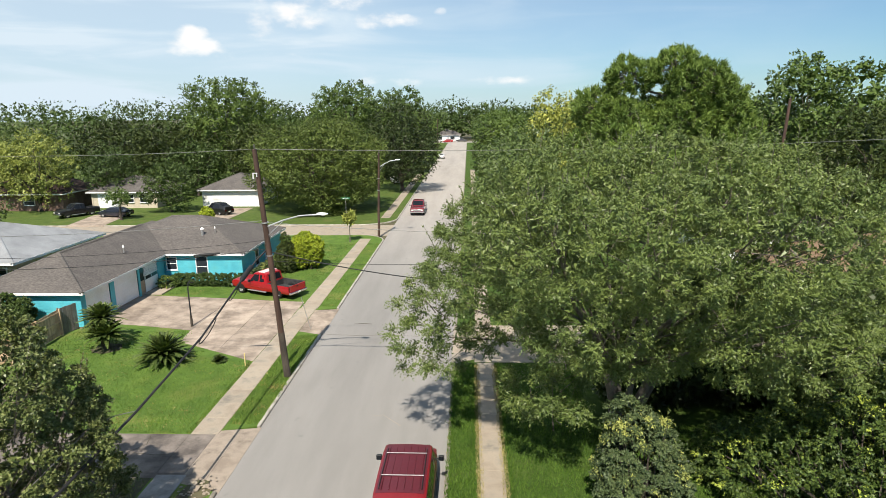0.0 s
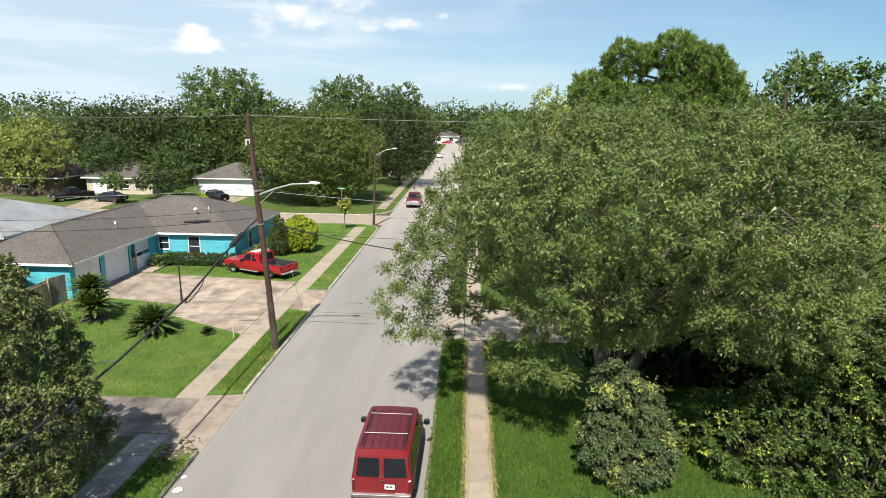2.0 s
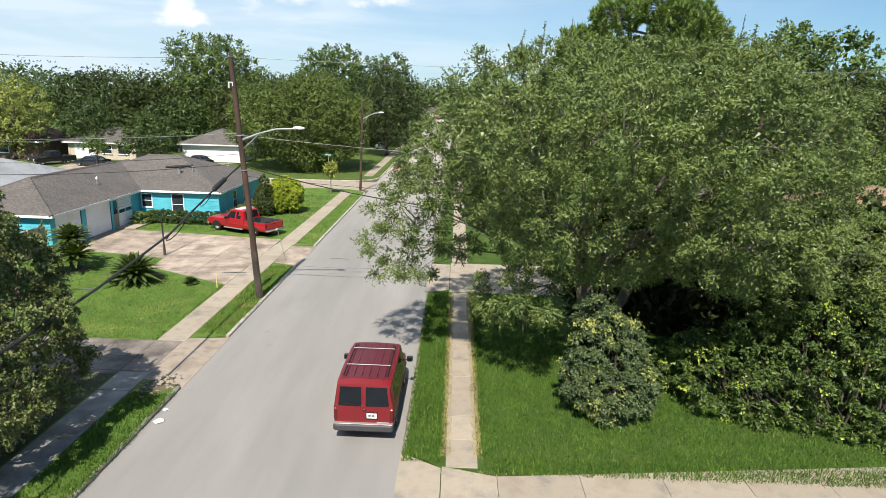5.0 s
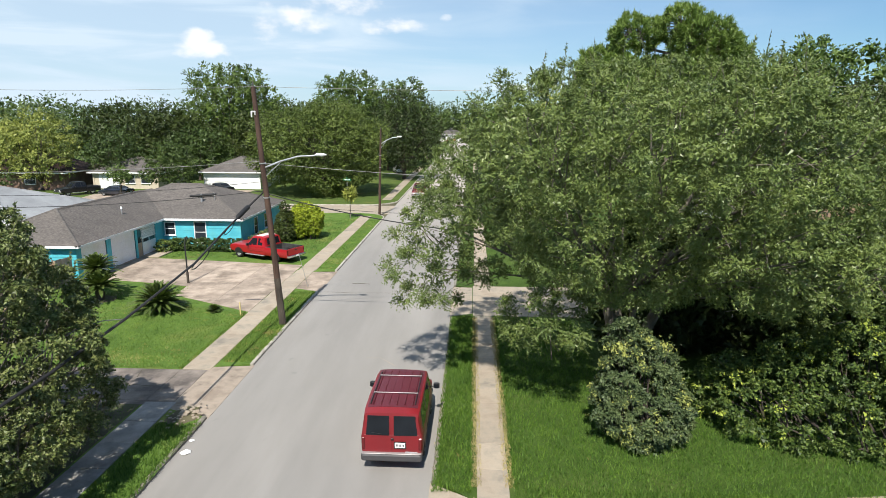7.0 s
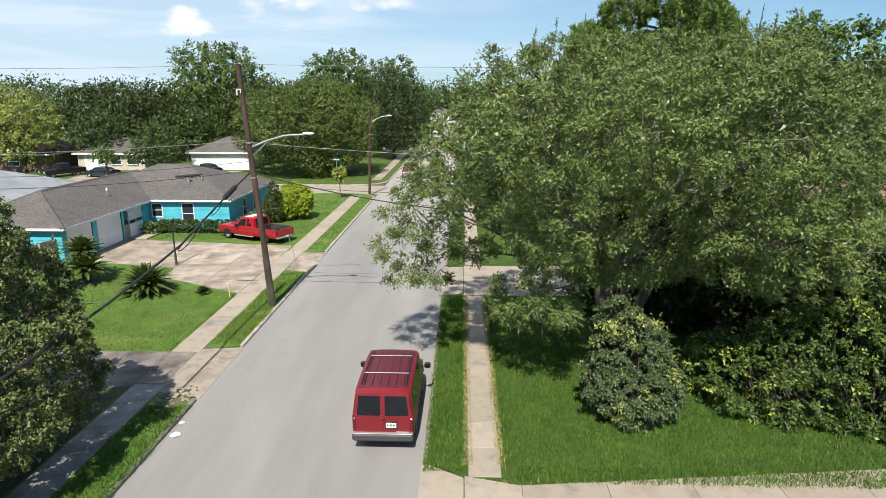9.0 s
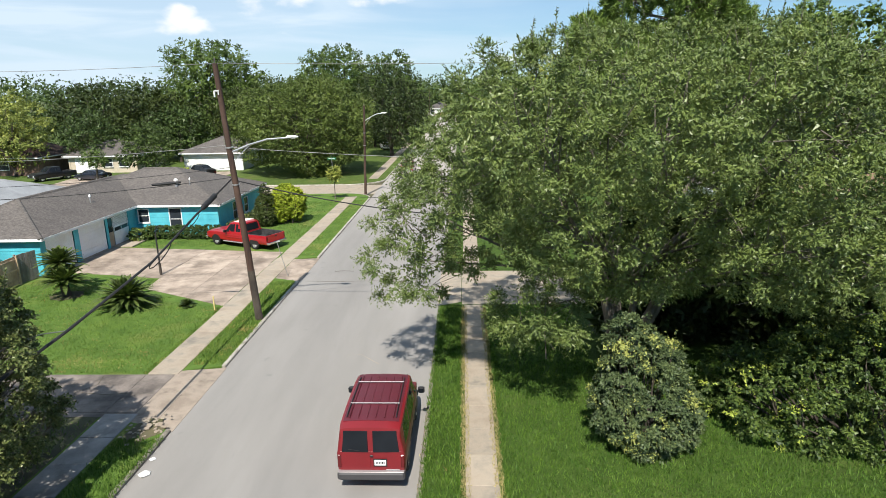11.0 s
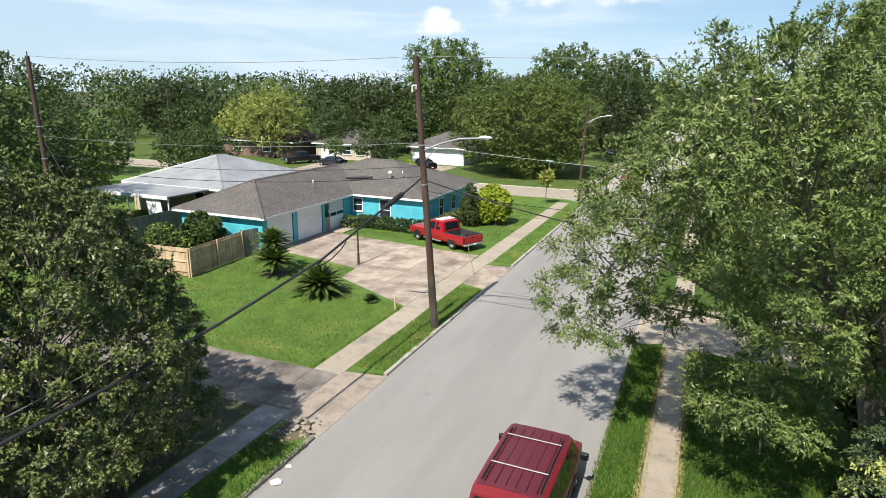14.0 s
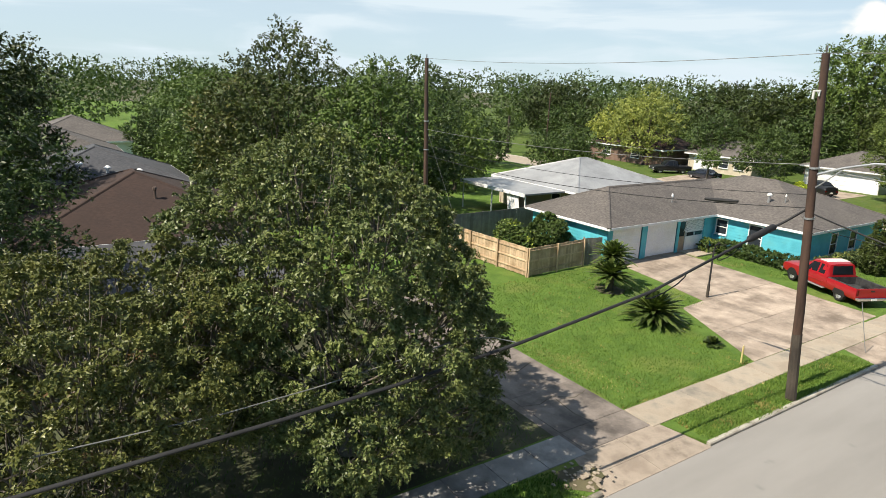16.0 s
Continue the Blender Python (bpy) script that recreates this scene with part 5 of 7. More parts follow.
for x, y, m in ((-21.0, 12.0, BLACK_PLASTIC), (-21.8, 14.2, WHITE)):
    part("vent", Geo().tube([(x, y, 2.4), (x, y, 2.95)], 0.09, 8).tube([(x, y, 2.93), (x, y, 3.0), (x, y, 3.14)], [0.2, 0.24, 0.06], 10), m, annex, smooth=40)
slate = plain_house("house", "low house with a slate-grey shingle roof", -52.0, -38.5, 5.5, 17.5, 2.7, 0.40, BRICK_FAR, ROOF_SLATE, 0.6)
for x, y, z in ((4.6, 0.4, 3.7), (4.0, -1.3, 3.95), (5.2, 2.4, 3.5)):
    part("roof_vent", Geo().tube([(x, y, z), (x, y, z + 0.45)], 0.1, 8).tube([(x, y, z + 0.43), (x, y, z + 0.52), (x, y, z + 0.66)], [0.22, 0.25, 0.06], 10), WHITE, slate, "white roof vent", smooth=40)
plain_house("house", "low house with a weathered dark shingle roof", -72.0, -57.0, 3.0, 15.0, 2.7, 0.42, WHITE, ROOF_GREY, 0.6)
plain_house("house", "low house with a weathered dark shingle roof", -92.0, -78.0, 6.0, 18.0, 2.7, 0.42, WHITE, ROOF_GREY, 0.6)
# houses behind the trees across the street
plain_house("house", "brown-roofed house hidden behind the big tree", 31.0, 45.0, 35.0, 48.0, 2.6, 0.40, CREAM, ROOF_TAN, 0.6)
plain_house("house", "low house with a grey roof among trees", 30.5, 45.0, 52.0, 63.0, 2.7, 0.42, WHITE, ROOF_GREY, 0.6)
plain_house("house", "white house with dark roof at the end of the street", -6.5, 5.0, 303.0, 313.0, 3.0, 0.5, WHITE, ROOF_GREY, 0.6, wins=((1, 3, 0.8, 2.3), (7, 9, 0.8, 2.3)))


# ---- fences ----
def board_fence(name, label, pts, height, wood, rails_out=True, board=0.14, posts=2.4, seed=1):
    """A fence of upright boards along a line, with posts and rails on its outer side."""
    t = thing(name, label, "fence")
    rnd = random.Random(seed)
    me = mesh_of("board", Geo().box(0.004, board - 0.004, -0.01, 0.01, 0.04, height, 0.004), wood)
    for a, b in zip(pts, pts[1:]):
        m = facing(a, b)
        length = math.hypot(b[0] - a[0], b[1] - a[1])
        for k in range(int(length / board)):
            o = new("board", me)
            o.parent = t
            o.matrix_basis = m @ pose(k * board, rnd.uniform(-0.004, 0.004), rnd.uniform(-0.015, 0.015))
        s = -1 if rails_out else 1
        for z in (0.35, 0.95, 1.55):
            if z < height:
                part("rail", Geo().box(0, length, min(s * 0.012, s * 0.055), max(s * 0.012, s * 0.055), z - 0.045, z + 0.045, 0.006), wood, t, at=m)
        n = max(1, round(length / posts))
        for k in range(n + 1):
            u = length * k / n
            part("post", Geo().box(u - 0.05, u + 0.05, min(s * 0.03, s * 0.13), max(s * 0.03, s * 0.13), -0.15, height + 0.03, 0.008), wood, t, at=m)
    return t


board_fence("wooden_fence", "new pale pine board fence with rails showing", [(-24.2, 30.6), (-16.45, 31.2), (-16.75, 36.0)], 1.75, PINE_FENCE, True, seed=3)
board_fence("wooden_gate", "grey weathered board fence closing the side yard", [(-16.75, 36.05), (-16.35, 37.5)], 1.8, OLD_FENCE, False, posts=1.5, seed=4)
board_fence("wooden_fence", "tall grey weathered board fence between the gardens", [(-25.4, 32.0), (-25.6, 47.5)], 2.0, OLD_FENCE, False, seed=5)


# ---- vehicles ----
def lerp_rows(rows, y):
    """Values between the rows (y, a, b, ...), in order of y."""
    if y <= rows[0][0]:
        return rows[0][1:]
    for p, q in zip(rows, rows[1:]):
        if y <= q[0]:
            u = (y - p[0]) / (q[0] - p[0])
            return tuple(a + (b - a) * u for a, b in zip(p[1:], q[1:]))
    return rows[-1][1:]


class Body:
    """A car body lofted over stations (y, sill half width, sill z, belt half width, belt z, roof half width, roof z); y runs to the front."""

    def __init__(self, rows):
        self.rows = rows

    def ring(self, y):
        w0, z0, w1, z1, w2, z2 = lerp_rows(self.rows, y)
        e = min(0.05, (z2 - z1) * 0.3 + 0.01)
        half = [(w0 * 0.92, z0), (w0, z0 + 0.06), (w0 + (w1 - w0) * 0.6 + 0.012, z0 + (z1 - z0) * 0.5), (w1 + 0.005, z1 - 0.06), (w1 - 0.01, z1), (w2 + (w1 - w2) * 0.12, z2 - e), (w2 - 0.05, z2 - 0.012), (w2 * 0.55, z2 + 0.012), (0.0, z2 + 0.02)]
        return [(x, y, z) for x, z in half] + [(-x, y, z) for x, z in reversed(half[:-1])]

    def mesh(self, cuts=6):
        g = Geo()
        rings = []
        for p, q in zip(self.rows, self.rows[1:]):
            n = max(1, int(abs(q[0] - p[0]) / 0.35))
            rings += [list(reversed(self.ring(p[0] + (q[0] - p[0]) * k / n))) for k in range(n)]
        rings.append(list(reversed(self.ring(self.rows[-1][0]))))
        return g.loft(rings)

    def side(self, s, y, v):
        """On the side glass: v from belt (0) to roof edge (1)."""
        w0, z0, w1, z1, w2, z2 = lerp_rows(self.rows, y)
        e = min(0.05, (z2 - z1) * 0.3 + 0.01)
        xa, xb = w1 - 0.01, w2 + (w1 - w2) * 0.12
        return Vector((s * (xa + (xb - xa) * v), y, z1 + (z2 - e - z1) * v))

    def top(self, y, u):
        w0, z0, w1, z1, w2, z2 = lerp_rows(self.rows, y)
        return Vector((u * w2, y, z2 + 0.02 * (1 - abs(u))))

    def side_pane(self, s, y0, y1, v0, v1, lean0=0.0, lean1=0.0, lift=0.006):
        pts = [self.side(s, y0, v0), self.side(s, y1, v0), self.side(s, y1 + lean1, v1), self.side(s, y0 + lean0, v1)]
        return slabbed(pts, Vector((s, 0, 0.15)), lift)

    def top_pane(self, y0, y1, u0, u1, w0, w1, lift=0.008):
        """Glass on a sloping end: from y0 (half width u0) to y1."""
        up = Vector((0, 0.0, 1))
        pts = [self.top(y0, -w0), self.top(y0, w0), self.top(y1, w1), self.top(y1, -w1)]
        n = (pts[1] - pts[0]).cross(pts[3] - pts[0]).normalized()
        if n.z < 0:
            n = -n
        return slabbed(pts, n, lift + 0.02)


def slabbed(pts, n, lift, thick=0.03):
    """A thin panel over four points, raised by lift along n."""
    n = n.normalized()
    up = [p + n * lift for p in pts]
    low = [p - n * thick for p in pts]
    c = sum(up, Vector()) / 4
    rim = [p + (c - p) * 0.02 for p in up]
    g = Geo().loft([[tuple(p) for p in low], [tuple(p - n * lift * 0.4) for p in up], [tuple(p) for p in rim]])
    if (pts[1] - pts[0]).cross(pts[2] - pts[1]).dot(n) < 0:
        g.f = [tuple(reversed(f)) for f in g.f]
    return g


def wheel(parent, x, y, r, width, s, dark=False):
    """A wheel: tyre, and a rim with five spokes; s: the outer side."""
    prof = [(r * 0.60, -0.5), (r * 0.9, -0.5), (r * 0.98, -0.36), (r, -0.15), (r, 0.15), (r * 0.98, 0.36), (r * 0.9, 0.5), (r * 0.62, 0.5), (r * 0.6, 0.3)]
    n = 20
    rings = [[(w * width * s, rr * math.cos(2 * math.pi * k / n), rr * math.sin(2 * math.pi * k / n)) for rr, w in prof] for k in range(n)]
    g = Geo()
    m = len(prof)
    g.add([p for q in rings for p in q], [(k * m + i, k * m + i + 1, ((k + 1) % n) * m + i + 1, ((k + 1) % n) * m + i) for k in range(n) for i in range(m - 1)])
    w = part("wheel", g, RUBBER, parent, smooth=50, at=pose(x, y, r))
    g = Geo().tube([(s * width * 0.0, 0, 0), (s * width * 0.3, 0, 0)], r * 0.61, 18)
    part("rim", g, BLACK_PLASTIC if dark else RIM, w, smooth=40)
    g = Geo().tube([(s * width * 0.28, 0, 0), (s * width * 0.42, 0, 0)], r * 0.2, 12)
    for k in range(5):
        a = 2 * math.pi * k / 5
        g.tube([(s * width * 0.34, 0.1 * r * math.cos(a), 0.1 * r * math.sin(a)), (s * width * 0.36, 0.6 * r * math.cos(a), 0.6 * r * math.sin(a))], [r * 0.12, r * 0.1], 6)
    part("hub", g, RIM, w, "alloy spokes", smooth=40)
    return w


def arch(parent, x, y, r, s):
    """The dark wheel opening in a body side."""
    n = 14
    pts = [(r * math.cos(math.pi * k / n), r * math.sin(math.pi * k / n)) for k in range(n + 1)]
    g = Geo().loft([[(x - s * 0.3, y + a, r * 0.86 + b) for a, b in pts], [(x + s * 0.004, y + a, r * 0.86 + b) for a, b in pts]])
    if s < 0:
        g.f = [tuple(reversed(f)) for f in g.f]
    part("wheel_arch", g, BLACK_PLASTIC, parent)


def mirror(parent, x, y, z, s, shell):
    g = Geo().box(min(s * 0.02, s * 0.16) + x, max(s * 0.02, s * 0.16) + x, y - 0.03, y + 0.03, z - 0.03, z + 0.0, 0.01)
    g.box(min(s * 0.12, s * 0.34) + x, max(s * 0.12, s * 0.34) + x, y - 0.06, y + 0.07, z - 0.08, z + 0.12, 0.03)
    m = part("mirror", g, shell, parent, smooth=40)
    part("mirror_glass", Geo().box(min(s * 0.15, s * 0.31) + x, max(s * 0.15, s * 0.31) + x, y - 0.068, y - 0.061, z - 0.05, z + 0.09), CAR_GLASS, m)


RED_VAN = paint("dull_red_paint", (0.175, 0.0065, 0.011), 0.42, 0.12, 0.0, 0.015)
RED_TRUCK = paint("bright_red_paint", (0.31, 0.005, 0.010), 0.3, 0.35, 0.0, 0.01)
MAROON = paint("maroon_paint", (0.16, 0.012, 0.018), 0.22, 0.8, 0.0, 0.05)
FADED = surface("sunburnt_clearcoat", (0.62, 0.42, 0.40), (0.80, 0.70, 0.67), 20, 2.0, 0.6, 0.0, coords="Object")
BED_LINER = surface("black_bed_liner", (0.015, 0.015, 0.016), (0.05, 0.05, 0.05), 30, 3, 0.8, 0.2, coords="Object")


def lettering_bars(parent, x0, x1, y, z0, z1, n=6, at=None):
    """Dark bars in place of the characters of a plate."""
    w = (x1 - x0) / n
    for k in range(n):
        part("character_bar", Geo().box(x0 + w * (k + 0.2), x0 + w * (k + 0.8), y - 0.003, y, z0, z1), BLACK_PLASTIC, parent)


DULL_METAL = paint("dull_rack_metal", (0.11, 0.10, 0.10), 0.5, 0.0, 0.3)


RACK_METAL = paint("pale_rack_metal", (0.27, 0.24, 0.24), 0.45, 0.0, 0.2)
ROOF_VAN = paint("sun_dulled_maroon_paint", (0.088, 0.0075, 0.016), 0.5, 0.05, 0.0, 0.02)
BUMPER_GREY = paint("faded_bumper_grey", (0.05, 0.048, 0.05), 0.65)


def van():
    rows = [(-2.40, 0.90, 0.42, 0.93, 1.12, 0.80, 1.62), (-2.36, 0.92, 0.36, 0.95, 1.12, 0.82, 1.80), (-2.15, 0.93, 0.30, 0.965, 1.12, 0.84, 1.87),
            (-1.2, 0.94, 0.28, 0.98, 1.12, 0.85, 1.90), (0.3, 0.94, 0.28, 0.98, 1.11, 0.85, 1.90), (0.85, 0.94, 0.28, 0.98, 1.10, 0.83, 1.85), (1.58, 0.93, 0.28, 0.96, 1.08, 0.78, 1.18),
            (2.1, 0.90, 0.30, 0.92, 1.00, 0.76, 1.04), (2.35, 0.86, 0.34, 0.87, 0.88, 0.72, 0.92), (2.42, 0.80, 0.40, 0.82, 0.78, 0.68, 0.80)]
    b = Body(rows)
    v = thing("van", "faded dark-red passenger van with grey rear bumper, parked by the kerb", "van", at=pose(7.20, 19.22, ROAD_Z, 0, 0, -0.4) @ Matrix.Diagonal((1, 1, 1.06, 1)))
    part("body", b.mesh(), RED_VAN, v, smooth=38)
    # the roof skin, burnt dull by the sun
    rings = []
    for y in (-2.12, -1.6, -0.9, -0.2, 0.35, 0.8):
        rings.append([tuple(b.top(y, u) + Vector((0, 0, dz - 0.024 * abs(u) ** 4))) for dz in (0.016, -0.03) for u in ((-0.93, -0.8, -0.4, 0, 0.4, 0.8, 0.93) if dz < 0 else (0.93, 0.8, 0.4, 0, -0.4, -0.8, -0.93))])
    part("roof", Geo().loft(rings), ROOF_VAN, v, "sun-dulled maroon roof", smooth=40)
    # ribs and cross bars on the roof
    for x in (-0.62, -0.37, -0.12, 0.12, 0.37, 0.62):
        part("roof_rib", Geo().box(x - 0.014, x + 0.014, -2.0, 0.55, 1.9, 1.937, 0.008), ROOF_VAN, v)
    for x in (-0.70, 0.70):
        part("roof_rail", Geo().tube([(x, -1.95, 1.9), (x, -1.8, 1.945), (x, 0.35, 1.945), (x, 0.5, 1.9)], 0.017, 6), BLACK_PLASTIC, v, smooth=50)
    for y in (-1.25, 0.1):
        part("cross_bar", Geo().box(-0.72, 0.72, y - 0.02, y + 0.02, 1.945, 1.968, 0.006), RACK_METAL, v, "pale roof rack bar")
    # rear doors
    for s in (-1, 1):
        d = part("rear_door", Geo().box(min(s * 0.015, s * 0.86), max(s * 0.015, s * 0.86), -2.409, -2.385, 0.56, 1.14, 0.004), RED_VAN, v, smooth=30)
        pts = [Vector((s * 0.07, -2.40, 1.13)), Vector((s * 0.80, -2.39, 1.13)), Vector((s * 0.74, -2.365, 1.73)), Vector((s * 0.07, -2.375, 1.73))]
        part("pane", slabbed(pts, Vector((0, -1, 0.06)), 0.03), CAR_GLASS, d)
        lx = s * 0.885
        part("tail_lamp", Geo().box(lx - 0.05, lx + 0.05, -2.435, -2.36, 0.68, 1.05, 0.015), RED_LENS, v)
    part("handle", Geo().box(-0.02, 0.07, -2.45, -2.42, 1.0, 1.05, 0.008), BLACK_PLASTIC, v)
    part("bumper", Geo().box(-0.95, 0.95, -2.54, -2.3, 0.34, 0.58, 0.05), BUMPER_GREY, v, "dull grey rear bumper", smooth=30)
    part("bumper_step", Geo().box(-0.93, 0.93, -2.52, -2.36, 0.578, 0.598, 0.008), RACK_METAL, v)
    p = part("number_plate", Geo().box(0.10, 0.42, -2.442, -2.427, 0.75, 0.91, 0.004), PLATE, v, "white number plate with dark characters")
    lettering_bars(p, 0.13, 0.39, -2.442, 0.80, 0.865)
    part("plate_recess", Geo().box(0.07, 0.45, -2.432, -2.42, 0.72, 0.94), BLACK_PLASTIC, v)
    part("badge", Geo().box(0.42, 0.8, -2.435, -2.424, 0.605, 0.635), GALVANISED, v)
    for s in (-1, 1):
        for y0, y1, l0, l1 in ((-2.1, -1.05, 0.05, 0.0), (-0.95, 0.2, 0.0, 0.0), (0.3, 1.15, 0.0, -0.42)):
            part("side_window", b.side_pane(s, y0, y1, 0.08, 0.86, l0, l1), CAR_GLASS, v)
        part("side_strip", Geo().box(min(s * 0.965, s * 0.995), max(s * 0.965, s * 0.995), -1.0, 1.0, 0.62, 0.72, 0.01), GREY_PLASTIC, v)
        mirror(v, s * 0.93, 1.12, 1.18, s, BLACK_PLASTIC)
        for y in (-1.42, 1.42):
            arch(v, s * 0.962, y, 0.40, s)
            wheel(v, s * 0.84, y, 0.345, 0.22, s)
        part("head_lamp", Geo().box(min(s * 0.5, s * 0.8), max(s * 0.5, s * 0.8), 2.36, 2.43, 0.62, 0.78, 0.015), CLEAR_LENS, v)
    part("windscreen", b.top_pane(1.5, 0.92, 0, 0, 0.93, 0.93), CAR_GLASS, v)
    part("front_bumper", Geo().box(-0.93, 0.93, 2.28, 2.5, 0.36, 0.56, 0.04), GREY_PLASTIC, v, smooth=30)
    part("grille", Geo().box(-0.5, 0.5, 2.38, 2.44, 0.62, 0.78, 0.01), BLACK_PLASTIC, v)
    part("wiper", Geo().tube([(-0.3, -2.43, 1.17), (-0.62, -2.425, 1.22)], 0.009, 5), BLACK_PLASTIC, v)
    return v


van()


def pickup(name, label, at, colour, cab, bed_cover=None, length=5.75, faded=False, crew=False, plate_front=False, scale=1.0):
    """A pickup truck: y runs to its front. cab: y of the cab's rear and front."""
    r = length / 2
    c0, c1 = cab
    t = thing(name, label, "pickup truck", at=at)
    hood = 1.10
    rows = [(-r, 0.90, 0.55, 0.93, 1.03, 0.88, 1.05), (-r + 0.08, 0.93, 0.48, 0.97, 1.04, 0.93, 1.06), (c0 - 0.06, 0.94, 0.42, 0.985, 1.06, 0.94, 1.08)]
    body_rows = [(c0 - 0.05, 0.94, 0.40, 0.985, 1.10, 0.72, 1.12), (c0 + 0.10, 0.94, 0.40, 0.985, 1.10, 0.74, 1.76), (c0 + 0.4, 0.94, 0.40, 0.985, 1.10, 0.75, 1.83), (c1 - 0.85, 0.94, 0.40, 0.985, 1.09, 0.75, 1.83), (c1 - 0.55, 0.94, 0.40, 0.985, 1.09, 0.74, 1.79),
                 (c1 + 0.12, 0.94, 0.42, 0.975, 1.06, 0.80, 1.15), (r - 0.35, 0.93, 0.45, 0.95, 1.0, 0.80, hood - 0.03), (r - 0.08, 0.88, 0.5, 0.90, 0.92, 0.74, 0.99), (r, 0.84, 0.52, 0.86, 0.84, 0.70, 0.88)]
    b = Body(body_rows)
    part("cab_body", b.mesh(), colour, t, smooth=38)
    if faded:
        pts = [b.top(c0 + 0.38, -0.92), b.top(c0 + 0.38, 0.92), b.top(c1 - 0.84, 0.92), b.top(c1 - 0.84, -0.92)]
        part("roof_panel", slabbed(pts, Vector((0, 0, 1)), 0.03), FADED, t, "sun-bleached roof panel")
    # cargo bed: floor, sides and tailgate with real thickness
    bed = part("bed", Geo().box(-0.93, 0.93, -r + 0.05, c0 - 0.07, 0.5, 0.62), colour, t)
    for s in (-1, 1):
        g = Geo()
        ring = [(0.90, 0.42), (0.95, 0.5), (0.985, 0.75), (0.975, 1.03), (0.95, 1.075), (0.86, 1.075), (0.85, 1.03), (0.85, 0.5)]
        g.loft([[(s * x, y, z) for x, z in (ring if s < 0 else list(reversed(ring)))] for y in (-r + 0.03, c0 - 0.07)][::-1])
        part("bed_side", g, colour, bed, smooth=40)
        part("bed_lining", Geo().box(min(s * 0.83, s * 0.855), max(s * 0.83, s * 0.855), -r + 0.08, c0 - 0.09, 0.64, 1.07), BED_LINER, bed)
        part("bed_rail", Geo().box(min(s * 0.84, s * 0.965), max(s * 0.84, s * 0.965), -r + 0.05, c0 - 0.08, 1.072, 1.088, 0.005), BED_LINER, bed)
        part("tail_lamp", Geo().box(min(s * 0.83, s * 0.94), max(s * 0.83, s * 0.94), -r - 0.012, -r + 0.05, 0.68, 1.0, 0.012), RED_LENS, t)
        part("head_lamp", Geo().box(min(s * 0.5, s * 0.83), max(s * 0.5, s * 0.83), r - 0.07, r + 0.012, 0.68, 0.86, 0.015), CLEAR_LENS, t)
        cut = (c0 + c1) / 2 if crew else c0 + 0.75
        panes = ((c0 + 0.25, cut - 0.06, 0.0, 0.0), (cut + 0.06, c1 - 0.12, 0.0, -0.42))
        for y0, y1, l0, l1 in panes:
            part("side_window", b.side_pane(s, y0, y1, 0.1, 0.86, l0, l1), CAR_GLASS, t)
        part("trim_strip", Geo().box(min(s * 0.97, s * 1.0), max(s * 0.97, s * 1.0), c0 + 0.2, c1 - 0.1, 0.70, 0.76, 0.008), colour, t)
        mirror(t, s * 0.93, c1 - 0.28, 1.16, s, CHROME if crew else BLACK_PLASTIC)
        part("running_board", Geo().box(min(s * 0.86, s * 1.04), max(s * 0.86, s * 1.04), c0 + 0.1, c1 + 0.1, 0.36, 0.42, 0.015), GALVANISED, t)
        for y in (-r + 1.2, r - 0.98):
            arch(t, s * 0.972, y, 0.435, s)
            wheel(t, s * 0.84, y, 0.385, 0.25, s)
    part("bed_floor", Geo().box(-0.85, 0.85, -r + 0.07, c0 - 0.08, 0.62, 0.66), BED_LINER, bed, "worn black bed liner")
    part("tailgate", Geo().box(-0.86, 0.86, -r, -r + 0.07, 0.55, 1.07, 0.015), colour, t, smooth=30)
    part("bulkhead", Geo().box(-0.83, 0.83, c0 - 0.11, c0 - 0.075, 0.62, 1.08), BED_LINER, bed)
    part("gate_lining", Geo().box(-0.83, 0.83, -r + 0.069, -r + 0.085, 0.62, 1.06), BED_LINER, bed)
    part("tailgate_handle", Geo().box(-0.12, 0.12, -r - 0.012, -r, 0.9, 0.97, 0.006), BLACK_PLASTIC, t)
    part("rear_window", slabbed([Vector((-0.66, c0 - 0.02, 1.2)), Vector((0.66, c0 - 0.02, 1.2)), Vector((0.60, c0 + 0.075, 1.68)), Vector((-0.60, c0 + 0.075, 1.68))], Vector((0, -1, 0.2)), 0.03), CAR_GLASS, t)
    part("windscreen", b.top_pane(c1 + 0.06, c1 - 0.5, 0, 0, 0.88, 0.92), CAR_GLASS, t)
    bump = part("rear_bumper", Geo().box(-0.95, 0.95, -r - 0.17, -r + 0.05, 0.42, 0.60, 0.03), CHROME, t, "chrome rear bumper", smooth=30)
    p = part("number_plate", Geo().box(-0.16, 0.16, -r - 0.182, -r - 0.168, 0.45, 0.58, 0.004), PLATE, bump)
    part("front_bumper", Geo().box(-0.95, 0.95, r - 0.1, r + 0.12, 0.42, 0.62, 0.03), CHROME, t, "chrome front bumper", smooth=30)
    part("grille", Geo().box(-0.5, 0.5, r - 0.05, r + 0.02, 0.66, 0.88, 0.012), CHROME if crew else BLACK_PLASTIC, t)
    if bed_cover:
        part("bed_cover", Geo().box(-0.93, 0.93, -r + 0.06, c0 - 0.08, 1.085, 1.12, 0.012), bed_cover, t, "flat dark cover over the bed")
    return t


head = math.degrees(math.atan2(1.66, -3.57)) - 90
pickup("pickup_truck", "bright red extended-cab pickup with sun-bleached roof, parked on the lawn edge", pose(-6.35, 45.55, 0.0, 0, 0, head), RED_TRUCK, (-0.75, 1.1), length=5.9, faded=True)
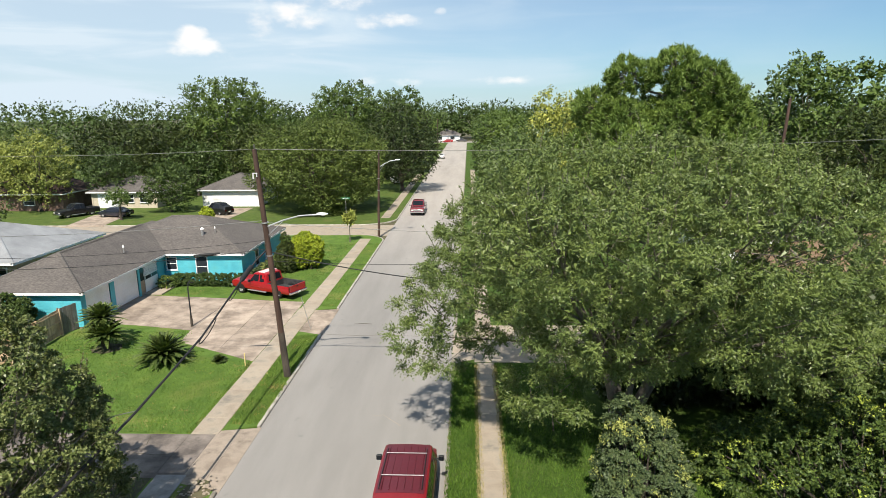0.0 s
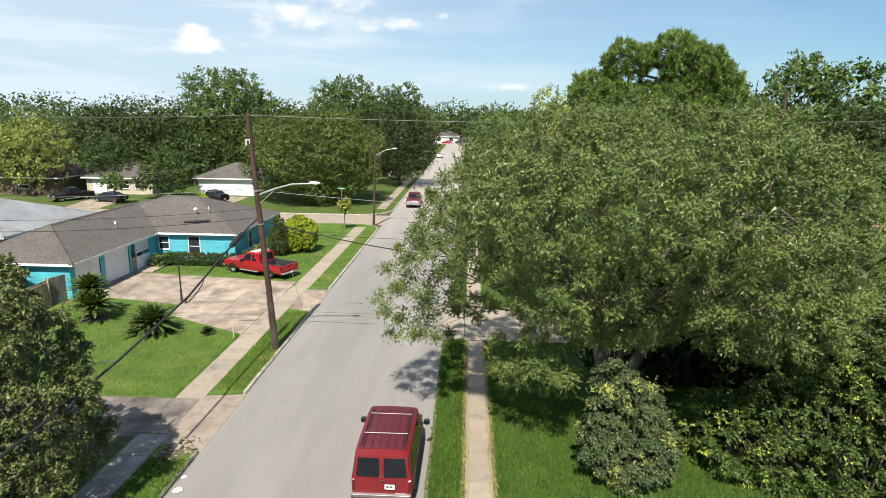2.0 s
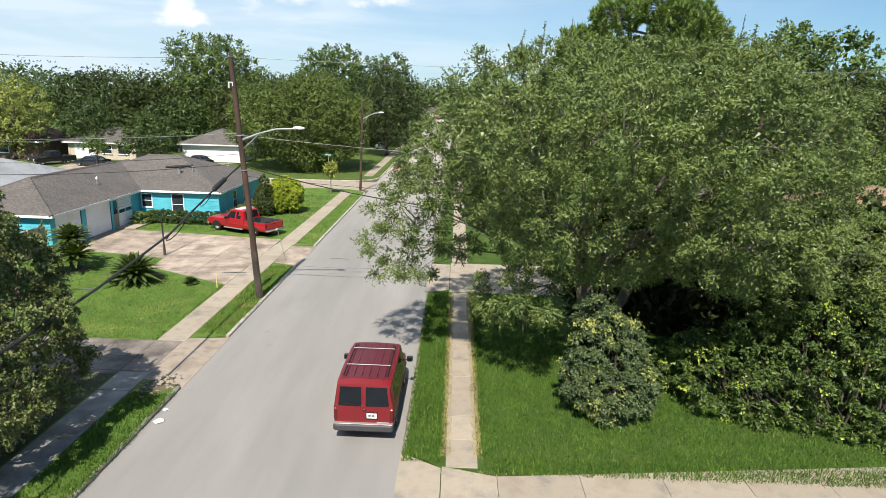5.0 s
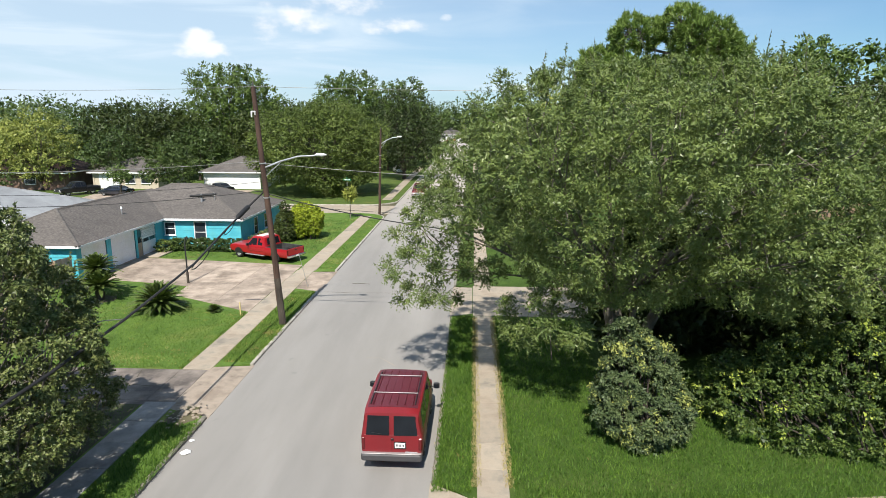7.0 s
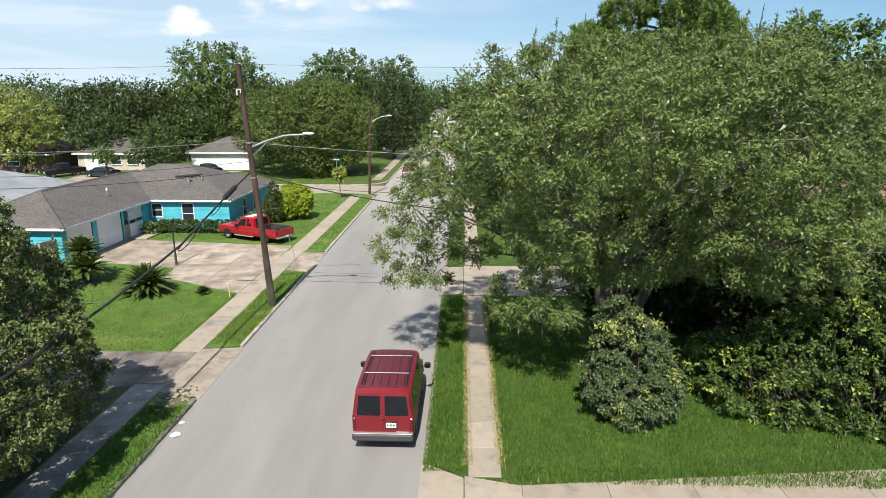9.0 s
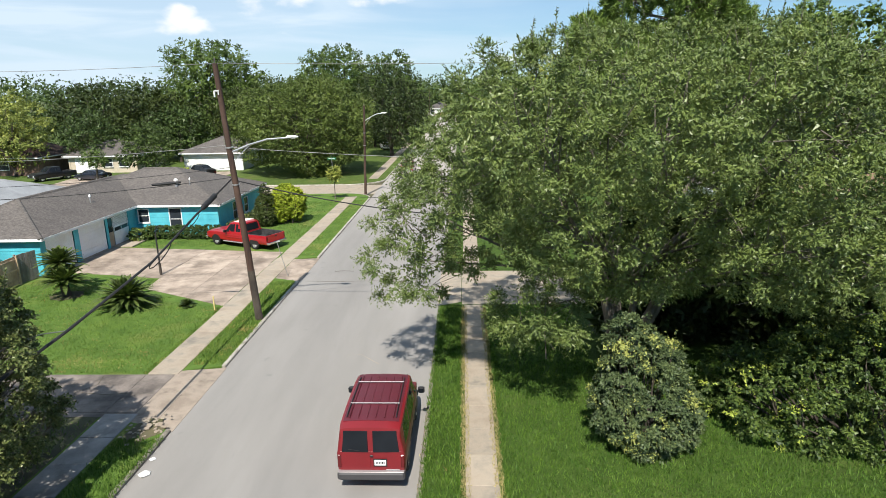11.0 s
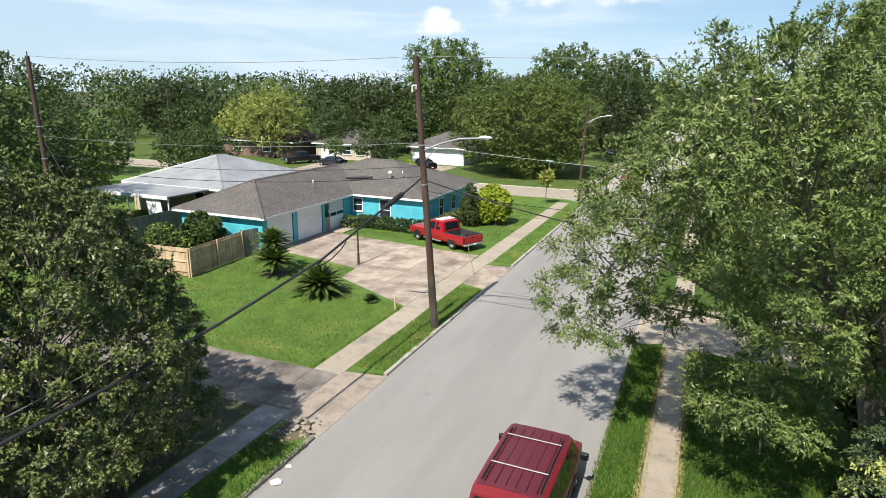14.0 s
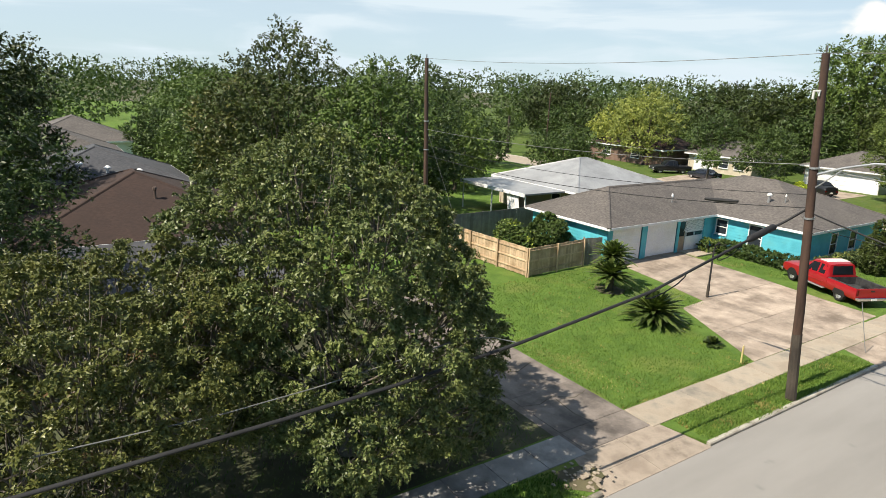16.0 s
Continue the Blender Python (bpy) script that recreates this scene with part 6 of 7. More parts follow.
pickup("pickup_truck", "maroon crew-cab pickup with covered bed, driving up the street", pose(2.3, 85.5, ROAD_Z, 0, 0, 180), MAROON, (-0.95, 1.25), BLACK_PLASTIC, length=5.9, crew=True, plate_front=True)


def sedan(name, label, at, colour, tall=1.45, length=4.6, category="car"):
    r = length / 2
    k = tall / 1.45
    rows = [(-r, 0.78, 0.45, 0.80, 0.80, 0.66, 0.86 * k), (-r + 0.12, 0.84, 0.32, 0.86, 0.92, 0.72, 1.0 * k), (-r + 0.7, 0.86, 0.26, 0.90, 0.95, 0.70, 1.06 * k), (-r + 1.35, 0.87, 0.25, 0.90, 0.95, 0.60, 1.40 * k), (-0.1, 0.87, 0.25, 0.90, 0.94, 0.60, 1.45 * k), (0.45, 0.87, 0.25, 0.90, 0.93, 0.59, 1.40 * k),
            (1.15, 0.87, 0.26, 0.89, 0.90, 0.66, 0.98), (r - 0.4, 0.84, 0.3, 0.86, 0.78, 0.66, 0.84), (r - 0.05, 0.76, 0.38, 0.77, 0.62, 0.6, 0.68), (r, 0.7, 0.42, 0.72, 0.55, 0.56, 0.6)]
    b = Body(rows)
    t = thing(name, label, category, at=at)
    part("body", b.mesh(), colour, t, smooth=40)
    for s in (-1, 1):
        part("side_window", b.side_pane(s, -r + 1.1, -0.15, 0.12, 0.85, 0.3, 0.0), CAR_GLASS, t)
        part("side_window", b.side_pane(s, -0.05, 0.98, 0.12, 0.85, 0.0, -0.5), CAR_GLASS, t)
        part("tail_lamp", Geo().box(min(s * 0.5, s * 0.78), max(s * 0.5, s * 0.78), -r - 0.01, -r + 0.1, 0.62, 0.78, 0.02), RED_LENS, t)
        part("head_lamp", Geo().box(min(s * 0.42, s * 0.7), max(s * 0.42, s * 0.7), r - 0.12, r + 0.012, 0.48, 0.6, 0.02), CLEAR_LENS, t)
        mirror(t, s * 0.86, 0.8, 0.98, s, colour)
        for y in (-1.35, 1.35):
            arch(t, s * 0.875, y, 0.37, s)
            wheel(t, s * 0.78, y, 0.315, 0.2, s)
    part("windscreen", b.top_pane(1.08, 0.5, 0, 0, 0.9, 0.9), CAR_GLASS, t)
    part("rear_window", b.top_pane(-r + 0.8, -r + 1.3, 0, 0, 0.85, 0.9), CAR_GLASS, t)
    part("number_plate", Geo().box(-0.16, 0.16, -r - 0.02, -r - 0.002, 0.5, 0.62), PLATE, t)
    return t


NAVY = paint("dark_blue_paint", (0.012, 0.016, 0.03), 0.2, 0.8)
BLACK_CAR = paint("black_car_paint", (0.008, 0.008, 0.009), 0.35, 0.2)
GREY_CAR = paint("grey_car_paint", (0.10, 0.10, 0.105), 0.25, 0.6, 0.3)
WHITE_CAR = paint("white_car_paint", (0.75, 0.75, 0.74), 0.25, 0.6)
pickup("pickup_truck", "dark grey pickup parked in a far driveway", pose(-46.0, 83.4, 0.0, 0, 0, 150), BLACK_CAR, (-0.8, 1.1), length=5.5)
sedan("car", "dark blue saloon car parked on a far driveway", pose(-40.0, 82.6, 0.0, 0, 0, 80), NAVY, 1.42, 4.7)
sedan("suv", "black sport utility car parked before a white garage", pose(-26.2, 84.6, 0.0, 0, 0, 60), BLACK_CAR, 1.7, 4.9, "suv")
sedan("car", "white saloon car parked far down the street", pose(1.1, 190, ROAD_Z), WHITE_CAR, 1.45, 4.7)
sedan("car", "white saloon car parked under the oaks", pose(-5.0, 122, 0.0, 0, 0, 20), WHITE_CAR, 1.45, 4.7)
sedan("car", "red car crossing at the end of the street", pose(-0.5, 293, ROAD_Z, 0, 0, 90), RED_TRUCK, 1.6, 4.8)
pickup("pickup_truck", "pale grey pickup crossing at the end of the street", pose(6.0, 296.5, ROAD_Z, 0, 0, 90), GREY_CAR, (-0.8, 1.1), length=5.5)


# ---- poles, wires, street things ----
def sagging(a, b, sag, n=18):
    a, b = Vector(a), Vector(b)
    return [tuple(a.lerp(b, k / n) - Vector((0, 0, 4 * sag * (k / n) * (1 - k / n)))) for k in range(n + 1)]


def cable(name, label, pts, r, material=None, category="cable"):
    return tagged(part(name, Geo().tube(pts, r, 6), material or WIRE, smooth=60), label, category)


def pole(label, base, top, r0, r1, lamp_tip=None, lamp_z=None, band=True):
    base, top = Vector(base), Vector(top)
    p = thing("utility_pole", label, "utility pole", at=Matrix.Translation(base))
    d = top - base
    n = 7
    rnd = random.Random(int(base.y * 10))
    pts = [d * (k / n) + Vector((rnd.uniform(-0.02, 0.02), rnd.uniform(-0.02, 0.02), 0)) * (0 < k < n) for k in range(n + 1)]
    pts[0] = d * -0.02
    part("shaft", Geo().tube(pts, [r0 + (r1 - r0) * k / n for k in range(n + 1)], 12), POLE_WOOD, p, smooth=50)
    part("insulator", Geo().tube([d, d + Vector((0, 0, 0.08)), d + Vector((0, 0, 0.2)), d + Vector((0, 0, 0.24))], [0.02, 0.035, 0.03, 0.012], 8), DULL_METAL, p, smooth=40)
    if band:
        for u in (0.56, 0.70):
            part("clamp", Geo().tube([d * u, d * u + d.normalized() * 0.06], r0 * 0.98, 12), GALVANISED, p)
    if lamp_tip:
        tip = Vector(lamp_tip) - base
        at = d * ((lamp_z - base.z) / d.z)
        mid = at.lerp(tip, 0.55) + Vector((0, 0, (tip.z - at.z) * 0.32))
        arm = part("lamp_arm", Geo().tube([at, at.lerp(mid, 0.5) + Vector((0, 0, 0.05)), mid, tip - (tip - mid).normalized() * 0.45], [0.045, 0.042, 0.038, 0.034], 8), GALVANISED, p, smooth=50)
        part("brace", Geo().tube([at - Vector((0, 0, 0.5)), at.lerp(mid, 0.5)], 0.02, 6), GALVANISED, arm)
        along = (tip - mid).normalized()
        along.z = 0.02
        a = tip - along * 0.55
        rings = []
        side = along.cross(Vector((0, 0, 1))).normalized()
        for u, w, h in ((0.0, 0.05, 0.05), (0.08, 0.1, 0.08), (0.25, 0.13, 0.09), (0.42, 0.14, 0.07), (0.55, 0.08, 0.03)):
            c = a + along * u
            rings.append([tuple(c + side * w * x + Vector((0, 0, h * z))) for x, z in ((1, 0), (0.7, 0.7), (0, 1), (-0.7, 0.7), (-1, 0), (-0.6, -0.5), (0.6, -0.5))])
        head_part = part("lamp_head", Geo().loft(rings), WHITE, p, "pale cobra-head street lamp", smooth=40)
        part("lens", Geo().box(-0.09, 0.09, -0.12, 0.12, -0.06, -0.03, 0.015), CLEAR_LENS, head_part, at=Matrix.Translation(a + along * 0.34))
    return p


P1 = pole("tall leaning brown wooden utility pole with a street lamp arm", (-0.31, 30.0, 0), (-0.78, 28.92, 12.1), 0.17, 0.115, (2.53, 29.15, 8.92), 8.25)
part("bracket", Geo().box(-0.62, -0.40, -1.15, -1.09, 10.92, 10.98, 0.01).box(-0.64, -0.57, -1.16, -1.08, 10.68, 10.97, 0.015).box(-0.46, -0.41, -1.14, -1.1, 10.78, 10.93, 0.01), CLEAR_LENS, P1, "white bracket near the pole top")
part("band", Geo().tube([(0, 0, 0.0), (-0.047, -0.107, 1.2), (-0.101, -0.232, 2.6)], [0.184, 0.178, 0.168], 12), BARK_DARK, P1, "dark band round the foot")
P2 = pole("straight brown wooden pole with a street lamp at the corner", (-0.85, 67.9, 0), (-0.40, 66.9, 9.5), 0.15, 0.1, (1.9, 67.2, 8.7), 7.9)
P3 = pole("tall wooden utility pole among the garden trees", (-22.6, 27.9, 0), (-22.9, 27.8, 12.3), 0.16, 0.11)
P4 = pole("tall pale wooden utility pole among trees", (33.4, 49.5, 0), (34.4, 49.9, 14.4), 0.16, 0.11)
for x, y, h in ((-2.0, 228, 11.5), (-5.5, 205, 9.5), (14.0, 128, 10.5)):
    pole("far wooden street pole", (x, y, 0), (x, y, h), 0.14, 0.1, (x + 2.0, y, h - 0.4) if h < 11 else None, h - 1)
pole("far wooden street pole among western trees", (-73, 84, 0), (-72.6, 84, 10.5), 0.14, 0.1)


def on(base, top, z):
    base, top = Vector(base), Vector(top)
    return base.lerp(top, z / top.z)


B1, T1 = (-0.31, 30.0, 0), (-0.78, 28.92, 12.1)
B3, T3 = (-22.6, 27.9, 0), (-22.9, 27.8, 12.3)
# the thick bundled cable that sags along the street towards the south
thick = [on(B1, T1, 7.1) + Vector((-0.1, 0, 0)), (-1.2, 29.16, 6.6), (-1.2, 26.3, 6.0), (-1.2, 22.4, 5.1), (-1.2, 19.8, 4.78), (-1.2, 17.4, 4.5), (-1.2, 13.9, 4.23), (-1.2, 11.3, 4.12), (-1.2, 9.2, 4.06), (-1.2, 7.0, 4.0), (-1.2, 2, 4.1), (-1.2, -6, 4.6), (-1.1, -22, 7.0)]
cable("cable", "thick black bundled cable sagging along the street", thick, 0.043, CABLE)
cable("cable", "thin grey cable running beside the thick one", [(-1.22, 17.4, 4.5), (-1.6, 16.9, 4.6), (-2.0, 16.2, 4.56), (-2.0, 14.3, 4.37), (-2.0, 12.35, 4.2), (-2.0, 10.4, 4.12), (-2.0, 6.7, 4.2), (-1.8, -2, 4.6), (-1.2, -22, 6.8)], 0.015, WIRE)
closure = tagged(part("splice_closure", Geo().tube([(-1.2, 28.55, 6.48), (-1.2, 28.4, 6.45), (-1.2, 27.1, 6.18), (-1.2, 26.95, 6.13)], [0.05, 0.12, 0.12, 0.05], 10), CABLE, smooth=40), "black cylindrical splice case clamped on the cable", "splice case")
loop = [(-1.2, 23.9, 5.42)] + [(-1.2, 23.0 + 0.9 * math.cos(a), 5.18 + 0.22 * math.cos(a) - 0.20 * abs(math.sin(a)) * (1 if math.sin(a) > 0 else -0.25)) for a in (0.3, 0.9, 1.6, 2.3, 2.9, 3.4, 4.0, 4.7, 5.4, 6.0)]
cable("cable_loop", "spare loop of black cable strapped under the line", loop, 0.02, CABLE)
loop = [(-1.2, 26.6, 6.05)] + [(-1.2, 26.0 + 0.6 * math.cos(a), 5.86 + 0.15 * math.cos(a) - 0.16 * abs(math.sin(a)) * (1 if math.sin(a) > 0 else -0.2)) for a in (0.3, 0.9, 1.6, 2.3, 2.9, 3.4, 4.0, 4.7, 5.4, 6.0)]
cable("cable_loop", "small spare loop of black cable near the splice case", loop, 0.016, CABLE)
# lines to the pole in the gardens
cable("cable", "thin dark line between two utility poles", sagging(on(B1, T1, 7.15), on(B3, T3, 6.6), 0.55), 0.016, CABLE)
cable("cable", "thin dark line between two utility poles", sagging(on(B1, T1, 7.6), on(B3, T3, 7.2), 0.5), 0.012, CABLE)
cable("cable", "grey line between two utility poles", sagging(on(B1, T1, 8.6), on(B3, T3, 8.15), 0.35), 0.014, WIRE)
cable("wire", "thin pale wire strung between the pole tops", sagging(on(B1, T1, 12.1), on(B3, T3, 12.3), 0.3), 0.011, WIRE)
small = tagged(part("splice_closure", Geo().tube(sagging((-3.0, 29.1, 6.98), (-4.3, 29.05, 6.87), 0.01, 3), [0.05, 0.07, 0.07, 0.05], 8), CABLE, smooth=40), "black splice case on the thin line", "splice case")
# lines across the street
cable("cable", "thick dark cable crossing the street into the big tree", sagging(on(B1, T1, 7.0), (13.5, 31.5, 4.6), 0.45), 0.028, CABLE)
cable("cable", "grey line crossing the street", sagging(on(B1, T1, 8.5), (26, 31.0, 7.6), 0.4), 0.014, WIRE)
cable("cable", "thin dark line crossing the street", sagging(on(B1, T1, 6.5), (17, 36, 5.2), 0.35), 0.011, CABLE)
cable("wire", "thin pale wire strung from the pole top across the street", sagging(on(B1, T1, 12.1), (42, 30.0, 12.9), 0.5), 0.012, WIRE)
cable("guy_wire", "thin steel guy wire by the pole", [on(B3, T3, 8.2), (-20.2, 29.6, 0.2)], 0.012, WIRE)
part("guy_guard", Geo().tube([(-0.95, 37.4, 0.0), (-1.3, 36.9, 2.3)], 0.016, 6), GALVANISED)
tagged(bpy.data.objects["guy_guard"], "leaning thin metal rod in the verge", "rod")

# basketball post without a board
hoop = thing("basketball_post", "dark metal basketball post with an empty ring, beside the driveway", "basketball post", at=pose(-9.0, 37.75, 0))
part("shaft", Geo().tube([(0, 0, -0.1), (0, 0, 1.0), (-0.02, 0, 2.6), (-0.02, 0.12, 2.95), (-0.02, 0.4, 3.05)], [0.05, 0.05, 0.045, 0.04, 0.035], 8), CABLE, hoop, smooth=50)
part("foot", Geo().tube([(0, 0, 0), (0, 0, 0.75)], [0.085, 0.075], 10), BARK_DARK, hoop)
part("ring", Geo().tube([(-0.02 + 0.225 * math.cos(a), 0.7 + 0.225 * math.sin(a), 2.9) for a in [2 * math.pi * k / 16 for k in range(17)]], 0.012, 6), CABLE, hoop, smooth=50)
part("arm", Geo().tube([(-0.02, 0.05, 2.7), (-0.02, 0.48, 2.9)], 0.02, 6), CABLE, hoop)

# street sign: green blade with unreadable lettering
sign = thing("street_sign", "small green street name sign on a thin post", "street sign", at=pose(-7.1, 80.8, 0))
part("post", Geo().tube([(0, 0, -0.1), (0, 0, 2.75)], 0.035, 8), GALVANISED, sign, smooth=50)
GREEN_SIGN = paint("sign_green", (0.01, 0.16, 0.07), 0.4)
blade = part("blade", Geo().box(-0.55, 0.55, -0.012, 0.012, 2.5, 2.75, 0.006), GREEN_SIGN, sign, "green blade with white lettering")
for k in range(6):
    part("character_bar", Geo().box(-0.42 + 0.14 * k, -0.33 + 0.14 * k, -0.016, -0.012, 2.57, 2.68), WHITE, blade)
part("cross_blade", Geo().box(-0.012, 0.012, -0.4, 0.4, 2.76, 2.98, 0.006), GREEN_SIGN, sign)
stake = tagged(part("marker_stake", Geo().box(-3.13, -3.07, 31.35, 31.41, -0.05, 0.75, 0.008), paint("yellow_plastic", (0.62, 0.5, 0.22), 0.5)), "short pale yellow marker stake at the lawn corner", "marker")


def crumpled(name, label, x, y, z, size, seed, material):
    rng = np.random.default_rng(seed)
    g = Geo()
    n, m = 7, 5
    rings = []
    for j in range(m):
        w = math.sin(math.pi * (j + 0.5) / m)
        rings.append([(x + size * w * math.cos(2 * math.pi * k / n) * rng.uniform(0.5, 1.3), y + size * w * math.sin(2 * math.pi * k / n) * rng.uniform(0.5, 1.3), z + size * 0.5 * (j / (m - 1)) * rng.uniform(0.6, 1.2)) for k in range(n)])
    g.loft(rings)
    return tagged(part(name, g, material), label, "litter")


crumpled("litter", "crumpled white bag lying in the gutter", 0.3, 17.45, ROAD_Z, 0.17, 3, PLATE)
crumpled("litter", "small scrap of white paper by the kerb", 0.16, 18.25, ROAD_Z, 0.10, 4, PLATE)
crumpled("rubble", "pale lump of broken concrete on the verge", -0.85, 19.9, 0.0, 0.22, 5, WALK)
crumpled("rubble", "pale lump of broken concrete on the verge", -0.5, 20.05, 0.0, 0.16, 6, WALK)
crumpled("rubble", "pale lump of broken concrete on the verge", -1.05, 20.25, 0.0, 0.14, 7, WALK)
rnd_p = random.Random(12)
bed = Geo().prism([(-0.85 + (0.62 + rnd_p.uniform(-0.14, 0.14)) * math.cos(2 * math.pi * k / 18), 19.75 + (0.72 + rnd_p.uniform(-0.2, 0.2)) * math.sin(2 * math.pi * k / 18)) for k in range(18)], -0.05, 0.006)
stones = Geo()
for k in range(60):
    sx, sy, sr = rnd_p.gauss(-0.8, 0.35), rnd_p.gauss(19.8, 0.45), rnd_p.uniform(0.02, 0.07)
    stones.box(sx - sr, sx + sr, sy - sr * 0.8, sy + sr * 0.8, 0.0, sr * 0.7, sr * 0.25)
tagged(part("gravel", stones, WALK, kind="stuff"), "scattered pale gravel and concrete crumbs on the verge", "gravel")
tagged(part("ground_patch", bed, EARTH, kind="structure"), "bare dark earth where the verge has worn away", "ground")


# ---- garden plants ----
def cycad(label, x, y, trunk, radius, seed, fronds=46, name="sago_palm", category="sago palm", stem=0.2):
    """A sago palm: short shaggy trunk and arching feathered fronds."""
    rng = np.random.default_rng(seed)
    t = thing(name, label, category, at=pose(x, y, 0))
    g = Geo().tube([(0, 0, -0.1), (0, 0, trunk * 0.5), (0, 0, trunk)], [stem, stem * 1.15, stem * 0.7], 10)
    part("trunk", g, BARK_DARK, t, smooth=40)
    for k in range(fronds):
        a = k * 2.39996 + rng.uniform(-0.2, 0.2)
        el = radians(-2 + 88 * (k / fronds) + rng.uniform(-6, 6))
        L = radius * rng.uniform(0.85, 1.1) * (1.0 if el < 1.0 else 0.9)
        d = Vector((math.cos(a) * math.cos(el), math.sin(a) * math.cos(el), math.sin(el)))
        s = Vector((-math.sin(a), math.cos(a), 0))
        pts = []
        for j in range(11):
            u = j / 10
            pts.append(Vector((0, 0, trunk)) + d * L * u - Vector((0, 0, 1)) * L * 0.25 * u * u)
        for p in pts:
            p.z = max(p.z, 0.04)
        f = Geo().tube(pts, [0.012 * (1 - 0.8 * j / 10) for j in range(11)], 4, False)
        for j in range(40):
            u = 0.1 + 0.88 * j / 39
            i = min(int(u * 10), 9)
            p = pts[i].lerp(pts[i + 1], u * 10 - i)
            tang = (pts[i + 1] - pts[i]).normalized()
            n = s.cross(tang).normalized()
            ln = 0.2 * math.sin(math.pi * min(1, u * 0.86 + 0.12)) + 0.03
            for q in (-1, 1):
                e = p + (s * q * 0.72 + tang * 0.62 + n * 0.22 * (1 if n.z > 0 else -1)) * ln
                w = tang * 0.033
                f.add([p - w, p + w, e], [(0, 1, 2)])
        part("frond", f, LEAF_CYCAD, t)
    return t


tagged(part("ground_patch", Geo().prism([(-12.45 + 0.85 * (1 + 0.1 * math.sin(3 * k)) * math.cos(2 * math.pi * k / 20), 33.8 + 0.8 * (1 + 0.1 * math.cos(2 * k)) * math.sin(2 * math.pi * k / 20)) for k in range(20)], -0.05, 0.03), EARTH, kind="structure"), "bare earth ring round the sago palm", "ground")
LEAF_CYCAD = leaf_stuff("sago_leaflet", (0.060, 0.094, 0.026), (0.092, 0.136, 0.038), (0.14, 0.185, 0.062), through_part=0.25, patch=0.1, rough=0.38)
cycad("sago palm with a short trunk on the front lawn", -12.4, 33.7, 0.85, 1.5, 41, 92)
cycad("sago palm with a short trunk on the front lawn", -12.95, 34.4, 1.75, 1.4, 44, 84)
cycad("low dark green sago palm spreading on the lawn", -8.0, 31.9, 0.45, 1.75, 42, 150)
cycad("small young sago palm near the driveway", -4.8, 31.95, 0.06, 0.5, 43, 18)
cycad("tall palm with drooping fronds beyond the far street", -75.0, 77.0, 6.4, 2.6, 45, 34, "palm_tree", "palm tree", 0.26)


def blob_row(rng, x0, y0, x1, y1, h, n, r):
    return [(x0 + (x1 - x0) * (k + 0.5) / n + rng.uniform(-0.05, 0.05), y0 + (y1 - y0) * (k + 0.5) / n, h * 0.52 + rng.uniform(-0.05, 0.05), r * rng.uniform(0.9, 1.15), r * 0.9, h * 0.5) for k in range(n)]


rng_g = np.random.default_rng(9)
shrub("clipped_hedge", "low clipped dark hedge along the house front", blob_row(rng_g, -15.0, 47.75, -9.0, 47.5, 0.95, 9, 0.55), LEAF_OAK, 18200, 0.10, 0.06, 51)
shrub("clipped_hedge", "low clipped hedge along the house side", blob_row(rng_g, -8.6, 48.6, -8.4, 58.0, 0.9, 12, 0.5), LEAF_BUSH, 15400, 0.11, 0.065, 52)
shrub("round_shrub", "small rounded green shrub at the corner of the entry", [(-15.2, 46.9, 0.5, 0.6, 0.6, 0.5), (-14.7, 47.3, 0.45, 0.5, 0.5, 0.45)], LEAF_VINE, 4000, 0.09, 0.06, 53)
shrub("golden_shrub", "large rounded bright yellow-green shrub on the corner lot", billow(rng_g, (-5.4, 53.6, 1.6), (1.75, 1.75, 1.85), 30, 0.28, 0.95, -0.85), LEAF_GOLD, 33600, 0.12, 0.07, 54, gap=0.05)
shrub("dark_conifer", "narrow dark conifer standing beside the golden shrub", [(-6.75, 52.0, 0.9, 0.85, 0.85, 0.95), (-6.75, 52.0, 1.9, 0.68, 0.68, 0.9), (-6.75, 52.0, 2.8, 0.4, 0.4, 0.75), (-7.1, 52.2, 1.5, 0.6, 0.6, 0.9)], LEAF_DARK, 12000, 0.11, 0.05, 55)
shrub("golden_shrub", "small yellow-green shrub past the side street", [(-25.6, 79.4, 0.8, 0.9, 0.9, 0.8), (-25.6, 79.4, 1.3, 0.5, 0.5, 0.5)], LEAF_GOLD, 4200, 0.16, 0.1, 56)
shrub("garden_bush", "leafy dark bush behind the board fence", billow(rng_g, (-19.6, 35.6, 1.5), (1.45, 1.1, 1.15), 10, 0.45, 0.85, -0.8), LEAF_OAK, 17600, 0.13, 0.075, 57)
shrub("garden_bush", "bright green bush behind the board fence", [(-20.2, 32.9, 1.2, 0.9, 0.9, 1.3), (-19.2, 33.1, 1.05, 0.8, 0.7, 1.15), (-21.2, 33.4, 1.1, 0.9, 0.8, 1.2)], LEAF_VINE, 12000, 0.13, 0.07, 58)
for k, (x, y) in enumerate(((-11.4, 82.8), (-9.0, 83.2))):
    shrub("grass_clump", "arching clump of tall grass by the side street", [(x, y, 0.5, 0.7, 0.65, 0.55)], LEAF_FEATHER, 1600, 0.6, 0.035, 60 + k, droop=0.3)
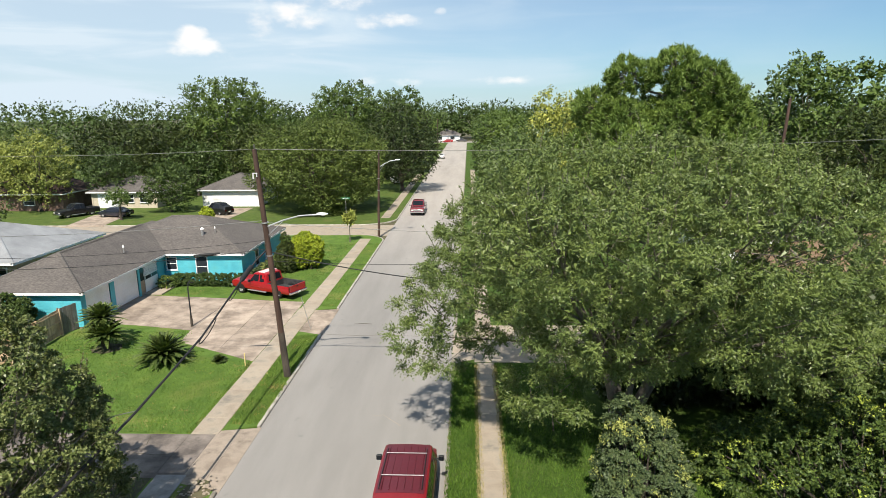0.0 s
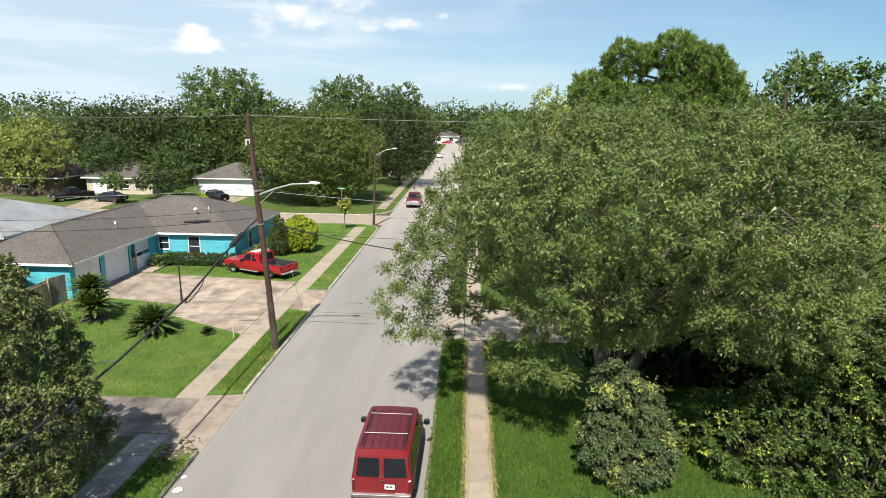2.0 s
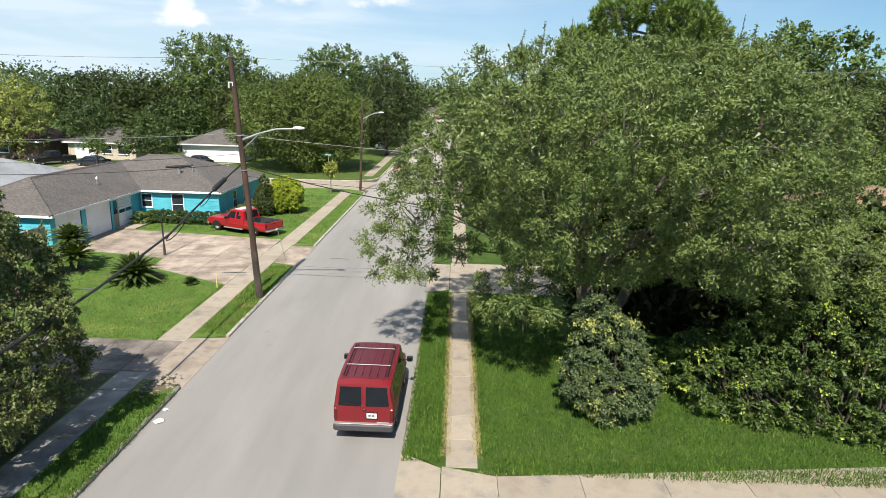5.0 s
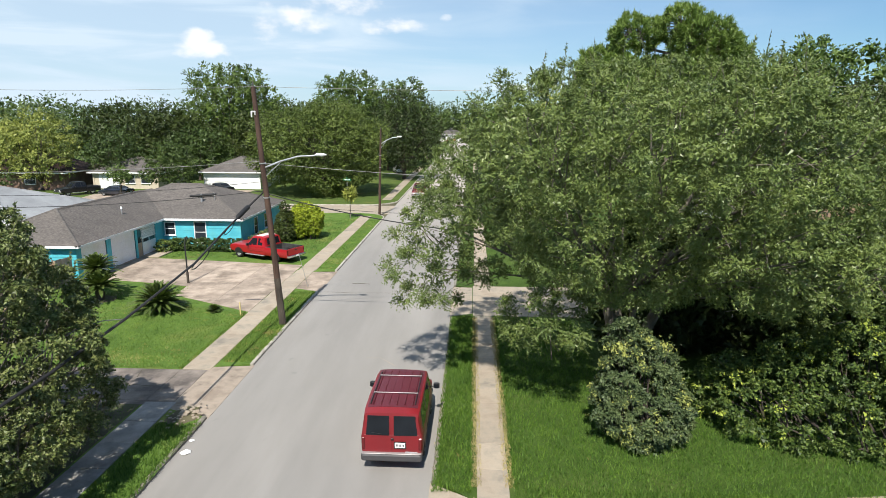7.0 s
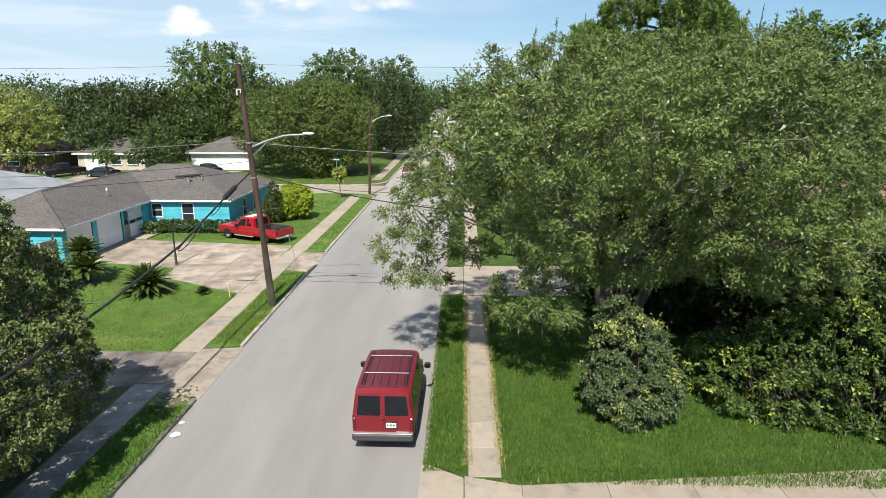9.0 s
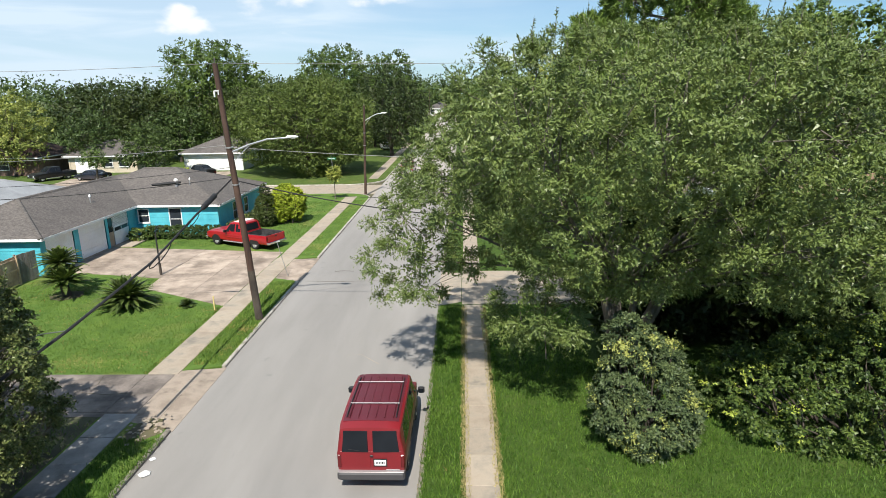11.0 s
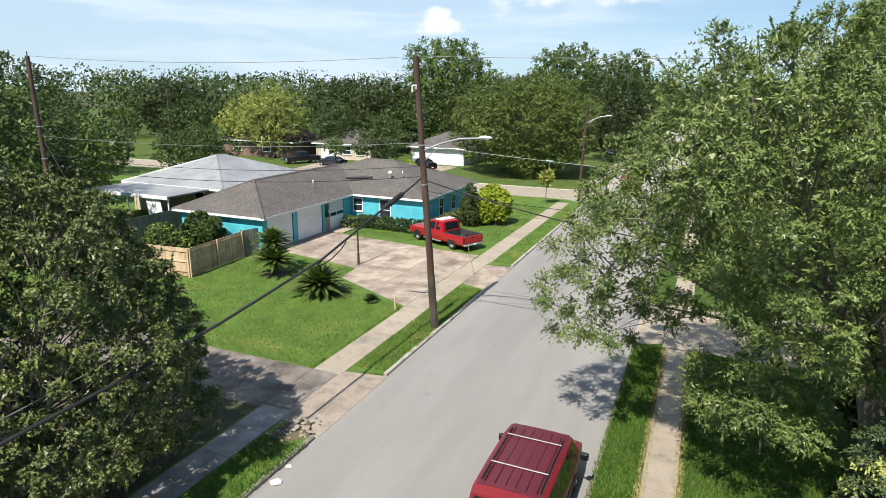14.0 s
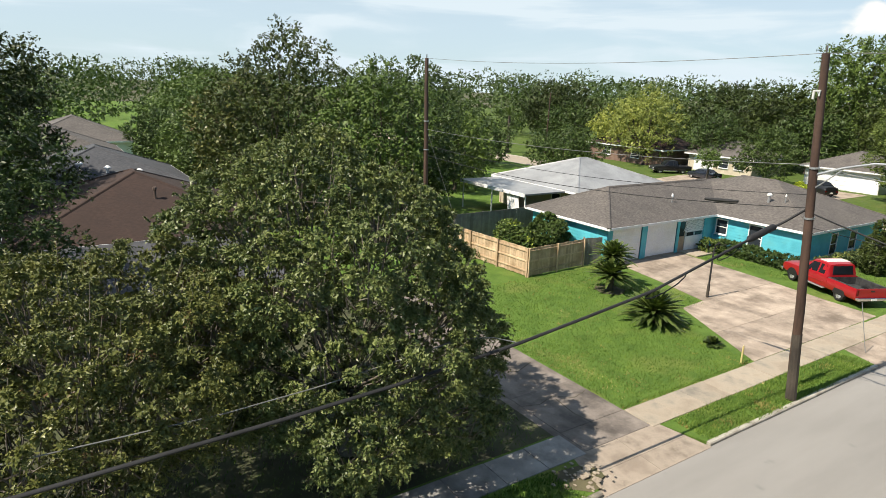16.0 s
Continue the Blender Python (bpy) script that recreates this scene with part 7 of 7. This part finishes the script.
sapling = tree("sapling", "slender young tree on the corner lawn", (-3.6, 65.0, 0), (-3.6, 65.0, 1.8), [(-3.6, 65.0, 2.6, 0.6, 0.6, 0.6), (-3.4, 65.1, 3.0, 0.4, 0.4, 0.4), (-3.9, 64.9, 2.7, 0.4, 0.4, 0.4)], 0.05, LEAF_YELLOW, BARK, 700, 0.16, 0.07, 0.25, 66)



# ---- the tall pine ----
def pine(label, x, y, height, seed):
    """A pine: bare trunk, boughs, and rounded heads made of needle puffs."""
    rng = np.random.default_rng(seed)
    t = thing("pine_tree", label, "pine tree", at=pose(x, y, 0))
    g = Geo().tube([(0, 0, -0.3), (0, 0, 1), (0.2, 0.1, height * 0.5), (0.1, 0.0, height * 0.93)], [0.42, 0.34, 0.24, 0.05], 10)
    # heads: sideways, along, below the top, radius
    boughs = [(-4.9, 0.3, 3.9, 1.75), (-2.7, 0.0, 2.0, 1.6), (0.4, 0.2, 1.5, 1.5), (-1.2, 0.9, 4.3, 1.6), (-0.3, -0.5, 5.6, 1.7), (1.9, -0.2, 2.6, 1.9), (2.9, 0.4, 3.3, 1.8), (3.4, 0.3, 4.2, 1.8), (4.5, 0.0, 5.6, 1.6), (1.2, -0.6, 4.4, 1.6), (-3.2, -0.5, 4.6, 1.8), (-5.2, 0.2, 6.2, 1.7)]
    for k in range(34):
        a, low = k * 2.39996, rng.uniform(5.4, 11.0)
        w = rng.uniform(0.55, 1.0) * (2.6 + 0.42 * low)
        boughs.append((w * math.cos(a), w * math.sin(a) * 0.9, low, rng.uniform(1.3, 1.9)))
    centres, outs = [], []
    for h, (u, v, down, r) in enumerate(boughs):
        u *= 0.88
        c = Vector((0.95 * u + 0.3 * v, -0.3 * u + 0.95 * v, height - down))
        root = Vector((0.12, 0.03, min(height * 0.9, c.z - 0.35 * math.hypot(u, v) - 0.3)))
        m = root.lerp(c, 0.5) - Vector((0, 0, 0.25))
        g.tube([root, m, c], [0.11, 0.075, 0.03], 5)
        n = int((30 if h < 12 else 10) * r * r)
        for k in range(n):
            z = -0.75 + 1.75 * (k + 0.5) / n
            a = k * 2.39996 + rng.uniform(-0.3, 0.3)
            w = math.sqrt(max(0, 1 - z * z))
            d = Vector((w * math.cos(a), w * math.sin(a), z * 0.82))
            p = c + d * r * rng.uniform(0.74, 1.0)
            g.tube([c + d * r * 0.25, p], [0.025, 0.012], 4, False)
            centres.append(tuple(p))
            outs.append(tuple(d + Vector((0, 0, 0.35))))
    part("trunk", g, BARK, t, smooth=60)
    n = 90
    c, o = np.repeat(np.array(centres), n, 0), np.repeat(unit(np.array(outs)), n, 0)
    d = unit(rng.normal(size=c.shape) * 0.8 + o * 0.7 + np.array([0, 0, 0.45]))
    s = unit(np.cross(d, rng.normal(size=c.shape)))
    reach = rng.uniform(0.22, 0.40, (len(c), 1))
    c = c + rng.normal(size=c.shape) * 0.09
    a, e = c + d * 0.02, c + d * reach
    v = np.stack([a - s * 0.036, a + s * 0.036, e], 1).reshape(-1, 3)
    ob = new("needles", raw_mesh("needles", v, np.arange(len(v)).reshape(-1, 3), LEAF_PINE))
    ob.parent = t
    return t


pine("tall bushy pine with tufts of long needles behind the big tree", 21.7, 39.0, 17.6, 71)


# ---- trees of the middle distance ----
# x, y, height, half widths, leaf, clusters, tuft length
WOODS = [
    ("live_oak", OAK_LABEL, -2.6, 109.5, 15.4, 6.6, 6.5, LEAF_DARK, 3200, 0.36, 0.05),
    ("tall_oak", WOOD_LABEL, -36.0, 118, 22.0, 8.5, 7.0, LEAF_FAR, 6000, 0.42, 0.1),
    ("tall_oak", WOOD_LABEL, -17.5, 134, 21.6, 8.5, 7.0, LEAF_FAR, 5000, 0.45, 0.1),
    ("tall_oak", WOOD_LABEL, -7.0, 138, 20.0, 6.8, 6.0, LEAF_FAR, 4200, 0.45, 0.1),
    ("yellow_tree", "yellow-green drooping tree beside a far house", -54.5, 88.0, 11.8, 5.8, 5.0, LEAF_YELLOW, 3000, 0.30, 0.05),
    ("dark_tree", WOOD_LABEL, -46.5, 94.0, 9.0, 4.5, 4.0, LEAF_OAK, 1600, 0.3, 0.05),
    ("wood_tree", WOOD_LABEL, -56, 112, 13.6, 8.0, 6.0, LEAF_DARK, 2400, 0.45, 0.05),
    ("wood_tree", WOOD_LABEL, -45, 110, 13.0, 7.5, 6.0, LEAF_DARK, 2400, 0.45, 0.05),
    ("wood_tree", WOOD_LABEL, -27, 108, 12.5, 6.5, 6.0, LEAF_DARK, 2200, 0.45, 0.05),
    ("wood_tree", WOOD_LABEL, -70, 108, 13.5, 9.0, 6.0, LEAF_WILLOW, 2400, 0.45, 0.05),
    ("wood_tree", WOOD_LABEL, -86, 100, 13.0, 8.5, 7.0, LEAF_DARK, 2000, 0.48, 0.05),
    ("wood_tree", WOOD_LABEL, -62, 92, 10.0, 6.0, 5.0, LEAF_YELLOW, 1800, 0.4, 0.05),
    ("garden_tree", "small leafy tree in front of a far house", -33.8, 86.5, 7.0, 3.9, 3.0, LEAF_OAK, 2200, 0.24, 0.05),
    ("young_tree", "slender young tree on a far lawn", -37.6, 79.8, 4.4, 1.5, 1.4, LEAF_FAR, 500, 0.2, 0.4),
    ("wood_tree", WOOD_LABEL, -66, 99, 10.5, 6.0, 5.0, LEAF_OAK, 1800, 0.4, 0.02),
    ("wood_tree", WOOD_LABEL, -76, 92, 9.5, 6.0, 5.0, LEAF_OAK, 1700, 0.4, 0.02),
    ("wood_tree", WOOD_LABEL, -20, 104, 9.5, 6.0, 4.0, LEAF_DARK, 1500, 0.42, 0.02),
    ("wood_tree", WOOD_LABEL, -38, 105, 9.0, 6.5, 4.0, LEAF_OAK, 1500, 0.42, 0.02),
    # along the east side of the street
    ("street_tree", WOOD_LABEL, 14.5, 62, 11.0, 4.8, 6.0, LEAF_WILLOW, 2600, 0.3, 0.05),
    ("street_tree", WOOD_LABEL, 16.5, 80, 12.5, 5.0, 6.0, LEAF_WILLOW, 2400, 0.34, 0.05),
    ("street_tree", WOOD_LABEL, 15.5, 50, 8.5, 4.2, 4.5, LEAF_OAK, 2200, 0.28, 0.05),
    ("street_tree", WOOD_LABEL, 25.0, 110, 17.0, 6.0, 6.0, LEAF_YELLOW, 2000, 0.42, 0.05),
    ("street_tree", WOOD_LABEL, 17.0, 128, 13.0, 6.0, 7.0, LEAF_FAR, 1800, 0.45, 0.05),
    ("street_tree", WOOD_LABEL, 18.0, 165, 14.0, 7.0, 9.0, LEAF_FAR, 1500, 0.55, 0.05),
    ("street_tree", WOOD_LABEL, -8.0, 165, 15.0, 7.0, 9.0, LEAF_DARK, 1500, 0.55, 0.05),
    ("street_tree", WOOD_LABEL, -9.0, 200, 15.0, 8.0, 10.0, LEAF_FAR, 1400, 0.6, 0.05),
    ("street_tree", WOOD_LABEL, 20.0, 215, 16.0, 9.0, 12.0, LEAF_FAR, 1400, 0.6, 0.05),
    ("street_tree", WOOD_LABEL, -8.0, 128, 11.5, 5.5, 7.0, LEAF_OAK, 1700, 0.42, 0.04),
    ("street_tree", WOOD_LABEL, -9.0, 148, 12.5, 6.5, 8.0, LEAF_FAR, 1500, 0.48, 0.04),
    ("street_tree", WOOD_LABEL, -9.0, 232, 13.0, 7.0, 9.0, LEAF_OAK, 1200, 0.6, 0.04),
    ("street_tree", WOOD_LABEL, -10.0, 262, 13.0, 7.0, 9.0, LEAF_FAR, 1200, 0.65, 0.04),
    ("street_tree", WOOD_LABEL, 15.0, 98, 9.5, 4.5, 6.0, LEAF_OAK, 1700, 0.38, 0.04),
    ("street_tree", WOOD_LABEL, 16.5, 146, 11.5, 5.5, 7.0, LEAF_DARK, 1500, 0.48, 0.04),
    ("street_tree", WOOD_LABEL, 18.0, 190, 13.0, 7.0, 9.0, LEAF_OAK, 1300, 0.56, 0.04),
    ("street_tree", WOOD_LABEL, 19.0, 245, 13.0, 7.0, 9.0, LEAF_FAR, 1200, 0.62, 0.04),
    ("street_tree", WOOD_LABEL, 20.0, 275, 13.5, 7.0, 9.0, LEAF_OAK, 1200, 0.65, 0.04),
    # behind the big tree
    ("wood_tree", WOOD_LABEL, 48.0, 70, 19.4, 8.0, 7.0, LEAF_FAR, 5200, 0.42, 0.1),
    ("wood_tree", WOOD_LABEL, 60.0, 62, 18.2, 8.0, 7.0, LEAF_FAR, 2600, 0.42, 0.1),
    ("wood_tree", WOOD_LABEL, 39.0, 76, 17.5, 6.5, 6.0, LEAF_DARK, 2200, 0.42, 0.1),
    ("wood_tree", WOOD_LABEL, 42.5, 51, 14.0, 6.6, 5.5, LEAF_DARK, 6000, 0.30, 0.05),
    ("wood_tree", WOOD_LABEL, 33.0, 62, 12.5, 5.5, 5.5, LEAF_OAK, 2000, 0.4, 0.05),
    ("wood_tree", WOOD_LABEL, 49.0, 32, 9.5, 4.5, 4.5, LEAF_OAK, 2600, 0.28, 0.1),
    ("wood_tree", WOOD_LABEL, 45.0, 19, 9.0, 5.0, 5.0, LEAF_OAK, 2200, 0.28, 0.1),
    # west, behind the houses
    ("west_tree", WOOD_LABEL, -35.5, 33.5, 13.2, 5.6, 5.0, LEAF_OAK, 4600, 0.24, 0.05),
    ("west_tree", WOOD_LABEL, -31.0, 28.5, 12.6, 4.6, 4.2, LEAF_FAR, 3600, 0.24, 0.05),
    ("west_tree", WOOD_LABEL, -38.5, 24.0, 15.4, 5.4, 5.0, LEAF_DARK, 4200, 0.25, 0.05),
    ("west_tree", WOOD_LABEL, -45.0, 22.6, 12.0, 4.2, 4.0, LEAF_RUST, 3000, 0.26, 0.05),
    ("west_tree", WOOD_LABEL, -53.0, 25.0, 11.0, 4.6, 4.6, LEAF_FAR, 2000, 0.32, 0.05),
    ("west_oak", OAK_LABEL, -36.0, 3.4, 14.6, 7.2, 6.2, LEAF_DARK, 8500, 0.26, 0.05),
    ("west_tree", WOOD_LABEL, -17.8, 3.4, 10.9, 4.8, 5.8, LEAF_OAK, 8500, 0.18, 0.02),
    ("west_tree", WOOD_LABEL, -49.5, 21.8, 8.0, 4.2, 3.2, LEAF_OAK, 2400, 0.25, 0.02),
    ("west_tree", WOOD_LABEL, -57.5, 20.6, 8.0, 4.2, 3.2, LEAF_FAR, 2000, 0.28, 0.02),
    ("west_tree", WOOD_LABEL, -66.0, 19.5, 7.6, 4.6, 3.4, LEAF_OAK, 1800, 0.3, 0.02),
    ("west_tree", WOOD_LABEL, -80.0, 24.0, 9.0, 6.0, 5.0, LEAF_FAR, 1500, 0.35, 0.02),
    ("west_tree", WOOD_LABEL, -41.0, 25.5, 7.5, 4.0, 3.2, LEAF_FAR, 2400, 0.24, 0.02),
    ("wood_tree", WOOD_LABEL, 29.5, 30.5, 6.8, 3.4, 3.0, LEAF_DARK, 2600, 0.22, 0.02),
    ("west_tree", WOOD_LABEL, -38.5, 37.0, 7.0, 3.4, 3.2, LEAF_OAK, 2600, 0.25, 0.02),
    ("west_tree", WOOD_LABEL, -52.0, 50.0, 9.5, 5.0, 4.5, LEAF_OAK, 2200, 0.3, 0.03),
    ("west_tree", WOOD_LABEL, -44.5, 45.0, 8.6, 4.2, 4.0, LEAF_FAR, 2400, 0.27, 0.03),
    ("west_tree", WOOD_LABEL, -62.0, 62.0, 7.0, 5.0, 4.0, LEAF_OAK, 1600, 0.33, 0.03),
    ("west_oak", OAK_LABEL, -26.0, -1.0, 10.5, 4.8, 4.6, LEAF_DARK, 3000, 0.26, 0.1),
    ("west_tree", WOOD_LABEL, -76.0, 28.0, 11.0, 6.5, 6.5, LEAF_FAR, 1600, 0.42, 0.05),
    ("west_tree", WOOD_LABEL, -90.0, 30.0, 12.0, 8.0, 8.0, LEAF_FAR, 1600, 0.45, 0.05),
    ("west_tree", WOOD_LABEL, -47.0, 63.0, 6.6, 5.2, 4.0, LEAF_OAK, 2600, 0.26, 0.02),
    ("dark_oak", OAK_LABEL, -86.0, 96.0, 12.9, 6.5, 6.5, LEAF_DARK, 1500, 0.45, 0.1),
    ("west_tree", WOOD_LABEL, -100.0, 75.0, 11.0, 8.0, 8.0, LEAF_FAR, 1200, 0.5, 0.1),
]
for k, (name, label, x, y, h, rx, ry, leaf, clusters, px, low) in enumerate(WOODS):
    grow(name, label, x, y, h, rx, ry, leaf, 100 + k, clusters, px, low, group="trees round the street")

grow("live_oak", "smooth dome-shaped olive-green oak beside the side street", -12.2, 87.0, 13.9, 11.6, 10.8, LEAF_FEATHER, 100, 21000, 0.25, -0.06, count=42, size=0.26, clump=0.75, group="trees round the street", shoots=260, apart=1.1)

# the wood on the horizon: one uneven mass of tufts
rng_h = np.random.default_rng(77)
vs = []
for ring, dist, high, n in ((0, 150, 9.5, 40), (0, 170, 12.5, 46), (1, 240, 15.5, 54), (2, 340, 18.5, 60), (3, 480, 23, 60)):
    for k in range(n):
        a = radians(-118 + 196 * (k + rng_h.uniform(-0.4, 0.4)) / n)
        d = dist * rng_h.uniform(0.9, 1.12)
        x, y = 8 + d * math.sin(a), d * math.cos(a)
        if -4 < x < 14 and y < 292:
            continue
        h = high * rng_h.uniform(0.72, 1.1)
        w = dist * 0.035 * rng_h.uniform(0.8, 1.3) + 3
        lobes = billow(rng_h, (x, y, h * 0.52), (w, w, h * 0.5), 9, 0.42, 0.8, -0.2)
        p, o = shell_points(rng_h, lobes, 260, 0.12, 0.1, 0.8)
        p, o = spaced(rng_h, p, o, 0.009 * dist + 1.0)
        vs.append(heads(rng_h, p, o, 0.0075 * dist + 0.8, {150: 1700, 170: 1700, 240: 1200, 340: 900, 480: 700}[dist], 0.0019 * dist + 0.08, 0.0014 * dist + 0.05, 0.05, 0.3, 0.8, 0.3, 2.1, 0.7))
for row, y0, high in ((0, 318, 13.0), (1, 345, 17.0)):
    for k in range(22):
        x, y = -95 + 9.5 * k + rng_h.uniform(-3, 3), y0 + rng_h.uniform(-6, 6)
        h = high * rng_h.uniform(0.8, 1.15)
        lobes = billow(rng_h, (x, y, h * 0.5), (8, 7, h * 0.5), 9, 0.42, 0.8, -0.4)
        p, o = shell_points(rng_h, lobes, 260, 0.12, 0.1, 0.8)
        p, o = spaced(rng_h, p, o, 2.4)
        vs.append(heads(rng_h, p, o, 2.2, 1700, 0.62, 0.42, 0.05, 0.3, 0.8, 0.3, 2.2, 0.7))
vs = np.concatenate(vs)
far = new("far_woods", raw_mesh("far_woods", vs, np.arange(len(vs)).reshape(-1, 3), LEAF_OAK))
tagged(far, "unbroken dark-green woods along the horizon", "woods", kind="stuff")


# ---- grass blades over the nearer turf ----
def grass(name, label, zones, seed, material=BLADES):
    """Upright blades, in tufts, over rectangles (x0, x1, y0, y1, blades a square metre, height)."""
    rng = np.random.default_rng(seed)
    vs = []
    for x0, x1, y0, y1, dense, high in zones:
        n = int((x1 - x0) * (y1 - y0) * dense)
        p = np.stack([rng.uniform(x0, x1, n), rng.uniform(y0, y1, n), np.zeros(n)], 1)
        tuft = rng.random(n) < 0.3
        p[tuft] = p[rng.integers(0, n, tuft.sum())] + rng.normal(size=(tuft.sum(), 3)) * 0.05
        p[:, 2] = -0.005
        p[:, 0], p[:, 1] = np.clip(p[:, 0], x0, x1), np.clip(p[:, 1], y0, y1)
        a = rng.uniform(0, 2 * np.pi, n)
        s = np.stack([np.cos(a), np.sin(a), np.zeros(n)], 1)
        h = high * rng.uniform(0.5, 1.3, (n, 1)) * (1 + 0.7 * tuft[:, None])
        lean = rng.normal(size=(n, 3)) * 0.45
        lean[:, 2] = 1
        w = 0.012 + 0.006 * rng.random((n, 1))
        vs.append(np.stack([p - s * w, p + s * w, p + unit(lean) * h], 1))
    v = np.concatenate(vs).reshape(-1, 3)
    ob = new(name, raw_mesh(name, v, np.arange(len(v)).reshape(-1, 3), material))
    return tagged(ob, label, "grass", kind="stuff")


BLADES_LUSH = leaf_stuff("lush_grass_blade", (0.0444, 0.0998, 0.0133), (0.0721, 0.1497, 0.0222), (0.122, 0.2107, 0.0355), (0.2439, 0.2107, 0.0887), 0.03, 0.25, 0.8, 0.6)
grass("lawn_grass", "lush unmown grass in front of the hedge", [(10.92, 22.5, 15.2, 25.0, 430, 0.10), (10.86, 15, 25.0, 31.8, 300, 0.10), (10.9, 11.05, 15.9, 31.8, 800, 0.13), (11.3, 23.0, 15.1, 15.9, 500, 0.12), (22.5, 27, 15.2, 17.5, 300, 0.1)], 91, BLADES_LUSH)
grass("verge_grass", "green verge grass along the kerb", [(8.58, 9.66, 15.6, 31.8, 700, 0.11), (8.5, 8.66, 15.6, 31.8, 700, 0.12), (9.55, 9.68, 15.6, 31.8, 700, 0.13)], 92, BLADES_LUSH)
grass("lawn_grass", "mown sunny grass on the front lawn", [(-8.4, -2.95, 23.95, 32.0, 300, 0.07), (-8.4, -6.3, 32.0, 33.5, 300, 0.07), (-6.3, -4.6, 32.0, 32.6, 300, 0.07), (-16.2, -8.4, 24.0, 36.8, 190, 0.075), (-3.05, -2.88, 23.95, 31.6, 700, 0.09)], 93)
grass("verge_grass", "sunny verge grass beside the utility pole", [(-1.54, -0.2, 24.8, 36.2, 650, 0.10), (-0.26, -0.09, 25.0, 36.0, 260, 0.09), (-0.26, -0.05, 27.5, 29.2, 500, 0.10), (-0.26, -0.06, 32.0, 33.0, 450, 0.10), (-1.45, -0.2, 42.0, 64.0, 160, 0.09)], 94)
grass("verge_grass", "shaded verge grass under the trees", [(-1.54, -0.05, 5.0, 19.2, 520, 0.10), (-0.2, 0.02, 5.0, 19.3, 500, 0.12)], 95, BLADES_LUSH)
grass("lawn_grass", "sparse shaded grass under the near trees", [(-11, -2.95, 9.0, 20.4, 60, 0.09)], 98, BLADES_LUSH)
grass("lawn_grass", "sunny grass on the corner lot", [(-8.2, -2.8, 47.0, 64.0, 110, 0.09), (-14.8, -8.6, 44.9, 47.2, 160, 0.08)], 96)
STRAW = leaf_stuff("dry_straw", (0.24, 0.20, 0.085), (0.38, 0.32, 0.15), (0.50, 0.43, 0.22), (0.12, 0.16, 0.03), 0.12, 0.2, 0.9, 0.7)
grass("dry_grass", "dry straw-coloured grass fringing the pavement", [(9.66, 9.95, 15.9, 31.6, 1300, 0.07), (10.64, 10.92, 15.9, 31.6, 1300, 0.07), (-9.5, -5.2, 24.05, 25.2, 90, 0.06), (-7.0, -3.2, 24.4, 26.4, 50, 0.06), (-11.5, -9.0, 27.5, 30.5, 30, 0.06), (-1.66, -1.52, 24.2, 36.5, 160, 0.05), (-2.92, -2.8, 24.0, 31.8, 160, 0.05), (8.44, 8.56, 16.3, 31.0, 120, 0.05), (9.7, 23, 15.0, 15.25, 120, 0.07)], 97, STRAW)
